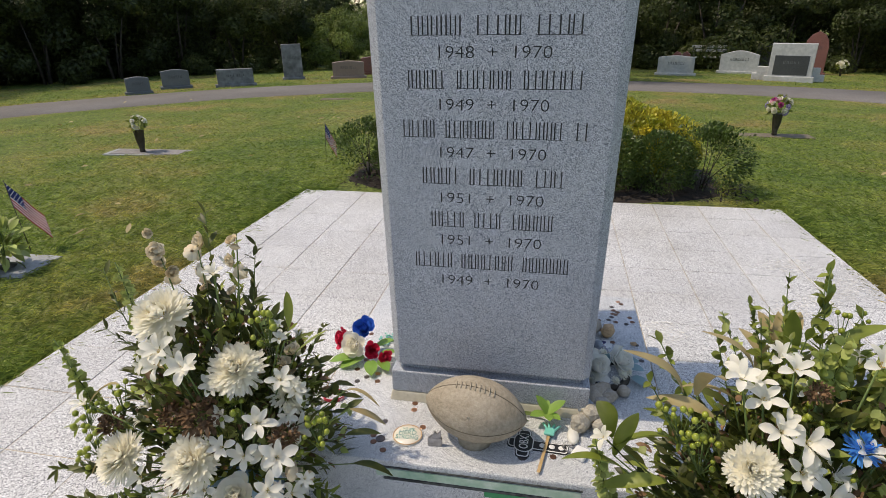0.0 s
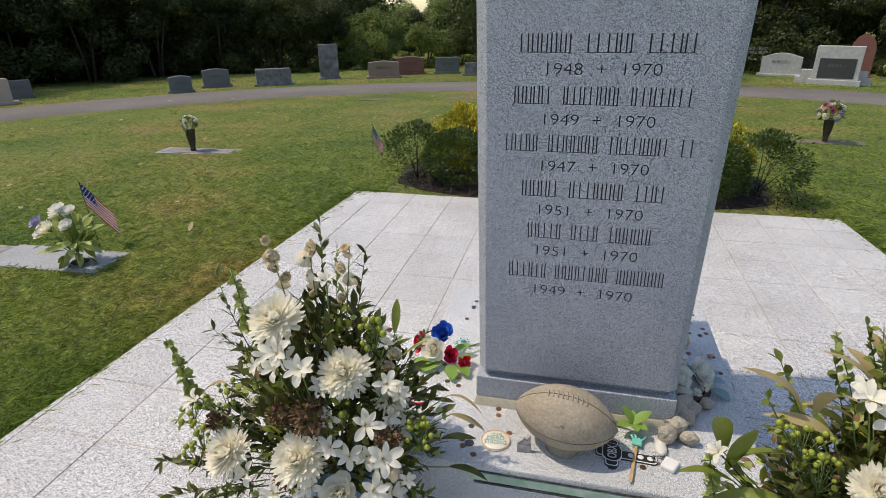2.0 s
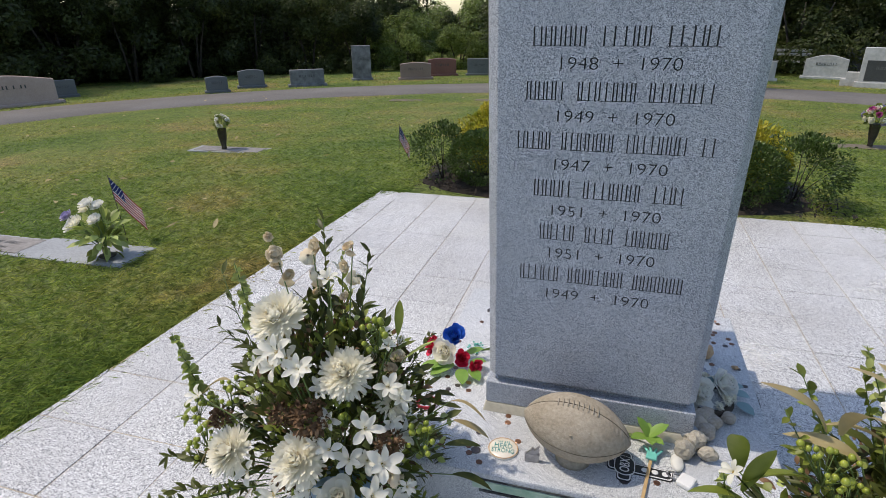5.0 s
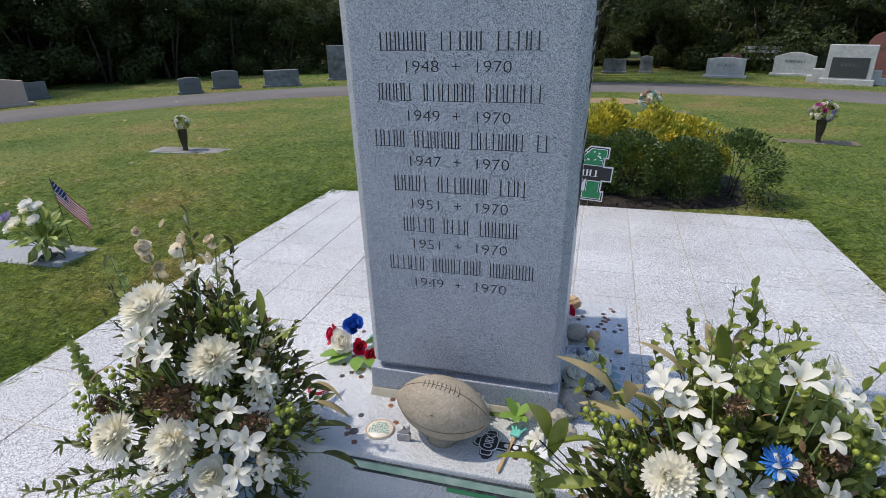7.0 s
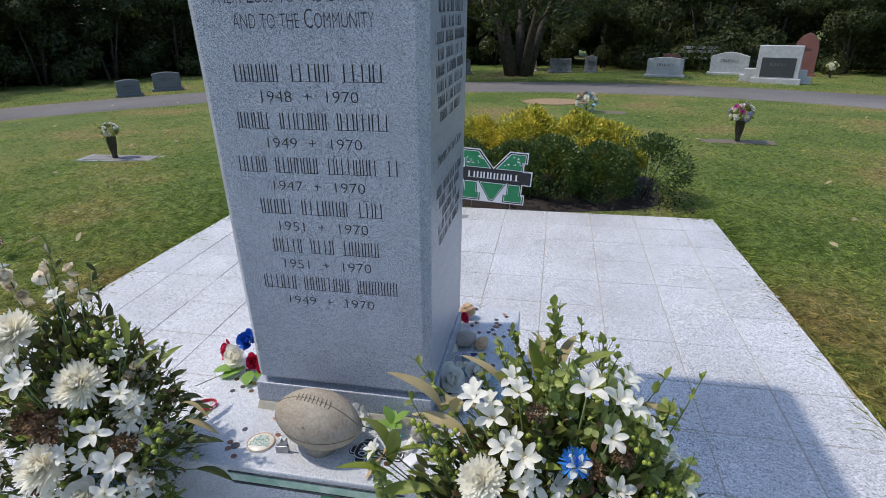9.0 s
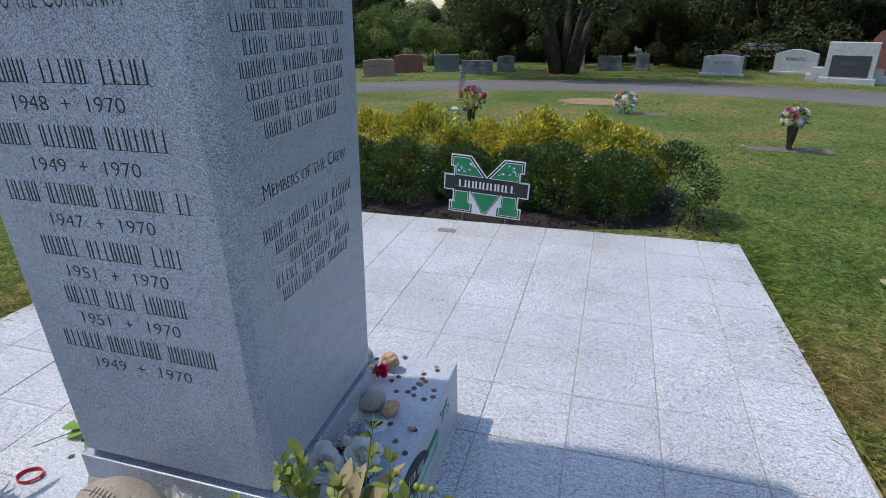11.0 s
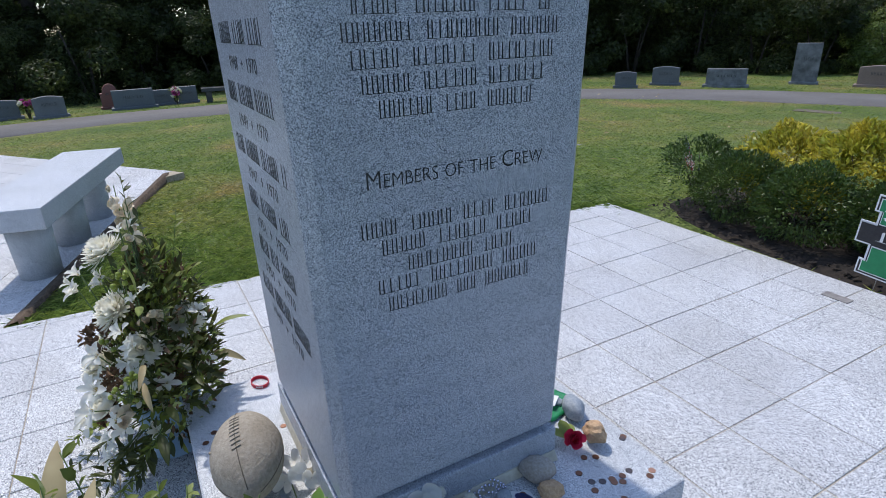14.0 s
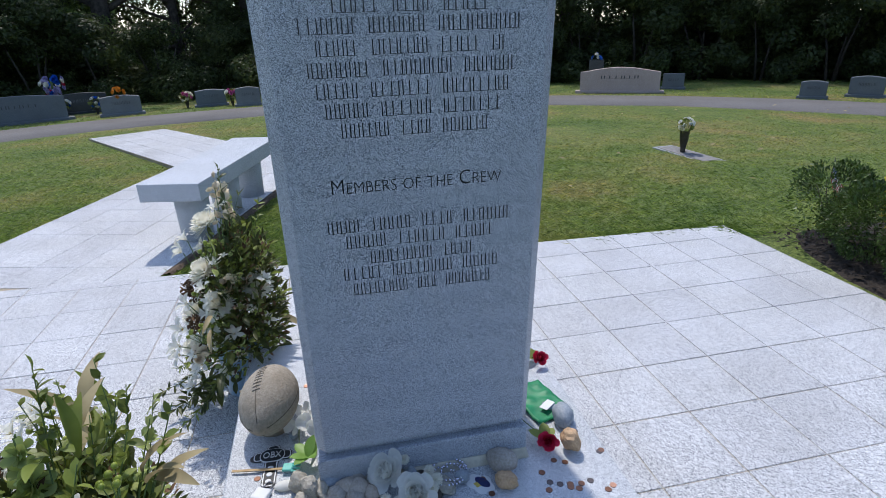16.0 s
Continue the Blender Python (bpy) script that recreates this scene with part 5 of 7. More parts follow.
def build_coins():
    rng = random.Random(77)
    spots = [(0.336, 1.935), (0.395, 1.945), (0.31, 2.315), (0.416, 2.229), (0.458, 2.262), (0.447, 2.282), (0.354, 2.108), (0.394, 2.116), (0.408, 2.141), (0.421, 2.103), (0.48, 2.147), (0.461, 2.092), (0.487, 2.112), (0.481, 1.939), (0.44, 1.874), (0.486, 1.834), (0.331, 2.189), (0.316, 2.16), (0.42, 2.20),
             (-0.265, 1.467), (-0.249, 1.488), (-0.261, 1.436), (-0.511, 1.619), (-0.489, 1.551), (-0.431, 1.605), (-0.42, 1.562), (-0.355, 1.302), (-0.347, 1.275), (-0.31, 1.246), (-0.338, 1.367), (-0.216, 1.36), (0.175, 1.30)]
    for _ in range(20):
        spots.append((rng.uniform(-0.55, 0.48), rng.uniform(2.16, 2.31)) if rng.random() < 0.5 else (rng.uniform(-0.55, -0.39), rng.uniform(1.5, 2.25)))
    for x, y in spots:
        u = rng.random()
        me, lab = (COIN, "tarnished copper penny lying on the granite base") if u < 0.62 else (COIN_B, "bright copper penny lying on the granite base") if u < 0.72 else (COIN_C, "darkened penny lying on the granite base")
        tagged(put("penny", me, None, pose(x, y, TOP + 0.0002, 0, 0, rng.uniform(0, 360))), lab, "coin", "pennies on the base")
    for x, y in ((0.089, 1.286), (-0.33, 1.29)):
        tagged(put("penny", COIN_C, None, Matrix.Translation((x, y, TOP + 0.0002)) @ Matrix.Scale(1.5, 4)), "large dark coin lying on the granite base", "coin", "pennies on the base")


build_coins()


def pebble(x, y, sx, sy, sz, mat, rz, seed, label, z=None, rough=0.12):
    bm = bmesh.new()
    bmesh.ops.create_icosphere(bm, subdivisions=3, radius=1)
    for v in bm.verts:
        k = 1 + rough * noise.noise(v.co * 1.3 + Vector((seed * 7.1, seed, 0))) + rough * 0.4 * noise.noise(v.co * 3.5 + Vector((seed, 0, 3)))
        v.co = Vector((v.co.x * sx * k, v.co.y * sy * k, v.co.z * sz * k))
    lo = min(v.co.z for v in bm.verts)
    for v in bm.verts:
        v.co.z -= lo
    tagged(put("stone", of_bm("stone", bm, mat, rough < 0.2), None, pose(x, y, TOP if z is None else z, 0, 0, rz)), label, "stone", "stones left on the base")


for args in ((0.312, 2.00, 0.047, 0.038, 0.031, ROCK, 30, 1, "smooth brownish river stone on the base"), (0.378, 1.992, 0.033, 0.024, 0.024, ROCK_TAN, 60, 2, "tan angular pebble beside a river stone"), (0.372, 1.98, 0.012, 0.009, 0.01, ROCK_SLATE, 20, 3, "tiny dark pebble on the base"),
             (0.285, 2.225, 0.036, 0.027, 0.036, ROCK_TAN, 20, 4, "upright tan sandstone pebble beside a red rose"), (0.16, 2.255, 0.048, 0.034, 0.030, ROCK_SLATE, -20, 5, "smooth blue-grey pebble on the base"), (0.09, 2.24, 0.03, 0.018, 0.012, ROCK_SLATE, 40, 6, "flat dark pebble on green cloth"),
             (0.252, 1.425, 0.03, 0.028, 0.030, ROCK_PALE, 0, 7, "pale rough rock against the plinth"), (0.285, 1.455, 0.028, 0.024, 0.034, ROCK_PALE, 40, 8, "pale rough rock against the plinth"), (0.288, 1.49, 0.036, 0.022, 0.022, ROCK_PALE, 10, 9, "pale rough rock beside other stones"), (0.262, 1.512, 0.032, 0.03, 0.027, ROCK_SLATE, 0, 10, "mottled rounded stone in a heap"),
             (0.262, 1.572, 0.04, 0.02, 0.026, ROCK, 60, 11, "brown rounded stone in a heap"), (0.32, 1.525, 0.03, 0.03, 0.024, ROCK, 0, 12, "tan rounded stone in a heap"), (0.312, 1.585, 0.034, 0.030, 0.028, ROCK_CREAM, 30, 13, "tan rounded stone in a heap"), (0.315, 1.43, 0.028, 0.02, 0.02, ROCK_PALE, 0, 14, "pale rock beside a padlock"), (0.345, 1.822, 0.036, 0.03, 0.014, ROCK_PALE, 15, 18, "grey angular rock under a string of beads"), (0.335, 1.875, 0.018, 0.022, 0.022, ROCK_SLATE, 0, 19, "small dark speckled rock beside beads"),
             (0.02, 1.40, 0.016, 0.014, 0.012, ROCK_SLATE, 0, 15, "small dark pebble behind the football"), (0.40, 1.62, 0.022, 0.02, 0.018, ROCK, 0, 16, "small brown stone in a heap"), (0.47, 1.935, 0.012, 0.008, 0.007, ROCK_TAN, 0, 17, "tiny tan pebble among the pennies"),
             (0.302, 1.555, 0.034, 0.026, 0.028, ROCK_CREAM, 70, 20, "cream rounded stone in a heap"), (0.345, 1.575, 0.030, 0.026, 0.024, ROCK, 10, 21, "tan rounded stone in a heap"), (0.335, 1.62, 0.026, 0.022, 0.022, ROCK_CREAM, 40, 22, "cream rounded stone in a heap"), (0.288, 1.735, 0.022, 0.020, 0.024, ROCK_SLATE, 0, 23, "small dark banded shell-like stone by cloth roses")):
    pebble(*args, rough=0.34 if args[5] is ROCK_PALE else 0.30 if args[5] is ROCK_TAN else 0.19)


def build_button():
    ob = thing("pin_badge", pose(-0.253, 1.315, TOP, 0, 0, 4) @ Matrix.Scale(1.18, 4), "round cream pin badge with teal lettering and orange rim", "badge")
    put("face", lathe("face", [(0.036, 0), (0.0385, 0.002), (0.037, 0.005), (0.02, 0.0068), (0.001, 0.007)], PAINT_CREAM, 36), ob)
    s = Soup()
    s.tube([(0.036 * math.cos(a), 0.036 * math.sin(a), 0.0052) for a in [i * math.pi / 18 for i in range(37)]], 0.0014, 0.0014, 5)
    put("rim", s.mesh("rim", ROCK_TAN), ob, None, "orange printed rim")
    flat = pose(0, 0, 0.0073, -90)
    for body, w, h, y in (("WE ARE", 0.030, 0.008, 0.0195), ("HERD", 0.044, 0.015, 0.006), ("STRONG", 0.056, 0.0145, -0.0105)):
        put("lettering", text_mesh(body, w, h, TEAL_INK, 0.0006), ob, pose(0, y, 0.0079 - abs(y) * 0.06, -90), "teal printed words")


build_button()


def flat_shape(name, outline, h, mat):
    return prism(name, outline, 0, h, mat)


def build_small_gifts():
    # metal emblem standing by the ball
    ob = thing("metal_tag", pose(-0.165, 1.292, TOP, 0, 0, 5), "small dull metal emblem standing on the base", "metal emblem")
    ob.scale = (1.6, 1.3, 1.5)
    put("plate", box("plate", 0.026, 0.010, 0.018, STEEL, 0.001), ob)
    put("figure", prism("figure", [(-0.011, 0), (-0.003, 0.008), (0.0, 0.016), (0.004, 0.009), (0.012, 0.02), (0.011, 0)], -0.003, 0.003, STEEL), ob, pose(0, 0, 0.018))
    # cross-shaped key tag with white print
    ob = thing("key_tag", pose(0.117, 1.337, TOP, 0, 0, -3), "black and silver bone-shaped key tag with white letters", "key tag")
    ob.scale = (1.35, 1.35, 1.0)
    lay = pose(0, 0, 0.001, -90)

    def rounded(w, h, r=0.3, n=6):
        rr = min(w, h) * r
        out = []
        for cx, cy, a0 in ((w / 2 - rr, h / 2 - rr, 0), (-w / 2 + rr, h / 2 - rr, 90), (-w / 2 + rr, -h / 2 + rr, 180), (w / 2 - rr, -h / 2 + rr, 270)):
            out += [(cx + rr * math.cos(radians(a0 + 90 * i / n)), cy + rr * math.sin(radians(a0 + 90 * i / n))) for i in range(n + 1)]
        return out
    for k, (w, h, x, y, r) in enumerate(((0.13, 0.030, 0.01, 0, 0.3), (0.030, 0.085, -0.02, 0, 0.3))):
        put("arm", prism("arm", rounded(w, h, r), -0.003, 0.0, PAINT_BLACK), ob, pose(x, y, 0.0005 + 0.001 * k, -90))
        put("arm_edge", prism("arm_edge", rounded(w - 0.003, h - 0.003, r), -0.0005, 0.0, PAINT_WHITE), ob, pose(x, y, 0.0038 + 0.001 * k, -90))
        put("arm_face", prism("arm_face", rounded(w - 0.008, h - 0.008, r), -0.0005, 0.0, PAINT_BLACK), ob, pose(x, y, 0.0044 + 0.001 * k, -90))
    put("disc", prism("disc", rounded(0.052, 0.038, 0.48), -0.004, 0.0, PAINT_BLACK), ob, pose(-0.02, 0, 0.004, 0, 0, 90) @ pose(0, 0, 0, -90))
    put("disc_rim", prism("disc_rim", rounded(0.056, 0.042, 0.48), -0.0035, 0.0, PAINT_WHITE), ob, pose(-0.02, 0, 0.0035, 0, 0, 90) @ pose(0, 0, 0, -90), "white edge")
    put("lettering", text_mesh("OBX", 0.040, 0.020, PAINT_WHITE, 0.001), ob, pose(-0.02, 0, 0.0088, 0, 0, 90) @ pose(0, 0, 0, -90), "white letters")
    for x in (0.02, 0.04, 0.06):
        put("dot", lathe("dot", [(0.007, 0), (0.006, 0.001)], PAINT_WHITE, 10), ob, pose(x, 0, 0.0056), "pale printed shape")
    # toy hand on a stick
    ob = thing("toy_on_stick", pose(0.160, 1.368, TOP + 0.006, 0, 0, -10), "mint green toy clapper shaped like a palm on a wooden stick", "toy")
    put("palm", box("palm", 0.030, 0.030, 0.008, PAINT_TEAL, 0.003), ob, pose(0, 0.02, 0.004))
    for i, a in enumerate((-38, -14, 8, 30)):
        s = Soup()
        s.tube([(0, 0, 0), (0, 0.018, 0.001), (0, 0.026, 0)], 0.0045, 0.003, 8)
        put("finger", s.mesh("finger", PAINT_TEAL), ob, pose(-0.010 + 0.0075 * i, 0.032, 0.008, 0, 0, -a))
    put("stick", box("stick", 0.009, 0.15, 0.003, WOOD_PALE, 0.001), ob, pose(0, -0.07, 0.002))
    # padlock
    ob = thing("padlock", pose(0.25, 1.318, TOP, 0, 0, 62), "pale painted padlock with a steel shackle lying flat", "padlock")
    put("body", box("body", 0.046, 0.042, 0.016, PAINT_WHITE, 0.005), ob)
    s = Soup()
    s.tube([(-0.012, 0.02, 0.007), (-0.012, 0.04, 0.007), (-0.006, 0.05, 0.007), (0.006, 0.05, 0.007), (0.012, 0.04, 0.007), (0.012, 0.02, 0.007)], 0.003, 0.003, 8)
    put("shackle", s.mesh("shackle", STEEL), ob)
    bar_words(0.026, 0.007, (3, 3), ob, pose(0, 0.005, 0.0146, -90), 91, PAINT_BLACK)
    # white oval soap-like stone
    tagged(put("oval_token", lathe("oval_token", [(0.001, 0), (0.018, 0.003), (0.022, 0.010), (0.018, 0.017), (0.001, 0.020)], PETAL_GREY, 20), None, pose(0.232, 1.385, TOP) @ Matrix.Diagonal((0.8, 1.6, 1, 1))), "smooth pale mint oval token", "token")
    # wristbands
    s = Soup()
    s.tube([(0.036 * math.cos(a), 0.026 * math.sin(a), 0.007) for a in [i * math.pi / 16 for i in range(33)]], 0.0012, 0.0012, 4)
    bm = bmesh.new()
    ring = []
    for i in range(40):
        a = 2 * math.pi * i / 40
        row = [bm.verts.new(((0.036 + o) * math.cos(a), (0.028 + o) * math.sin(a), z)) for o, z in ((0, 0), (0, 0.012), (-0.002, 0.012), (-0.002, 0))]
        ring.append(row)
    for i in range(40):
        a, b = ring[i], ring[(i + 1) % 40]
        for k in range(4):
            bm.faces.new((a[k], b[k], b[(k + 1) % 4], a[(k + 1) % 4]))
    ob = thing("wristband", pose(-0.535, 1.455, TOP, 0, 0, 20), "red rubber wristband with pale print", "wristband")
    put("band", of_bm("band", bm, PAINT_RED), ob)
    for k in range(5):
        a = radians(300 + 9 * k)
        put("print", box("print", 0.003, 0.0008, 0.006, PAINT_WHITE), ob, pose(0.0366 * math.cos(a), 0.0286 * math.sin(a), 0.003, 0, 0, math.degrees(a) + 90), "pale printed mark")
    # sticker
    ob = thing("sticker", pose(0.352, 1.925, TOP, 0, 0, 35), "white-edged navy and yellow sticker lying flat", "sticker")
    put("sheet", prism("sheet", [(0.04 * math.cos(a) * (1 + 0.12 * math.sin(5 * a)), 0.032 * math.sin(a) * (1 + 0.12 * math.sin(5 * a))) for a in [i * math.pi / 20 for i in range(40)]], -0.0008, 0, PAINT_WHITE), ob, pose(0, 0, 0.0002, -90))
    put("print", prism("print", [(0.026 * math.cos(a), 0.014 * math.sin(a) + 0.008) for a in [i * math.pi / 12 for i in range(24)]], -0.0004, 0, PAINT_NAVY), ob, pose(0, 0, 0.0013, -90), "navy printed shape")
    put("print", prism("print", [(-0.016, -0.014), (0.002, -0.018), (0.006, -0.006), (-0.012, -0.002)], -0.0004, 0, PETAL_GOLD), ob, pose(0, 0, 0.0015, -90), "yellow printed shape")
    # string of beads in a coil
    rng = random.Random(5)
    ob = thing("bead_string", pose(0.315, 1.838, TOP + 0.016), "coiled string of small purple and silver beads", "beads")
    bead = lathe("bead", [(0.0006, -0.004), (0.0035, -0.002), (0.004, 0), (0.0035, 0.002), (0.0006, 0.004)], BEAD, 8)
    a, r = 0.0, 0.012
    for i in range(90):
        a += 0.009 / max(r, 0.01)
        r = 0.012 + 0.036 * abs(math.sin(a * 0.37))
        put("bead", bead, ob, pose(r * math.cos(a), 1.2 * r * math.sin(a), 0.004 + 0.012 * (i / 90) + rng.uniform(0, 0.003)))
    # teal bead string by the red, white and blue spray
    ob = thing("bead_string", pose(-0.455, 1.815, TOP), "heap of small teal beads", "beads")
    tb = bead.copy()
    tb.materials[0] = PAINT_TEAL
    for i in range(45):
        q = 0.03 * math.sqrt(rng.random())
        a = rng.uniform(0, 6.28)
        put("bead", tb, ob, pose(q * math.cos(a), 1.5 * q * math.sin(a), 0.004 + rng.uniform(0, 0.012)))
    # black oval badge leaning on the base's side
    ob = thing("oval_plate", pose(0.5165, 1.835, 0.178, 0, 0, 90), "black oval sign with white writing stuck to the base", "sign")
    tilt = Matrix.Rotation(radians(18), 4, "Y")
    put("plate", prism("plate", [(0.125 * math.cos(a), 0.052 * math.sin(a)) for a in [i * math.pi / 20 for i in range(40)]], -0.003, 0.001, PAINT_BLACK), ob, tilt)
    bar_words(0.15, 0.026, (4, 4), ob, tilt @ pose(0, -0.0036, 0.004), 95, PAINT_WHITE)
    # green cloth behind the stone
    bm = bmesh.new()
    bmesh.ops.create_grid(bm, x_segments=18, y_segments=14, size=0.5)
    for v in bm.verts:
        x, y = v.co.x * 0.20, v.co.y * 0.14
        v.co = Vector((x, y, 0.008 + 0.016 * abs(noise.noise((x * 22, y * 22, 3)))))
    g = bmesh.ops.extrude_face_region(bm, geom=bm.faces[:])
    bmesh.ops.translate(bm, verts=[v for v in g["geom"] if isinstance(v, bmesh.types.BMVert)], vec=(0, 0, -0.006))
    ob = thing("folded_cloth", pose(0.045, 2.215, TOP, 0, 0, 15), "crumpled kelly green printed cloth behind the shaft", "cloth")
    put("cloth", of_bm("cloth", bm, PAINT_GREEN, True), ob)
    put("print", box("print", 0.03, 0.05, 0.002, PAINT_WHITE, 0.0005, 1), ob, pose(0.05, 0.0, 0.024, 4, -4, 20), "white printed shape")


build_small_gifts()


def cloth_flower(ob, me, x, y, z, way, size=1.0, label=""):
    return put("blossom", me, ob, aim((x, y, z), way, spin=x * 90) @ Matrix.Scale(size, 4), label)


def leaf_part(ob, x, y, z, way, L, w, mat, roll=0.0, curl=0.3, name="leaf"):
    vs, fs = leaf_shape(L, w, curl, 0.25, 5, 0.5)
    return put(name, mesh_of(name, vs, fs, mat, True), ob, along((x, y, z), way, roll))


def stem_part(ob, pts, mat=STEM, r=0.002):
    s = Soup()
    s.tube(pts, r, r * 0.8, 6)
    return put("stem", s.mesh("stem", mat), ob)


HYDRANGEA = four_petals("petals", PETAL_GREY, 0.034, 49)
CARNATION = mum_mesh("petals", PETAL_WHITE, 0.04, 48, 5)


def build_cloth_flowers():
    ob = thing("cloth_flower_spray", pose(-0.50, 1.72, TOP), "red, white and blue cloth flower spray lying on the base", "artificial flowers", "cloth flowers")
    for me, x, y, z, way, k, lab in ((ROSE_RED, -0.085, 0.0, 0.055, (-0.7, -0.6, 0.5), 1.5, "red cloth rose"), (ROSE_WHITE, -0.035, -0.03, 0.06, (-0.2, -0.9, 0.5), 1.25, "white cloth blossom"), (ROSE_ROYAL, -0.02, 0.03, 0.085, (0, -0.6, 0.7), 1.65, "blue cloth rose"), (ROSE_RED, 0.02, -0.02, 0.035, (0.3, -0.8, 0.4), 1.2, "red cloth rose"), (ROSE_RED, 0.075, -0.05, 0.03, (0.6, -0.7, 0.4), 1.0, "red cloth rose"), (ROSE_ROYAL, -0.06, 0.03, 0.04, (-0.6, -0.5, 0.5), 0.8, "blue cloth rose")):
        cloth_flower(ob, me, x, y, z, way, k * 0.85, lab)
    for x, y, way, L in ((0.0, -0.05, (-0.7, -0.6, 0.0), 0.09), (0.03, -0.07, (0.3, -0.9, 0.1), 0.08), (-0.03, -0.06, (-0.95, -0.2, 0.02), 0.09), (0.05, -0.02, (0.9, -0.1, 0.4), 0.06), (0.02, 0.02, (0.9, 0.3, 0.5), 0.07), (0.06, -0.06, (0.6, -0.7, 0.1), 0.07)):
        leaf_part(ob, x, y, 0.02, way, L * 1.1, L * 0.6, LEAF_BRIGHT)
    stem_part(ob, [(-0.02, -0.04, 0.015), (-0.10, -0.12, 0.006), (-0.14, -0.17, 0.004)])
    for k in range(4):
        stem_part(ob, [(0.0, 0.0, 0.02), (0.07, 0.05, 0.03), (0.14, 0.09 + 0.012 * k, 0.02)], STEM, 0.0015)

    ob = thing("cloth_leaf_sprig", pose(0.155, 1.448, TOP), "bright green cloth leaf sprig with white blossom", "artificial flowers", "cloth flowers")
    for way, L in (((-0.5, 0.3, 0.9), 0.07), ((0.7, 0.3, 0.7), 0.075), ((0.6, -0.6, 0.35), 0.06), ((-0.7, -0.5, 0.35), 0.07), ((0.1, -0.8, 0.4), 0.06), ((-0.2, 0.7, 0.6), 0.06)):
        leaf_part(ob, 0, 0, 0.03, way, L * 0.95, L * 0.5, LEAF_BRIGHT)
    for k in range(5):
        stem_part(ob, [(-0.10, 0.01 + 0.006 * k, 0.004), (-0.05, 0.012 + 0.003 * k, 0.012), (0, 0, 0.03)], STEM, 0.0016)
    ob2 = thing("cloth_flower", pose(-0.02, 1.44, TOP + 0.015), "white cloth blossom with rounded petals beside the plinth", "artificial flowers", "cloth flowers")
    for x, y, z, way in ((0, 0, 0.055, (0.5, -0.3, 0.8)), (0.045, 0.0, 0.045, (0.8, -0.2, 0.6)), (0.0, 0.03, 0.04, (0.6, 0.2, 0.8)), (0.03, -0.035, 0.022, (0.6, -0.6, 0.5)), (0.06, 0.03, 0.03, (0.9, 0.1, 0.5))):
        cloth_flower(ob2, HYDRANGEA, x, y, z, way, 0.95, "white cloth petals")
    stem_part(ob2, [(0, 0, 0.05), (0.05, -0.02, 0.02), (0.12, -0.02, 0.004)])

    ob = thing("cloth_rose_wreath", pose(0.345, 1.70, TOP), "faded bluish-white cloth roses with teal leaves", "artificial flowers", "cloth flowers")
    for x, y, z, way, k in ((-0.045, -0.025, 0.055, (0.55, -0.45, 0.75), 1.12), (0.040, 0.045, 0.045, (0.6, -0.35, 0.7), 1.1), (-0.055, -0.07, 0.035, (0.1, -0.8, 0.5), 0.36)):
        cloth_flower(ob, ROSE_GREY, x, y, z, way, k, "faded white cloth rose")
    for x, y, z, k in ((-0.025, 0.085, 0.05, 0.42), (0.0, 0.10, 0.04, 0.46), (0.03, 0.085, 0.04, 0.4), (0.055, -0.015, 0.035, 0.5), (0.075, 0.01, 0.03, 0.44), (0.03, -0.045, 0.03, 0.42), (-0.06, 0.02, 0.075, 0.4)):
        cloth_flower(ob, CARNATION, x, y, z, (0.5, -0.2, 0.8), k, "small white cloth carnation")
    for x, y, z, way, L in ((-0.08, -0.05, 0.04, (-0.2, -0.7, 0.5), 0.055), (-0.08, -0.02, 0.05, (-0.3, -0.4, 0.9), 0.055), (-0.07, 0.02, 0.05, (-0.4, 0.2, 0.9), 0.05), (0.08, 0.04, 0.03, (0.9, -0.1, 0.1), 0.055), (0.075, 0.07, 0.03, (0.8, 0.4, 0.1), 0.055), (0.0, 0.02, 0.04, (0.2, 0.5, 0.6), 0.05), (0.09, 0.0, 0.02, (0.9, -0.5, -0.1), 0.06)):
        leaf_part(ob, x, y, z, way, L, L * 0.75, LEAF_TEAL)
    s = Soup()
    s.tube([(0.075 * math.cos(a), 0.085 * math.sin(a) + 0.02, 0.012) for a in [i * math.pi / 12 for i in range(25)]], 0.012, 0.012, 6)
    put("twig_ring", s.mesh("twig_ring", BARK), ob, None, "brown twisted twig ring")

    for x, y, rz, lab in ((0.268, 2.16, 0, "red cloth rose lying beside the plinth"), (-0.17, 2.30, 30, "red cloth rose lying behind the shaft")):
        ob = thing("cloth_rose", pose(x, y, TOP, 0, 0, rz), lab, "artificial flowers", "cloth flowers")
        cloth_flower(ob, ROSE_RED, 0, 0, 0.032, (0.8, -0.3, 0.6), 1.0, "red cloth petals")
        for way in ((-0.8, 0.2, 0.5), (-0.5, -0.6, 0.4), (-0.6, 0.6, 0.2)):
            leaf_part(ob, -0.02, 0, 0.02, way, 0.06, 0.035, LEAF_MID)
        stem_part(ob, [(0, 0, 0.03), (-0.06, -0.01, 0.02), (-0.15, -0.03, 0.005)])


build_cloth_flowers()

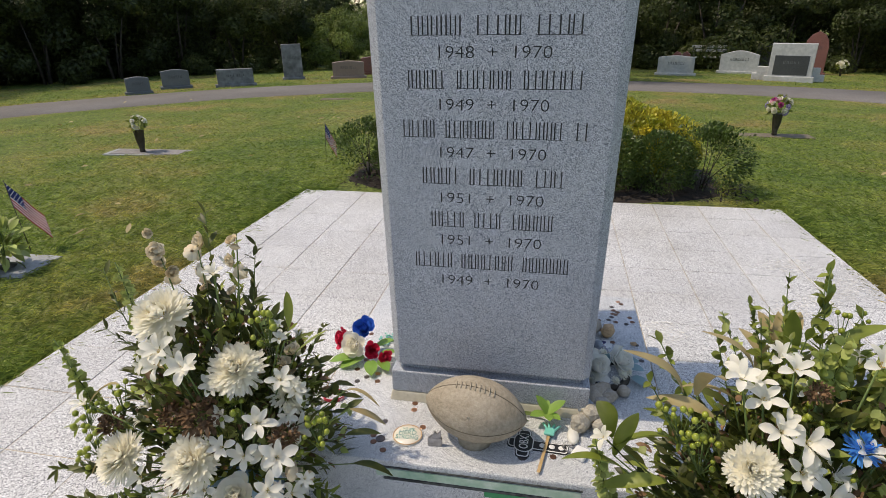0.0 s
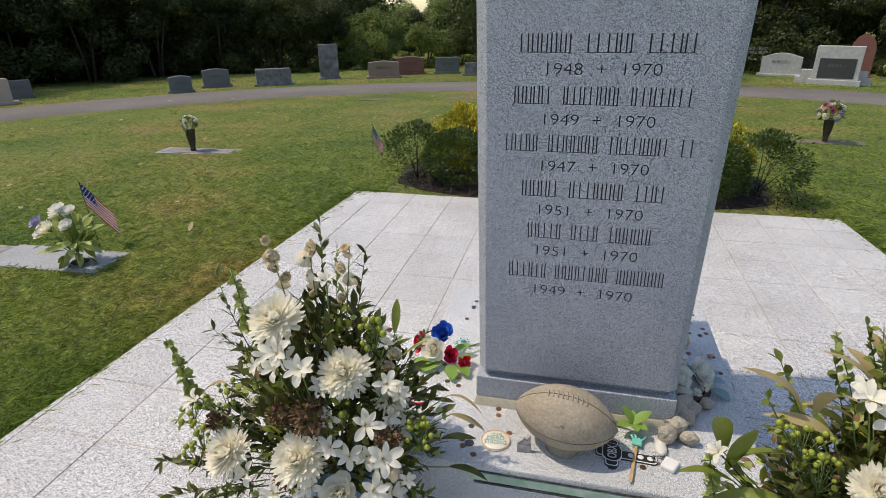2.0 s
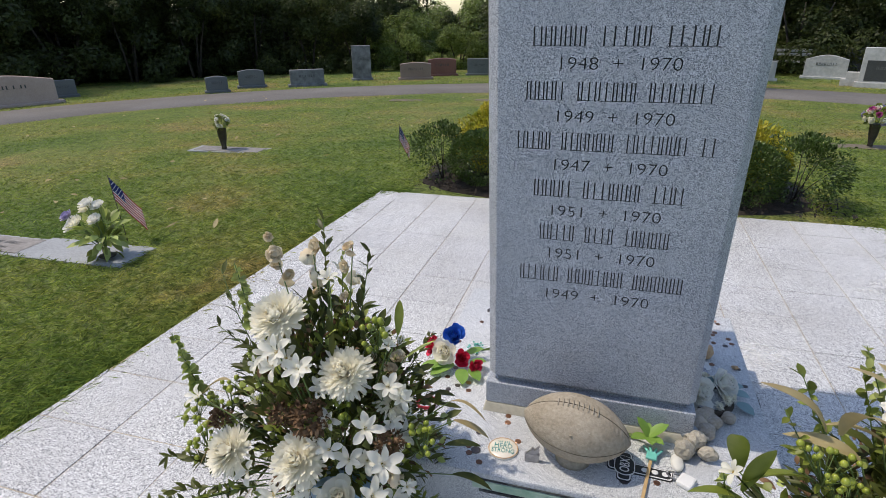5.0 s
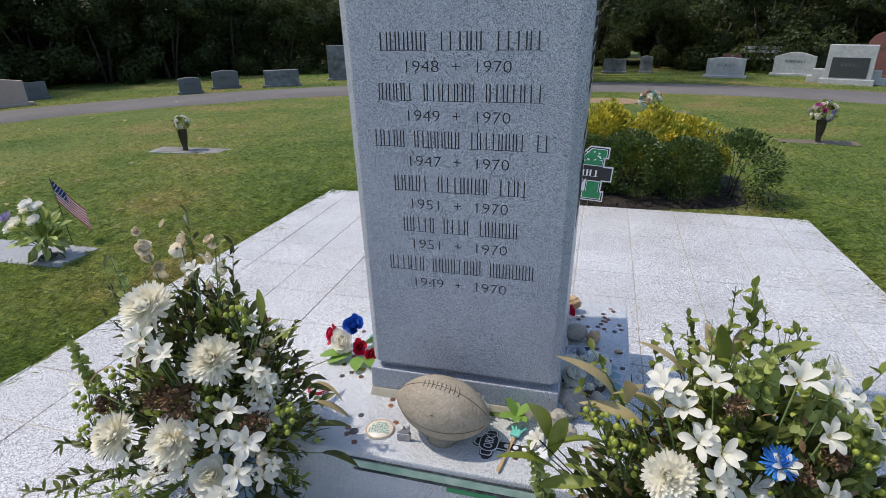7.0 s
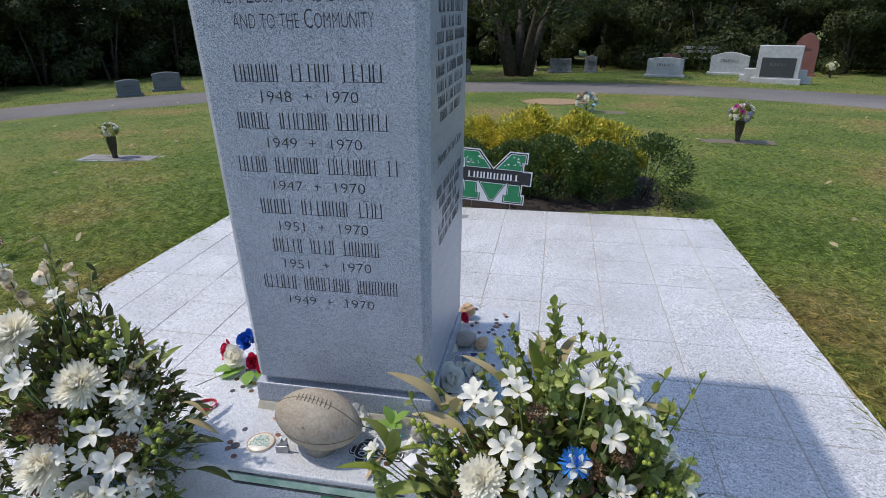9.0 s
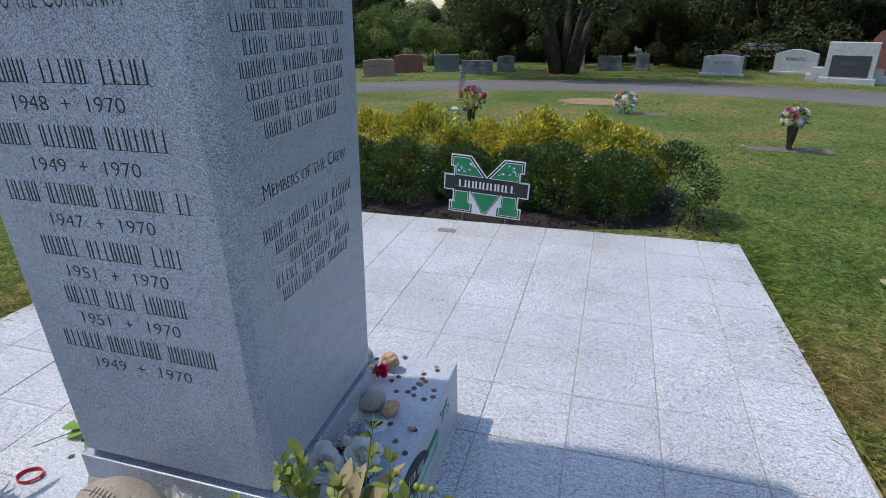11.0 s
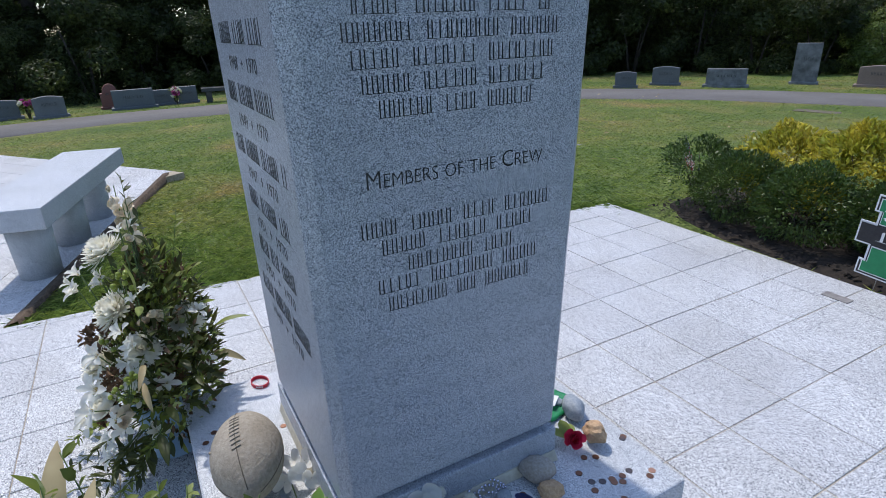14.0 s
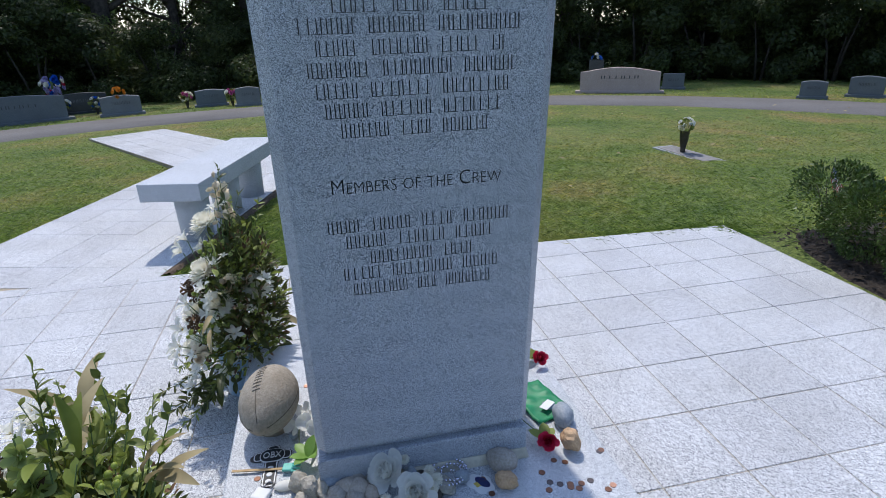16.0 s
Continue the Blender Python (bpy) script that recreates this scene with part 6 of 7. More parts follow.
# ---- shrub bed and sign ----
def leaf_cloud(rng, n, radii, leaf, flat=0.0, shell=0.55, clumps=0):
    """Leaves as small folded quads filling the outer shell of an uneven ellipsoid, half sunk in the ground. Returns a Soup."""
    s = Soup()
    rx, ry, rz = radii
    seeds = [rand_way(rng, 0.4) for _ in range(clumps)]
    for _ in range(n):
        d = rand_way(rng, 0.25)
        if seeds and rng.random() < 0.75:
            d = (rng.choice(seeds) + d * 0.38).normalized()
        k = (shell + (1 - shell) * rng.random() ** 0.5) * (1 + 0.22 * noise.noise(d * 2.3 + Vector((n * 0.01, 0, 0))))
        p = Vector((d.x * rx * k, d.y * ry * k, rz * (0.5 + 0.5 * d.z * k) * 1.0))
        if p.z < 0.02:
            p.z = rng.uniform(0.02, 0.1) * rz
        way = (d + rand_way(rng, 0.3) * 0.8).normalized()
        L = leaf * rng.uniform(0.65, 1.3)
        w = L * 0.42
        m = along(p, way, rng.uniform(-1.2, 1.2))
        s.add([(0, 0, 0), (L * 0.5, w * 0.5, L * 0.06), (L, 0, -L * 0.08), (L * 0.5, -w * 0.5, L * 0.06)], [(0, 1, 2, 3)], m)
    return s


def twig_soup(rng, n, radii):
    s = Soup()
    rx, ry, rz = radii
    for _ in range(n):
        d = rand_way(rng, 0.8)
        tip = Vector((d.x * rx * 0.8, d.y * ry * 0.8, rz * 0.85 * max(0.3, d.z)))
        s.tube([(rng.uniform(-0.04, 0.04), rng.uniform(-0.04, 0.04), -0.02), tip * 0.5 + Vector((0, 0, 0.03)), tip], 0.006, 0.002, 5)
    return s


def shrub_kind(name, mat, n, radii, leaf, seed, label, category, shell=0.6, clumps=0, group=""):
    rng = random.Random(seed)
    ob = thing(name, pose(0, 0, 0), label, category, group)
    put("foliage", leaf_cloud(rng, n, radii, leaf, shell=shell, clumps=clumps).mesh("foliage", mat), ob)
    for _ in range(6):
        put("twig", twig_soup(rng, 1, radii).mesh("twig", BARK), ob)
    return ob


def place_kind(ob, spots):
    """The first spot takes the thing itself, the others copies of it."""
    for k, (x, y, rz, size) in enumerate(spots):
        m = pose(x, y, ground_z(x, y) + 0.006, 0, 0, rz)
        if k == 0:
            ob.matrix_basis, ob.scale = m, (size,) * 3
            first = ob
        else:
            c = copy_thing(first, m)
            c.scale = (size,) * 3


def build_bed():
    vs, fs = [], []
    n = 56
    vs.append((0.05, 5.35, -0.005))
    for ring, f in ((0, 0.85), (1, 1.0)):
        for i in range(n):
            a = 2 * math.pi * i / n
            x = -0.08 + 1.74 * f * math.copysign(abs(math.cos(a)) ** 0.6, math.cos(a))
            y = 5.35 + (0.83 if math.sin(a) < 0 else 0.75) * f * math.copysign(abs(math.sin(a)) ** 0.7, math.sin(a))
            vs.append((x, y, (0.01 if ring == 0 else -0.035) + 0.012 * noise.noise((x * 5, y * 5, 0))))
    for i in range(n):
        j = (i + 1) % n
        fs += [(0, 1 + i, 1 + j), (1 + i, 1 + n + i, 1 + n + j, 1 + j)]
    tagged(put("mulch_bed", mesh_of("mulch_bed", vs, fs, MULCH, True)), "dark bark mulch bed under the shrubs", "mulch", kind="structure")
    rng = random.Random(3)
    s = Soup()
    for _ in range(900):
        x, y = rng.uniform(-1.7, 1.8), rng.uniform(4.56, 5.1)
        m = along((x, y, 0.012), rand_way(rng) * Vector((1, 1, 0.3)))
        L, w = rng.uniform(0.015, 0.05), rng.uniform(0.004, 0.010)
        s.add([(0, w, 0), (L, w, 0.002), (L, -w, 0.002), (0, -w, 0)], [(0, 1, 2, 3)], m)
    tagged(put("bark_chips", s.mesh("bark_chips", MULCH, False)), "loose bark chips on the bed", "mulch", kind="stuff")
    box_k = shrub_kind("boxwood_shrub", LEAF_BOX, 8500, (0.33, 0.31, 0.50), 0.025, 21, "clipped dark green boxwood shrub in the mulch bed", "shrub", 0.72, 0, "bed shrubs")
    place_kind(box_k, [(-1.13, 4.93, 0, 0.98), (-0.66, 4.90, 70, 1.0), (0.62, 4.95, 130, 1.02), (1.03, 4.93, 200, 0.96), (0.28, 5.02, 250, 0.9), (-0.2, 5.03, 20, 0.92)])
    air = shrub_kind("holly_shrub", LEAF_BOX, 3200, (0.36, 0.33, 0.56), 0.032, 22, "loose dark green holly shrub with open twigs", "shrub", 0.5, 22, "bed shrubs")
    place_kind(air, [(1.42, 4.98, 0, 1.0), (-1.52, 4.98, 140, 0.96)])
    gold = shrub_kind("golden_shrub", LEAF_GOLD, 7500, (0.42, 0.36, 0.66), 0.044, 23, "golden yellow-green nandina shrub in the mulch bed", "shrub", 0.55, 26, "bed shrubs")
    place_kind(gold, [(-1.12, 5.45, 0, 0.92), (-0.62, 5.50, 80, 1.02), (-0.12, 5.48, 160, 0.86), (0.36, 5.5, 220, 0.98), (0.85, 5.45, 300, 0.95), (1.15, 5.42, 40, 0.84)])


build_bed()


def build_sign():
    ob = thing("yard_sign", pose(0.13, 4.47, 0, 0, 4.0, 0), "white-edged green emblem yard sign with a black band", "sign")
    z0 = 0.06
    board = [(-0.27, 0), (0.27, 0), (0.27, 0.085), (0.245, 0.085), (0.245, 0.165), (0.315, 0.165), (0.315, 0.285), (0.245, 0.285), (0.245, 0.345), (0.27, 0.345), (0.27, 0.435), (0.12, 0.435), (0, 0.29), (-0.12, 0.435), (-0.27, 0.435), (-0.27, 0.345), (-0.245, 0.345), (-0.245, 0.285), (-0.315, 0.285), (-0.315, 0.165), (-0.245, 0.165), (-0.245, 0.085), (-0.27, 0.085)]
    put("board", prism("board", board, -0.003, 0.003, PAINT_WHITE), ob, pose(0, 0, z0))

    def shrink(pts, d):
        cx, cz = sum(p[0] for p in pts) / len(pts), sum(p[1] for p in pts) / len(pts)
        return [(cx + (x - cx) * d, cz + (z - cz) * d) for x, z in pts]
    lft_top = [(-0.258, 0.355), (-0.258, 0.423), (-0.126, 0.423), (-0.005, 0.278), (-0.232, 0.278), (-0.232, 0.355)]
    lft_bot = [(-0.258, 0.012), (-0.258, 0.075), (-0.232, 0.075), (-0.232, 0.172), (-0.125, 0.172), (-0.125, 0.075), (-0.098, 0.075), (-0.098, 0.012)]
    mid_bot = [(-0.112, 0.172), (0.112, 0.172), (0.018, 0.016), (-0.018, 0.016)]
    for pts in (lft_top, [(-x, z) for x, z in reversed(lft_top)], lft_bot, [(-x, z) for x, z in reversed(lft_bot)], mid_bot):
        put("outline_panel", prism("outline_panel", shrink(pts, 1.05), -0.0045, -0.003, PAINT_BLACK), ob, pose(0, 0, z0), "black printed outline")
        put("inner_panel", prism("inner_panel", shrink(pts, 0.93), -0.0055, -0.0045, PAINT_WHITE), ob, pose(0, 0, z0), "white printed outline")
        put("green_panel", prism("green_panel", shrink(pts, 0.86), -0.0065, -0.0055, PAINT_GREEN), ob, pose(0, 0, z0), "green printed panel")
    put("band", prism("band", [(-0.305, 0.175), (0.305, 0.175), (0.305, 0.275), (-0.305, 0.275)], -0.008, -0.0065, PAINT_BLACK), ob, pose(0, 0, z0), "black printed band")
    bar_words(0.44, 0.052, (8,), ob, pose(0, -0.0088, z0 + 0.225), 70, PAINT_WHITE, 0.0012, 1.5)
    rng = random.Random(9)
    for k in range(26):
        sg = rng.choice((-1, 1))
        x, z = sg * rng.uniform(0.09, 0.22), rng.uniform(0.31, 0.40)
        w, h = rng.uniform(0.004, 0.016), rng.uniform(0.003, 0.010)
        put("scratch", prism("scratch", [(-w, -h * 0.3), (w * 0.4, -h), (w, h * 0.4), (-w * 0.3, h)], -0.0071, -0.0066, PAINT_WHITE), ob, pose(x, 0, z0 + z), "worn white patch")
    for x in (-0.16, 0.16):
        s = Soup()
        s.tube([(x, 0.005, -0.1), (x, 0.005, 0.30)], 0.002, 0.002, 6)
        put("stake", s.mesh("stake", STEEL), ob)


build_sign()

def build_stains():
    m, n, l, b = material("dried_pale_mark", 0.8)
    b.inputs["Base Color"].default_value = (0.78, 0.78, 0.76, 1)
    f = noise_node(n, l, 26.0, 5.0, 0.7)
    r = ramp_node(n, [(0.44, (0, 0, 0)), (0.66, (0.8, 0.8, 0.8))])
    l.new(f, r.inputs[0])
    t = n.new("ShaderNodeBsdfTransparent")
    mx = n.new("ShaderNodeMixShader")
    l.new(r.outputs[0], mx.inputs[0])
    l.new(t.outputs[0], mx.inputs[1])
    l.new(b.outputs[0], mx.inputs[2])
    l.new(mx.outputs[0], n["Material Output"].inputs["Surface"])
    for k, (x, y, sx, sy, rz) in enumerate(((1.56, 3.40, 0.13, 0.11, 20), (1.56, 2.96, 0.10, 0.05, -8), (1.40, 2.83, 0.12, 0.08, 40), (1.76, 3.12, 0.20, 0.10, 35), (1.42, 3.34, 0.10, 0.04, 0), (0.70, 2.50, 0.12, 0.10, 10))):
        pts = [(sx * math.cos(i * 0.2618) * (1 + 0.35 * noise.noise((k * 3.1, i * 0.7, 0))), sy * math.sin(i * 0.2618) * (1 + 0.35 * noise.noise((k * 5.3, i * 0.7, 4))), 0) for i in range(24)]
        tagged(put("dried_mark", mesh_of("dried_mark", pts, [tuple(range(24))], m), None, pose(x, y, 0.0022, 0, 0, rz)), "pale dried water mark on the granite tiles", "stain", kind="structure")


build_stains()
tagged(put("drain_grate", box("drain_grate", 0.13, 0.06, 0.006, PLAQUE, 0.001), None, pose(-0.085, 4.25, -0.0015)), "small grey metal drain grate set in the tiles", "drain")


# ---- grave markers in the lawn ----
def lawn_marker(x, y, w, d, rz, slab_mat, label, plaque=True, pw=None, offset=0.0):
    z = ground_z(x, y)
    ob = thing("grave_marker", pose(x, y, z, 0, 0, rz), label, "grave marker", "flat grave markers")
    put("slab", box("slab", w, d, 0.06, slab_mat, 0.004), ob, pose(0, 0, -0.052))
    if plaque:
        pw = pw or w * 0.86
        put("plaque", box("plaque", pw, d * 0.8, 0.012, PLAQUE, 0.003), ob, pose(offset, 0, 0.003), "weathered metal plaque")
        bar_words(pw * 0.5, 0.04, (4, 5), ob, pose(offset, 0.03, 0.016, -90), int(x * 10) + 50, STONE_DARK)
        bar_words(pw * 0.4, 0.025, (4, 4), ob, pose(offset, -0.05, 0.016, -90), int(x * 10) + 60, STONE_DARK)
    return ob


lawn_marker(-3.40, 2.71, 0.88, 0.34, 2, STONE_SLAB, "pale blue-grey flat grave slab flush with the grass", False)
lawn_marker(-4.10, 2.68, 0.60, 0.30, 2, STONE_SLAB, "grey flat grave marker with a weathered plaque", True)
lawn_marker(-5.19, 2.65, 0.62, 0.34, 3, STONE_SLAB, "grey flat grave marker with a weathered plaque", True)
lawn_marker(-6.68, 2.71, 1.0, 0.32, 3, STONE_SLAB, "wide grey double grave marker with a flower vase", True)
lawn_marker(-8.6, 2.9, 0.6, 0.32, 3, STONE_SLAB, "grey flat grave marker with a weathered plaque", True)
lawn_marker(-4.60, 5.98, 1.02, 0.30, 3, STONE_SLAB, "long grey granite grave marker holding a vase", True, 0.88)
lawn_marker(2.98, 7.98, 0.90, 0.26, 0, PLAQUE_BROWN, "brownish flat grave marker holding a vase", False)
lawn_marker(-0.92, 8.4, 0.7, 0.28, 0, PLAQUE_BROWN, "brownish flat grave marker holding a vase", False)
lawn_marker(1.22, 10.5, 1.2, 0.28, 0, PLAQUE_BROWN, "brownish flat grave marker with flowers", False)
lawn_marker(-4.3, 11.6, 0.7, 0.25, 10, PLAQUE_BROWN, "sunken flat grave marker half under grass", False)
lawn_marker(-2.4, 11.9, 0.9, 0.25, 5, PLAQUE_BROWN, "sunken flat grave marker half under grass", False)


def tuft_of_leaves(rng, n, L, w, spread, z, mat):
    s = Soup()
    for _ in range(n):
        d = rand_way(rng, 0.35)
        vs, fs = leaf_shape(L * rng.uniform(0.7, 1.2), w, rng.uniform(0, 0.7), 0.3, 3)
        s.add(vs, fs, along(Vector((d.x * spread * 0.5, d.y * spread * 0.5, z + d.z * spread * 0.5)), d, rng.uniform(-1, 1)))
    return s.mesh("leaves", mat)


SMALL = {}
for _n, _m in (("white", PETAL_WHITE), ("pink", PETAL_PINK), ("lilac", PETAL_LILAC), ("peach", PETAL_PEACH), ("red", PETAL_RED), ("orange", PETAL_ORANGE), ("blue", PETAL_ROYAL), ("grey", PETAL_GREY), ("yellow", PETAL_GOLD)):
    SMALL[_n] = rose_mesh("petals", _m, 0.043, 51)


def vase_flowers(x, y, cols, label, vase_h=0.24, spread=0.12, size=1.0, n=16, seed=0, vase=True, leaf=LEAF_MID, base=0.02):
    rng = random.Random(seed)
    ob = thing("flower_vase" if vase else "flower_bunch", pose(x, y, ground_z(x, y) + base), label, "flowers", "grave flowers")
    if vase:
        put("vase", lathe("vase", [(0.03, 0), (0.035, 0.01), (0.028, 0.03), (0.05, vase_h * 0.55), (0.058, vase_h * 0.95), (0.062, vase_h), (0.05, vase_h)], BRONZE, 16), ob, None, "dark bronze vase")
    top = vase_h if vase else 0.05
    put("leaves", tuft_of_leaves(rng, 60, 0.09 * size, 0.04, spread * 1.4, top + spread * 0.6, leaf), ob)
    for k in range(n):
        d = rand_way(rng, 0.45)
        p = Vector((d.x * spread, d.y * spread, top + spread * (0.75 + 0.75 * d.z)))
        put("blossom", SMALL[cols[k % len(cols)]], ob, aim(p, d) @ Matrix.Scale(size * rng.uniform(0.7, 1.1), 4), cols[k % len(cols)] + " cloth blossom")
        one = Soup()
        one.tube([(0, 0, top * 0.6), p], 0.003, 0.002, 4)
        put("stem", one.mesh("stem", STEM), ob)
    return ob


vase_flowers(-4.66, 5.95, ["white", "grey"], "dark bronze vase with small white cloth flowers", 0.27, 0.09, 0.62, 12, 1)
vase_flowers(2.97, 7.96, ["white", "pink", "white", "lilac", "white"], "dark bronze vase with white, pink and lilac cloth flowers", 0.27, 0.125, 0.9, 24, 2)
vase_flowers(-0.92, 8.36, ["pink", "peach", "red", "lilac", "yellow"], "dark vase with mixed cloth flowers and a small flag", 0.28, 0.18, 1.0, 24, 3)
vase_flowers(1.15, 10.5, ["peach", "white", "white"], "low bunch of peach and white cloth flowers", 0.1, 0.17, 1.0, 16, 4, False, LEAF_TEAL)
vase_flowers(-1.25, 8.55, ["grey", "white"], "low bunch of faded bluish cloth flowers", 0.1, 0.12, 1.0, 8, 5, False, LEAF_TEAL)
vase_flowers(-6.62, 2.71, ["red", "red"], "dark bronze vase with dark red cloth flowers", 0.30, 0.15, 0.95, 14, 6)


def build_wilted_bunch():
    x, y = -3.13, 2.65
    rng = random.Random(12)
    ob = thing("flower_bunch", pose(x, y, ground_z(x, y) + 0.028), "bunch of faded lilac and cream cloth flowers on a slab", "flowers", "grave flowers")
    put("holder", lathe("holder", [(0.05, 0), (0.055, 0.008), (0.02, 0.02), (0.022, 0.05)], BRONZE, 16), ob)
    put("leaves", tuft_of_leaves(rng, 46, 0.10, 0.045, 0.20, 0.15, LEAF_LIME), ob)
    put("leaves", tuft_of_leaves(rng, 26, 0.09, 0.045, 0.14, 0.08, LEAF_MID), ob)
    for k, (cx, cy, cz, c) in enumerate(((-0.18, -0.05, 0.27, "lilac"), (-0.14, -0.08, 0.21, "grey"), (-0.05, 0.0, 0.35, "grey"), (-0.10, 0.03, 0.33, "white"), (0.0, 0.02, 0.33, "grey"), (-0.20, 0.0, 0.22, "grey"), (-0.08, -0.08, 0.25, "white"), (-0.15, 0.06, 0.28, "white"), (0.02, -0.04, 0.26, "grey"))):
        p = Vector((cx, cy, cz))
        put("blossom", SMALL[c], ob, aim(p, (cx, cy - 0.15, 0.3)) @ Matrix.Scale(0.95, 4), "faded cloth blossom")
        stem_part(ob, [(0, 0, 0.03), p * 0.6 + Vector((0.02, 0, 0)), p], STEM, 0.0035)


build_wilted_bunch()


def stick_flag(x, y, rz, lean, h=0.45, w=0.28, fh=0.16, droop=35, z=None, label="small stars and stripes flag on a wooden stick in the lawn"):
    """Stars and stripes on a stick, hanging in soft folds."""
    ob = thing("stick_flag", pose(x, y, ground_z(x, y) if z is None else z, 0, lean, rz), label, "flag", "small flags")
    s = Soup()
    s.tube([(0, 0, -0.05), (0, 0, h)], 0.003, 0.0025, 6)
    put("stick", s.mesh("stick", BRONZE), ob)

    def cloth(u, v):
        a = radians(droop)
        xx = u * w * math.cos(a)
        return (xx, 0.022 * math.sin(u * 7 + v * 2) * u, h - 0.015 - v * fh - u * w * math.sin(a))
    for k in range(13):
        u0 = 0.42 if k < 7 else 0.0
        vs, fs = [], []
        m = 8
        for i in range(m + 1):
            u = u0 + (1 - u0) * i / m
            vs += [cloth(u, k / 13), cloth(u, (k + 1) / 13)]
        fs = [(2 * i, 2 * i + 2, 2 * i + 3, 2 * i + 1) for i in range(m)]
        put("stripe", mesh_of("stripe", vs, fs, FLAG_RED if k % 2 == 0 else FLAG_WHITE, True), ob, None, "red stripe" if k % 2 == 0 else "white stripe")
    vs = []
    for i in range(6):
        u = 0.42 * i / 5
        vs += [cloth(u, 0), cloth(u, 7 / 13)]
    put("canton", mesh_of("canton", vs, [(2 * i, 2 * i + 2, 2 * i + 3, 2 * i + 1) for i in range(5)], FLAG_BLUE, True), ob, None, "navy field")
    for r in range(5):
        for c in range(5 if r % 2 == 0 else 4):
            p = Vector(cloth(0.05 + 0.08 * c + (0.04 if r % 2 else 0), 0.06 + 0.1 * r))
            for sg in (-1, 1):
                put("star", STAR, ob, Matrix.Translation(p + Vector((0, sg * 0.0015, 0))) @ pose(0, 0, 0, 90))
    return ob


_sv = []
for _i in range(10):
    _a, _r = math.pi / 2 + _i * math.pi / 5, 0.0055 if _i % 2 == 0 else 0.0024
    _sv.append((_r * math.cos(_a), _r * math.sin(_a), 0))
STAR = mesh_of("star", _sv, [tuple(range(10))], FLAG_WHITE)
stick_flag(-3.24, 2.93, 45, -3, 0.50, 0.30, 0.165, 62)
stick_flag(-2.20, 5.60, 20, 3, 0.42, 0.24, 0.15, 62)
stick_flag(-0.94, 8.27, 196, 4, 0.86, 0.26, 0.16, 66, label="small stars and stripes flag in a flower vase")
stick_flag(-6.57, 2.66, 80, 6, 0.78, 0.30, 0.18, 58, label="small stars and stripes flag in a flower vase")
stick_flag(-5.92, 2.48, 255, -10, 0.52, 0.28, 0.18, 64)
stick_flag(-7.35, 2.80, 80, -4, 0.60, 0.28, 0.17, 32)
tagged(put("straw_patch", mesh_of("straw_patch", [(0.55 + 0.62 * math.cos(i * 0.314) * (1 + 0.12 * math.sin(i * 3)), 12.0 + 0.55 * math.sin(i * 0.314), ground_z(0.55, 12.0 + 0.55 * math.sin(i * 0.314)) + 0.012) for i in range(20)], [tuple(range(20))], STRAW)), "dry straw spread over fresh soil", "straw", kind="structure")


# ---- headstones along the lane ----
def stone_outline(w, h, top):
    if top == "serp":
        pts = [(w / 2 - w * i / 16, h * (0.80 + 0.20 * math.sin(math.pi * i / 16) ** 1.2)) for i in range(17)]
    elif top == "oval":
        pts = [(w / 2 - w * i / 14, h * (0.90 + 0.10 * math.sin(math.pi * i / 14))) for i in range(15)]
    elif top == "point":
        pts = [(w / 2, h * 0.62), (w * 0.44, h * 0.78), (w * 0.27, h * 0.92), (0, h), (-w * 0.27, h * 0.92), (-w * 0.44, h * 0.78), (-w / 2, h * 0.62)]
    elif top == "bell":
        pts = [(w / 2, h * 0.60), (w * 0.36, h * 0.62)] + [(w * 0.36 * math.cos(math.pi * i / 14), h * (0.62 + 0.38 * math.sin(math.pi * i / 14))) for i in range(1, 14)] + [(-w * 0.36, h * 0.62), (-w / 2, h * 0.60)]
    elif top == "heart":
        pts = [(w / 2, h * 0.6), (w * 0.46, h * 0.85), (w * 0.28, h), (w * 0.08, h * 0.93), (0, h * 0.82), (-w * 0.08, h * 0.93), (-w * 0.28, h), (-w * 0.46, h * 0.85), (-w / 2, h * 0.6)]
    else:
        pts = [(w / 2, h), (-w / 2, h)]
    return [(-w / 2, 0), (w / 2, 0)] + pts


def headstone(x, y, w, h, mat, top, label, d=0.20, base=0.07, panel=None, seed=1, turn=None, base_mat=None):
    rz = math.degrees(math.atan2(y - 1.8, x)) - 90 if turn is None else turn
    ob = thing("headstone", pose(x, y, ground_z(x, y) - 0.02, 0, 0, rz), label, "headstone", "headstones along the lane")
    if base:
        put("base", box("base", w * 1.10 + 0.04, d * 1.5, base + 0.02, base_mat or mat, 0.012), ob, None, "rough-edged base stone")
    put("tablet", prism("tablet", stone_outline(w, h - base, top), -d / 2, d / 2, mat, 0.008), ob, pose(0, 0, base + 0.018))
    hh = h - base
    if panel:
        put("panel", box("panel", w * 0.78, 0.016, hh * 0.60, panel, 0.004), ob, pose(0, -d / 2 - 0.004, base + hh * 0.06), "darker polished panel")
        bar_words(w * 0.4, 0.07, (5,), ob, pose(0, -d / 2 - 0.014, base + hh * 0.45), seed, STONE_GREY, 0.004)
    else:
        lift = 0.0 if top != "tall" else 0.25
        bar_words(w * 0.5, min(0.08, hh * 0.16), (5 + seed % 4,), ob, pose(0, -d / 2 - 0.003, base + hh * 0.62), seed, STONE_DARK if mat is not STONE_DARK else STONE_GREY, 0.004)
    return ob


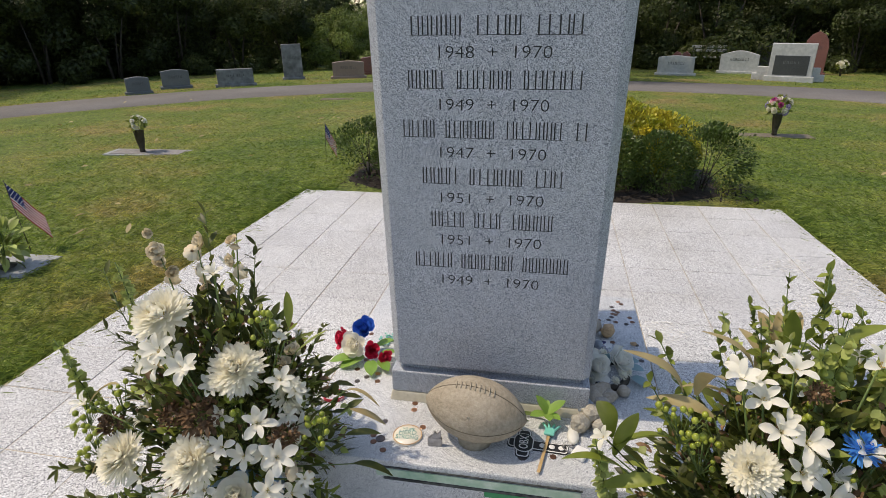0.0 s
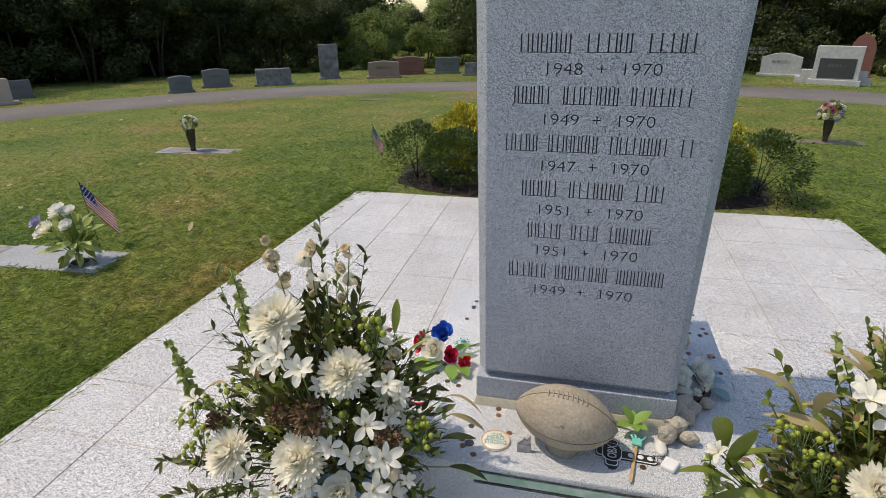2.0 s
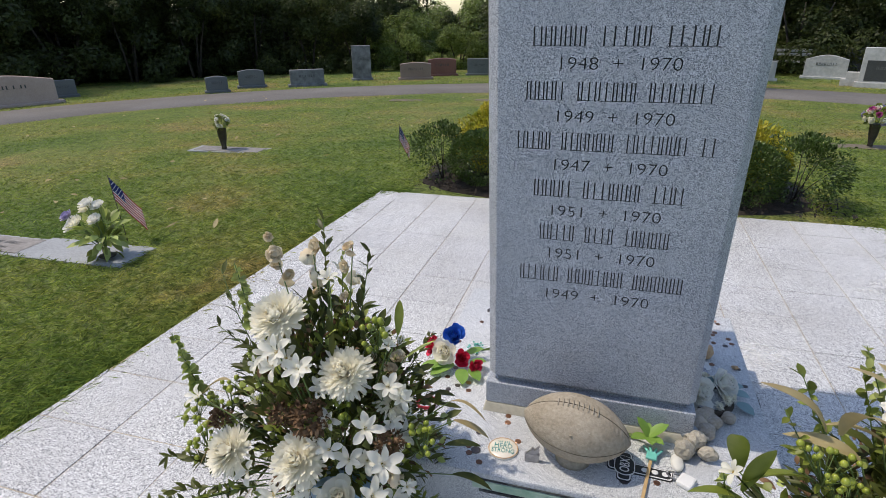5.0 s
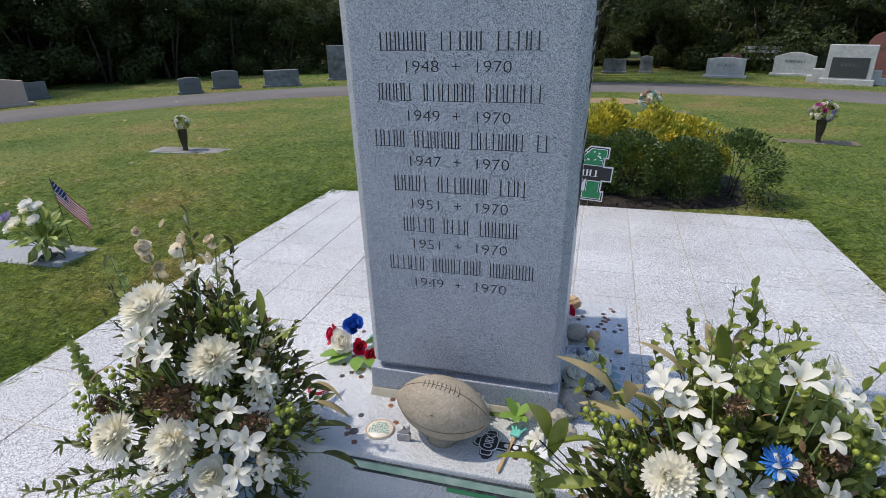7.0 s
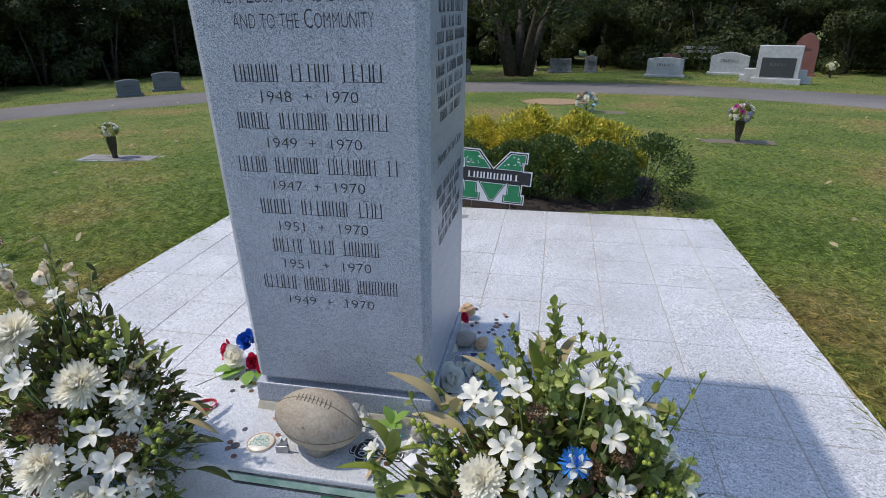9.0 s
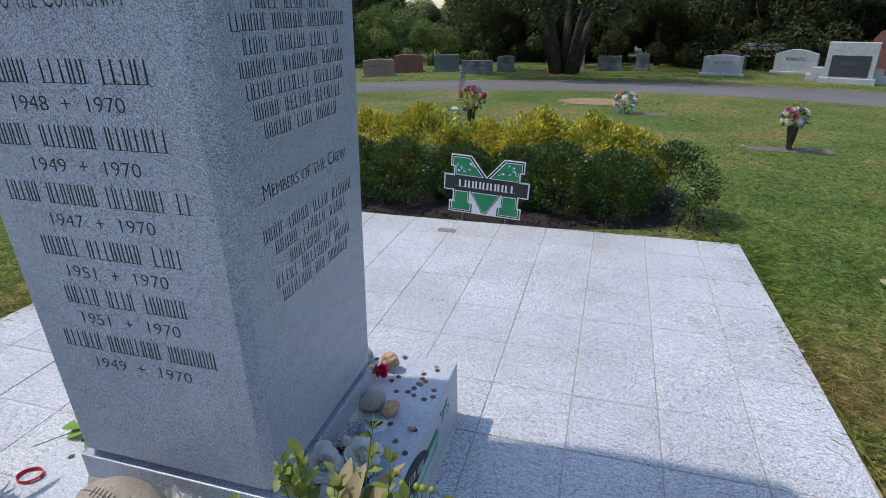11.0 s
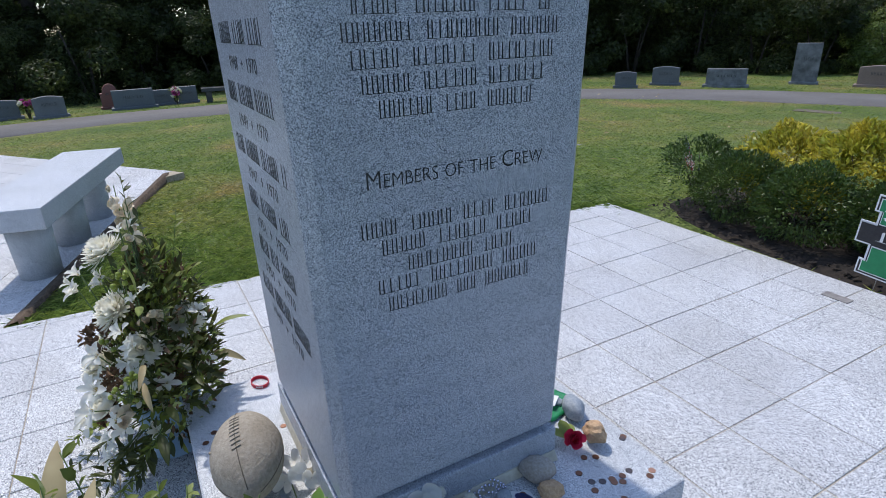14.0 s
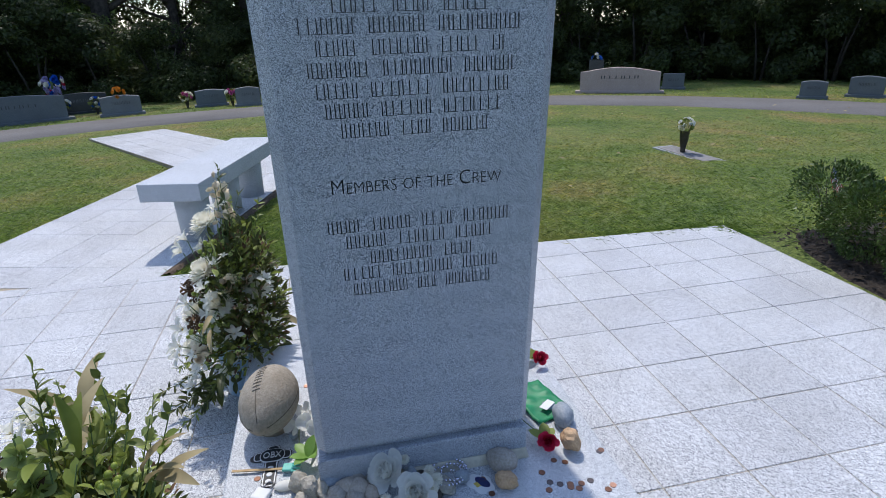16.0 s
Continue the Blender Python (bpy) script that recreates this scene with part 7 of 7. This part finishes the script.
for args in ((-10.11, 13.06, 0.54, 0.42, STONE_BLUE, "oval", "blue-grey granite headstone by the lane"), (-10.01, 14.47, 0.70, 0.50, STONE_BLUE, "oval", "blue-grey granite headstone on a base"), (-8.51, 14.97, 0.95, 0.46, STONE_WORN, "flat", "wide streaked dark weathered headstone"), (-7.82, 17.23, 0.58, 1.04, STONE_WORN, "flat", "tall narrow weathered headstone"),
             (-6.11, 17.49, 0.96, 0.52, STONE_BROWN, "oval", "brownish pink granite headstone"), (-5.75, 19.2, 0.95, 0.58, STONE_RED, "oval", "dark red granite headstone in the shade"), (-4.56, 19.65, 0.82, 0.54, STONE_GREY, "flat", "pale grey headstone on a wide base"), (-3.29, 18.74, 0.96, 0.40, STONE_WORN, "flat", "low dark weathered headstone"),
             (-2.56, 19.68, 0.55, 0.5, STONE_WORN, "oval", "small shaded weathered headstone"), (-0.35, 20.9, 0.42, 0.9, STONE_PINK, "flat", "pinkish upright pillar stone by a tree"), (0.68, 20.61, 0.72, 0.46, STONE_WORN, "flat", "shaded weathered headstone under a tree"), (1.7, 20.9, 0.4, 0.55, STONE_WORN, "oval", "small shaded headstone under a tree"),
             (3.85, 19.26, 1.05, 0.58, STONE_WHITE, "oval", "white marble headstone on a wide base"), (4.15, 20.1, 0.55, 0.68, STONE_RED, "heart", "heart-topped dark red headstone"), (6.07, 20.7, 1.13, 0.70, STONE_WHITE, "serp", "white shouldered headstone with dark streaks"), (7.36, 22.3, 0.60, 0.88, STONE_DARK, "flat", "narrow polished black headstone"),
             (8.28, 20.75, 0.66, 1.30, STONE_RED, "point", "pointed arch red granite headstone"), (-13.53, 9.9, 2.15, 0.70, STONE_PINK, "serp", "long pinkish granite family headstone with a curved top"), (-14.07, 11.95, 0.6, 0.45, STONE_BLUE, "flat", "small blue-grey headstone in the shade"), (-15.89, 10.35, 0.45, 0.85, STONE_DARK, "flat", "dark upright headstone with blue flowers on top"),
             (-14.65, -5.86, 2.3, 0.68, STONE_BLUE, "oval", "wide blue-grey granite headstone"), (-15.85, -5.4, 0.46, 0.44, STONE_BLUE, "flat", "small slanted grey marker stone"), (-16.85, -5.03, 1.25, 0.58, STONE_DARK, "oval", "polished black granite headstone"), (-15.26, -3.55, 0.95, 0.52, STONE_GREY, "oval", "grey granite headstone with orange flowers on top"),
             (-16.4, -1.47, 0.82, 0.48, STONE_BLUE, "oval", "rounded blue-grey headstone with pink pompoms"), (-15.72, -0.36, 0.66, 0.52, STONE_GREY, "oval", "pale grey granite headstone on a base"), (-16.18, 1.49, 0.98, 0.50, STONE_BLUE, "flat", "plain blue-grey granite headstone"), (-16.92, 0.97, 0.50, 0.66, STONE_RED, "bell", "dark red bell-shaped headstone"),
             (-16.49, 2.2, 0.55, 0.42, STONE_BLUE, "flat", "half of a grey companion headstone"), (-16.55, 2.85, 0.50, 0.46, STONE_BLUE, "flat", "half of a grey companion headstone"), (-15.35, 5.3, 1.05, 0.48, STONE_DARK, "oval", "dark granite headstone in the shade"), (-15.27, 6.37, 0.92, 0.46, STONE_DARK, "oval", "dark granite headstone beside a colonnade"), (-16.6, 4.5, 0.5, 0.75, STONE_DARK, "flat", "black upright headstone under trees")):
    headstone(*args, seed=int(abs(args[0] * 7)) % 5 + 1)
headstone(6.51, 17.61, 1.05, 0.98, STONE_WHITE, "flat", "large pale headstone with a dark polished panel", 0.30, 0.14, STONE_DARK, 3)


def build_far_things():
    # wings of the panelled stone
    ob = thing("stone_steps", pose(6.51, 17.75, ground_z(6.5, 17.75), 0, 0, -20), "pale stepped stone wings behind a headstone", "stonework")
    for k, (w, h) in enumerate(((1.75, 0.18), (1.52, 0.36))):
        put("step", box("step", w, 0.24, h, STONE_WHITE, 0.01), ob, pose(0, 0.02 + 0.001 * k, 0))
    # garden bench by the stones, and stone bench on the other side
    ob = thing("park_bench", pose(5.35, 21.8, ground_z(5.35, 21.8), 0, 0, -12), "pale slatted park bench behind the headstones", "bench")
    for z in (0.42, 0.62, 0.74):
        put("slat", box("slat", 1.1, 0.12 if z < 0.5 else 0.03, 0.05 if z < 0.5 else 0.09, STONE_WHITE, 0.006), ob, pose(0, 0.0 if z < 0.5 else 0.12, z))
    for x in (-0.45, 0.45):
        put("leg", box("leg", 0.05, 0.20, 0.70, STONE_GREY, 0.006), ob, pose(x, 0.06, 0))
    ob = thing("stone_bench", pose(-16.0, 3.75, ground_z(-16, 3.75), 0, 0, 84), "dark granite memorial bench by the lane", "bench")
    put("seat", box("seat", 1.15, 0.36, 0.10, STONE_DARK, 0.01), ob, pose(0, 0, 0.30))
    for x in (-0.4, 0.4):
        put("leg", box("leg", 0.16, 0.30, 0.30, STONE_DARK, 0.01), ob, pose(x, 0, 0))
    ob = thing("stone_bench", pose(-15.9, 5.9, ground_z(-15.9, 5.9), 0, 0, 75), "small pale stone bench between headstones", "bench")
    put("seat", box("seat", 0.7, 0.3, 0.07, STONE_GREY, 0.01), ob, pose(0, 0, 0.34))
    for x in (-0.24, 0.24):
        put("leg", box("leg", 0.10, 0.24, 0.34, STONE_GREY, 0.01), ob, pose(x, 0, 0))
    # colonnade
    ob = thing("colonnade", pose(-16.6, 6.75, ground_z(-16.6, 6.75), 0, 0, 70), "white stone colonnade with a lettered beam under trees", "memorial colonnade")
    put("beam", box("beam", 2.3, 0.34, 0.26, STONE_GREY, 0.012), ob, pose(0, 0, 1.16))
    put("cornice", box("cornice", 2.5, 0.46, 0.08, STONE_GREY, 0.012), ob, pose(0, 0, 1.42))
    bar_words(1.2, 0.13, (6,), ob, pose(0, -0.175, 1.29), 77, STONE_DARK, 0.006)
    for x in (-0.95, -0.33, 0.33, 0.95):
        put("column", lathe("column", [(0.14, 0), (0.14, 0.06), (0.10, 0.08), (0.082, 1.05), (0.13, 1.10), (0.13, 1.165)], STONE_WHITE, 18), ob, pose(x, 0, 0))
    # ribbon column of cloth flowers by the black stone
    rng = random.Random(31)
    x, y = -16.5, -5.55
    ob = thing("flower_column", pose(x, y, ground_z(x, y)), "tall column of lilac, red and white cloth flowers", "flowers", "grave flowers")
    s = Soup()
    s.tube([(0, 0, 0), (0, 0, 1.0)], 0.03, 0.03, 8)
    put("pole", s.mesh("pole", STEM), ob)
    for k in range(60):
        z = 1.05 * (k / 60)
        r = 0.12 if z < 0.75 else 0.24
        a = rng.uniform(0, 6.28)
        c = rng.choice(["lilac", "lilac", "red", "white", "blue"])
        put("blossom", SMALL[c], ob, aim((r * math.cos(a), r * math.sin(a), z), (math.cos(a), math.sin(a), 0.3)) @ Matrix.Scale(1.6, 4), c + " cloth blossom")
    # flowers on and by the headstones
    for x, y, z, cols, lab in ((-15.26, -3.55, 0.54, ["orange"], "orange cloth flowers on top of a headstone"), (-15.8, 10.3, 0.86, ["blue", "white", "blue"], "blue cloth flowers on top of a headstone")):
        ob = thing("flower_bunch", pose(x, y, ground_z(x, y) + z - 0.03), lab, "flowers", "grave flowers")
        for k in range(9):
            d = rand_way(rng, 0.5)
            put("blossom", SMALL[cols[k % len(cols)]], ob, aim(d * 0.12 + Vector((0, 0, 0.06)), d) @ Matrix.Scale(1.3, 4), cols[k % len(cols)] + " cloth blossom")
    for x, y, cols in ((-16.2, -2.1, ["pink", "white"]), (-16.1, -0.85, ["pink", "white"]), (-16.4, 2.52, ["white", "pink"]), (-16.3, -4.5, ["blue", "white"]), (-16.25, -5.3, ["blue", "white"]), (8.9, 20.2, ["white"])):
        vase_flowers(x, y, cols, "round bunch of cloth flowers in a vase by a headstone", 0.22, 0.14, 1.3, 14, int(x * 10), True, LEAF_MID, 0.0)


build_far_things()

# ---- woods round the cemetery ----
def cloud_np(seed, n, blobs, leaf):
    """Leaves scattered over the skins of many clumps, as quads."""
    rs = np.random.RandomState(seed)
    w = np.array([b[3] ** 2 for b in blobs])
    pick = rs.choice(len(blobs), n, p=w / w.sum())
    c = np.array([b[:3] for b in blobs])[pick]
    r = np.array([b[3] for b in blobs])[pick]
    d = rs.normal(size=(n, 3))
    d /= np.linalg.norm(d, axis=1, keepdims=True)
    p = c + d * (r * (0.45 + 0.55 * rs.rand(n) ** 0.4))[:, None] * np.array([1, 1, 0.8])
    face = d * 0.9 + np.array([0, 0, 0.5]) + rs.normal(size=(n, 3)) * 0.45
    face /= np.linalg.norm(face, axis=1, keepdims=True)
    u = np.cross(face, rs.normal(size=(n, 3)))
    u /= np.linalg.norm(u, axis=1, keepdims=True)
    v = np.cross(face, u)
    L = (leaf * (0.6 + 0.8 * rs.rand(n)))[:, None]
    return np.stack([p - u * L * 0.5, p + v * L * 0.45, p + u * L * 0.5], 1).reshape(-1, 3)


def quads_mesh(name, co, mat, k=4):
    """Loose leaves or blades of k corners each."""
    n = len(co) // k
    me = bpy.data.meshes.new(name)
    me.vertices.add(len(co))
    me.vertices.foreach_set("co", co.astype(np.float32).reshape(-1))
    me.loops.add(k * n)
    me.loops.foreach_set("vertex_index", np.arange(k * n, dtype=np.int32))
    me.polygons.add(n)
    me.polygons.foreach_set("loop_start", np.arange(0, k * n, k, dtype=np.int32))
    me.materials.append(mat)
    me.update(calc_edges=True)
    return me


def bush_mesh(seed, mat, n=11000, h=2.6, w=1.7, leaf=0.105):
    rng = random.Random(seed)
    blobs = []
    for _ in range(26):
        a, q, z = rng.uniform(0, 6.28), w * math.sqrt(rng.random()), rng.uniform(0.05, 0.92) * h
        q *= 1.0 - 0.55 * (z / h) ** 2
        blobs.append((q * math.cos(a), q * math.sin(a), z, rng.uniform(0.28, 0.55)))
    return quads_mesh("foliage", cloud_np(seed, n, blobs, leaf), mat, 3)


def tree_parts(seed, mat, h=7.0, low=1.0, n=10000, leaf=0.19, spread=3.0, trunk=0.22):
    rng = random.Random(seed)
    s = Soup()
    lean = Vector((rng.uniform(-0.4, 0.4), rng.uniform(-0.4, 0.4), 0))
    s.tube([Vector((0, 0, -0.2)), Vector((0, 0, h * 0.3)) + lean * 0.4, Vector((0, 0, h * 0.65)) + lean, Vector((0, 0, h)) + lean], trunk, trunk * 0.2, 9)
    blobs = []
    for k in range(22):
        z = low + (h - low) * (k + rng.random()) / 22
        a = rng.uniform(0, 6.28)
        reach = spread * (0.45 + 0.55 * math.sin(math.pi * min(1, (z - low) / (h - low) * 0.9 + 0.15))) * rng.uniform(0.6, 1.1)
        tip = Vector((math.cos(a) * reach, math.sin(a) * reach, z + rng.uniform(-0.5, 0.5)))
        root = Vector((0, 0, max(0.8, z - reach * 0.4))) + lean * (z / h)
        s.tube([root, root.lerp(tip, 0.5) + Vector((0, 0, 0.2)), tip], trunk * 0.3, 0.02, 6)
        for f in (0.5, 0.8, 1.0):
            q = root.lerp(tip, f)
            blobs.append((q.x, q.y, q.z + rng.uniform(-0.2, 0.3), rng.uniform(0.45, 0.95)))
    return s.mesh("trunk", BARK), quads_mesh("crown", cloud_np(seed, n, blobs, leaf), mat, 3)


def build_woods():
    rng = random.Random(2024)
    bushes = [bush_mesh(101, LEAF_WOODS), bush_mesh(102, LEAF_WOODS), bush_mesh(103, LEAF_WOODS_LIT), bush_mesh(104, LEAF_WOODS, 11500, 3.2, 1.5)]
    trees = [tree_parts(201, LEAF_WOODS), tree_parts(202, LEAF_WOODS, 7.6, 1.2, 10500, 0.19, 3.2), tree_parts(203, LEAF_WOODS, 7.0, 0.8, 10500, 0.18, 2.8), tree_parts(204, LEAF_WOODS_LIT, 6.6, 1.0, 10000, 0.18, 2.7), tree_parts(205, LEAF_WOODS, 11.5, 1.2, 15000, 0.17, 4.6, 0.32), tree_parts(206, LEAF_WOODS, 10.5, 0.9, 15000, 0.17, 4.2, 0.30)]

    bush_stems = []
    for j in range(3):
        st = Soup()
        st.tube([(0.1 * j - 0.1, 0.08 * (j % 2), -0.1), (0.3 * j - 0.3, 0.2 * (j % 2), 0.9), (0.6 * j - 0.6, 0.4 * (j % 2), 1.8)], 0.05, 0.015, 6)
        bush_stems.append(st.mesh("stem", BARK))

    def put_bush(x, y, size, k):
        ob = thing("woodland_bush", pose(x, y, ground_z(x, y) - 0.1, 0, 0, rng.uniform(0, 360)), "dense dark green woodland bush at the cemetery's edge" if k != 2 else "woodland bush with sunlight put into its leaf colour", "bush", "woodland bushes")
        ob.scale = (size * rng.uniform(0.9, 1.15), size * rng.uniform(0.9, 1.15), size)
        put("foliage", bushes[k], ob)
        for j in range(3):
            put("stem", bush_stems[j], ob)

    def put_tree(x, y, size, k):
        ob = thing("woodland_tree", pose(x, y, ground_z(x, y) - 0.05, 0, 0, rng.uniform(0, 360)), "tall dark broadleaf tree at the cemetery's edge" if k > 3 else "dark broadleaf tree at the cemetery's edge" if k != 3 else "broadleaf tree with sunlight put into its leaf colour", "tree", "woodland trees")
        ob.scale = (size,) * 3
        put("trunk", trees[k][0], ob)
        put("crown", trees[k][1], ob)

    def gap(a):
        return 102.5 < a < 110.0
    for ring, (r0, step, lo, hi) in enumerate(((22.8, 5.2, 25, 235), (25.8, 4.6, 25, 235))):
        a = lo + ring * 1.7
        while a < hi:
            r = r0 + rng.uniform(-0.7, 0.9) - (1.2 if a > 140 else 0)
            x, y = r * math.cos(radians(a)), 1.8 + r * math.sin(radians(a))
            size = rng.uniform(0.85, 1.35) + 0.25 * ring
            if gap(a):
                size = 0.66
            # bush 2 carries sunlight in its leaf colour; more of them round the gap
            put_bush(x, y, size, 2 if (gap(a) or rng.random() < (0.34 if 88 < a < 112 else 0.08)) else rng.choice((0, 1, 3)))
            a += step * rng.uniform(0.85, 1.15)
    for ring, (r0, step) in enumerate(((26.5, 6.5), (31.5, 6.0))):
        a = 24 + ring * 3
        while a < 236:
            r = r0 + rng.uniform(-1.2, 1.2) - (1.0 if a > 140 else 0)
            if not 98 < a < 114.5:
                put_tree(r * math.cos(radians(a)), 1.8 + r * math.sin(radians(a)), rng.uniform(0.85, 1.2), rng.choice((4, 5)) if a > 124 else 3 if rng.random() < 0.12 else rng.choice((0, 1, 2)))
            a += step * rng.uniform(0.85, 1.15)
    # far trees behind the gap, mostly in the leaf colour painted as sunlit
    for k in range(15):
        a = 96 + 1.5 * k
        r = rng.uniform(36, 46)
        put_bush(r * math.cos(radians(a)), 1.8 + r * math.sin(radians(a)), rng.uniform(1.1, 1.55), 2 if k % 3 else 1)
    # unseen trees added behind the viewer close the place and block sky light
    for a in range(240, 385, 14):
        r = rng.uniform(27, 34)
        put_tree(r * math.cos(radians(a)), 1.8 + r * math.sin(radians(a)), rng.uniform(1.1, 1.5), rng.choice((0, 1, 2)))
    # the spreading tree by the lane, with several stems
    s = Soup()
    blobs = []
    for k in range(5):
        a = radians(72 * k + 20)
        foot = Vector((0.28 * math.cos(a), 0.28 * math.sin(a), -0.1))
        top = Vector((1.5 * math.cos(a), 1.5 * math.sin(a), 3.6))
        s.tube([foot, foot.lerp(top, 0.3) + Vector((0, 0, 0.25)), foot.lerp(top, 0.65), top], 0.17, 0.05, 9)
        for j in range(6):
            q = foot.lerp(top, 0.45 + 0.1 * j)
            b = a + rng.uniform(-1, 1)
            tip = q + Vector((2.4 * math.cos(b), 2.4 * math.sin(b), rng.uniform(0.2, 1.0)))
            s.tube([q, q.lerp(tip, 0.5) + Vector((0, 0, 0.15)), tip], 0.045, 0.01, 6)
            blobs += [(tip.x, tip.y, tip.z, 0.75), (q.lerp(tip, 0.6).x, q.lerp(tip, 0.6).y, q.z + 0.7, 0.6)]
    ob = thing("spreading_tree", pose(-0.65, 19.2, ground_z(-0.65, 19.2)), "old spreading tree with several leaning stems", "tree")
    put("trunk", s.mesh("trunk", BARK), ob)
    put("crown", quads_mesh("crown", cloud_np(301, 22000, blobs, 0.13), LEAF_WOODS, 3), ob)


build_woods()


# ---- grass ----
def blades_mesh(seed, pts, h, w):
    rs = np.random.RandomState(seed)
    n = len(pts)
    a = rs.rand(n) * 2 * np.pi
    side = np.stack([np.cos(a), np.sin(a), np.zeros(n)], 1)
    lean = np.stack([rs.normal(size=n), rs.normal(size=n), np.zeros(n)], 1) * 1.0
    hh = (h * (0.55 + 0.8 * rs.rand(n)))[:, None]
    ww = (w * (0.6 + 0.8 * rs.rand(n)))[:, None]
    up = np.array([[0, 0, 1.0]])
    b0, b1 = pts - side * ww, pts + side * ww
    mid = pts + (up * 0.55 + lean * 0.5) * hh
    tip = pts + (up * 0.75 + lean * 1.3) * hh
    co = np.stack([b0, b1, mid + side * ww * 0.7, tip], 1).reshape(-1, 3)
    return quads_mesh("blades", co, BLADE)


def build_grass():
    rs = np.random.RandomState(5)

    def heights(p):
        r = np.hypot(p[:, 0], p[:, 1] - 1.8)
        return -0.028 - 0.035 * np.maximum(0, r - 4.0)

    def clear(p):
        x, y = p[:, 0], p[:, 1]
        on_pave = (x > pave_left(y) - 0.01) & (x < pave_right(y) + 0.01) & (y < PAVE_BACK + 0.01)
        on_bed = (np.abs(x + 0.08) < 1.64) & (y > 4.5) & (y < 6.0)
        keep = ~(on_pave | on_bed)
        for cx, cy, w, d in ((-3.40, 2.71, 0.88, 0.34), (-4.10, 2.68, 0.60, 0.30), (-5.19, 2.65, 0.62, 0.34), (-6.68, 2.71, 1.0, 0.32), (-4.66, 5.98, 1.15, 0.30), (2.98, 7.98, 0.90, 0.26)):
            keep &= ~((np.abs(x - cx) < w / 2 - 0.015) & (np.abs(y - cy) < d / 2 - 0.01))
        for ox, oy, ang, x0, x1b, w in ((WALK_A[0], WALK_A[1], WALK_A[2], -0.6, 3.46, 1.66), (WALK_B[0], WALK_B[1], WALK_B[2], -0.2, 6.0, 1.33)):
            c, s = math.cos(radians(ang)), math.sin(radians(ang))
            u, v = (x - ox) * c + (y - oy) * s, -(x - ox) * s + (y - oy) * c
            keep &= ~((u > x0) & (u < x1b) & (v > -0.01) & (v < w + 0.01))
        return keep

    def field(n, x0, x1, y0, y1, h, w, seed):
        p = np.stack([x0 + (x1 - x0) * rs.rand(n), y0 + (y1 - y0) * rs.rand(n), np.zeros(n)], 1)
        p = p[clear(p)]
        p[:, 2] = heights(p)
        p = p[np.hypot(p[:, 0], p[:, 1] - 1.8) < 12.0]
        return p
    def ring(n, r0, r1, a0, a1):
        """Blades spread evenly over distance as seen from the terrace's front."""
        r = r0 * (r1 / r0) ** rs.rand(n)
        a = np.radians(a0 + (a1 - a0) * rs.rand(n))
        p = np.stack([0.35 + r * np.cos(a), 0.4 + r * np.sin(a), np.zeros(n)], 1)
        p = p[clear(p)]
        p = p[np.hypot(p[:, 0], p[:, 1] - 1.8) < 12.15]
        p[:, 2] = heights(p)
        return p, np.hypot(p[:, 0] - 0.35, p[:, 1] - 0.4)
    p, r = ring(500000, 1.7, 14.0, 8, 205)
    for k, (lo, hi, h, w) in enumerate(((0, 3.2, 0.024, 0.0013), (3.2, 5.0, 0.022, 0.0017), (5.0, 7.5, 0.020, 0.0023), (7.5, 20.0, 0.018, 0.0034))):
        tagged(put("grass", blades_mesh(k, p[(r >= lo) & (r < hi)], h, w)), "short mown grass blades on the lawn", "grass", kind="stuff")
    n = 60000
    r, a = 14.8 + 9.0 * rs.rand(n) ** 1.3, np.radians(25 + 190 * rs.rand(n))
    q = np.stack([r * np.cos(a), 1.8 + r * np.sin(a), np.zeros(n)], 1)
    q[:, 2] = heights(q)
    tagged(put("grass", blades_mesh(9, q, 0.03, 0.006)), "short mown grass blades beyond the lane", "grass", kind="stuff")
    # longer fringe along the paving's edge
    e = []
    for _ in range(9000):
        u = rs.rand()
        if u < 0.5:
            y = rs.uniform(0.5, 4.45)
            e.append((pave_left(y) - abs(rs.normal()) * 0.035, y, 0))
        elif u < 0.85:
            y = rs.uniform(0.6, 4.45)
            e.append((pave_right(y) + abs(rs.normal()) * 0.035, y, 0))
        else:
            e.append((rs.uniform(-1.96, -1.75) if rs.rand() < 0.5 else rs.uniform(1.7, 1.88), PAVE_BACK + abs(rs.normal()) * 0.03, 0))
    e = np.array(e)
    e[:, 2] = heights(e)
    tagged(put("grass_fringe", blades_mesh(3, e, 0.036, 0.0022)), "ragged grass fringe along the paving", "grass", kind="stuff")
    # fallen leaves
    rng = random.Random(6)
    s = Soup()
    for _ in range(150):
        x, y = rng.uniform(-9, 7), rng.uniform(2, 12)
        if -2.2 < x < 2.05 and y < 6.2:
            continue
        vs, fs = leaf_shape(rng.uniform(0.05, 0.09), 0.04, rng.uniform(-0.6, 0.6), 0.4, 3)
        s.add(vs, fs, along((x, y, ground_z(x, y) + 0.035), (rng.uniform(-1, 1), rng.uniform(-1, 1), 0.1), rng.uniform(-0.5, 0.5)))
    tagged(put("fallen_leaves", s.mesh("fallen_leaves", LEAF_DRY)), "scattered dry tan fallen leaves on the lawn", "leaves", kind="stuff")


build_grass()
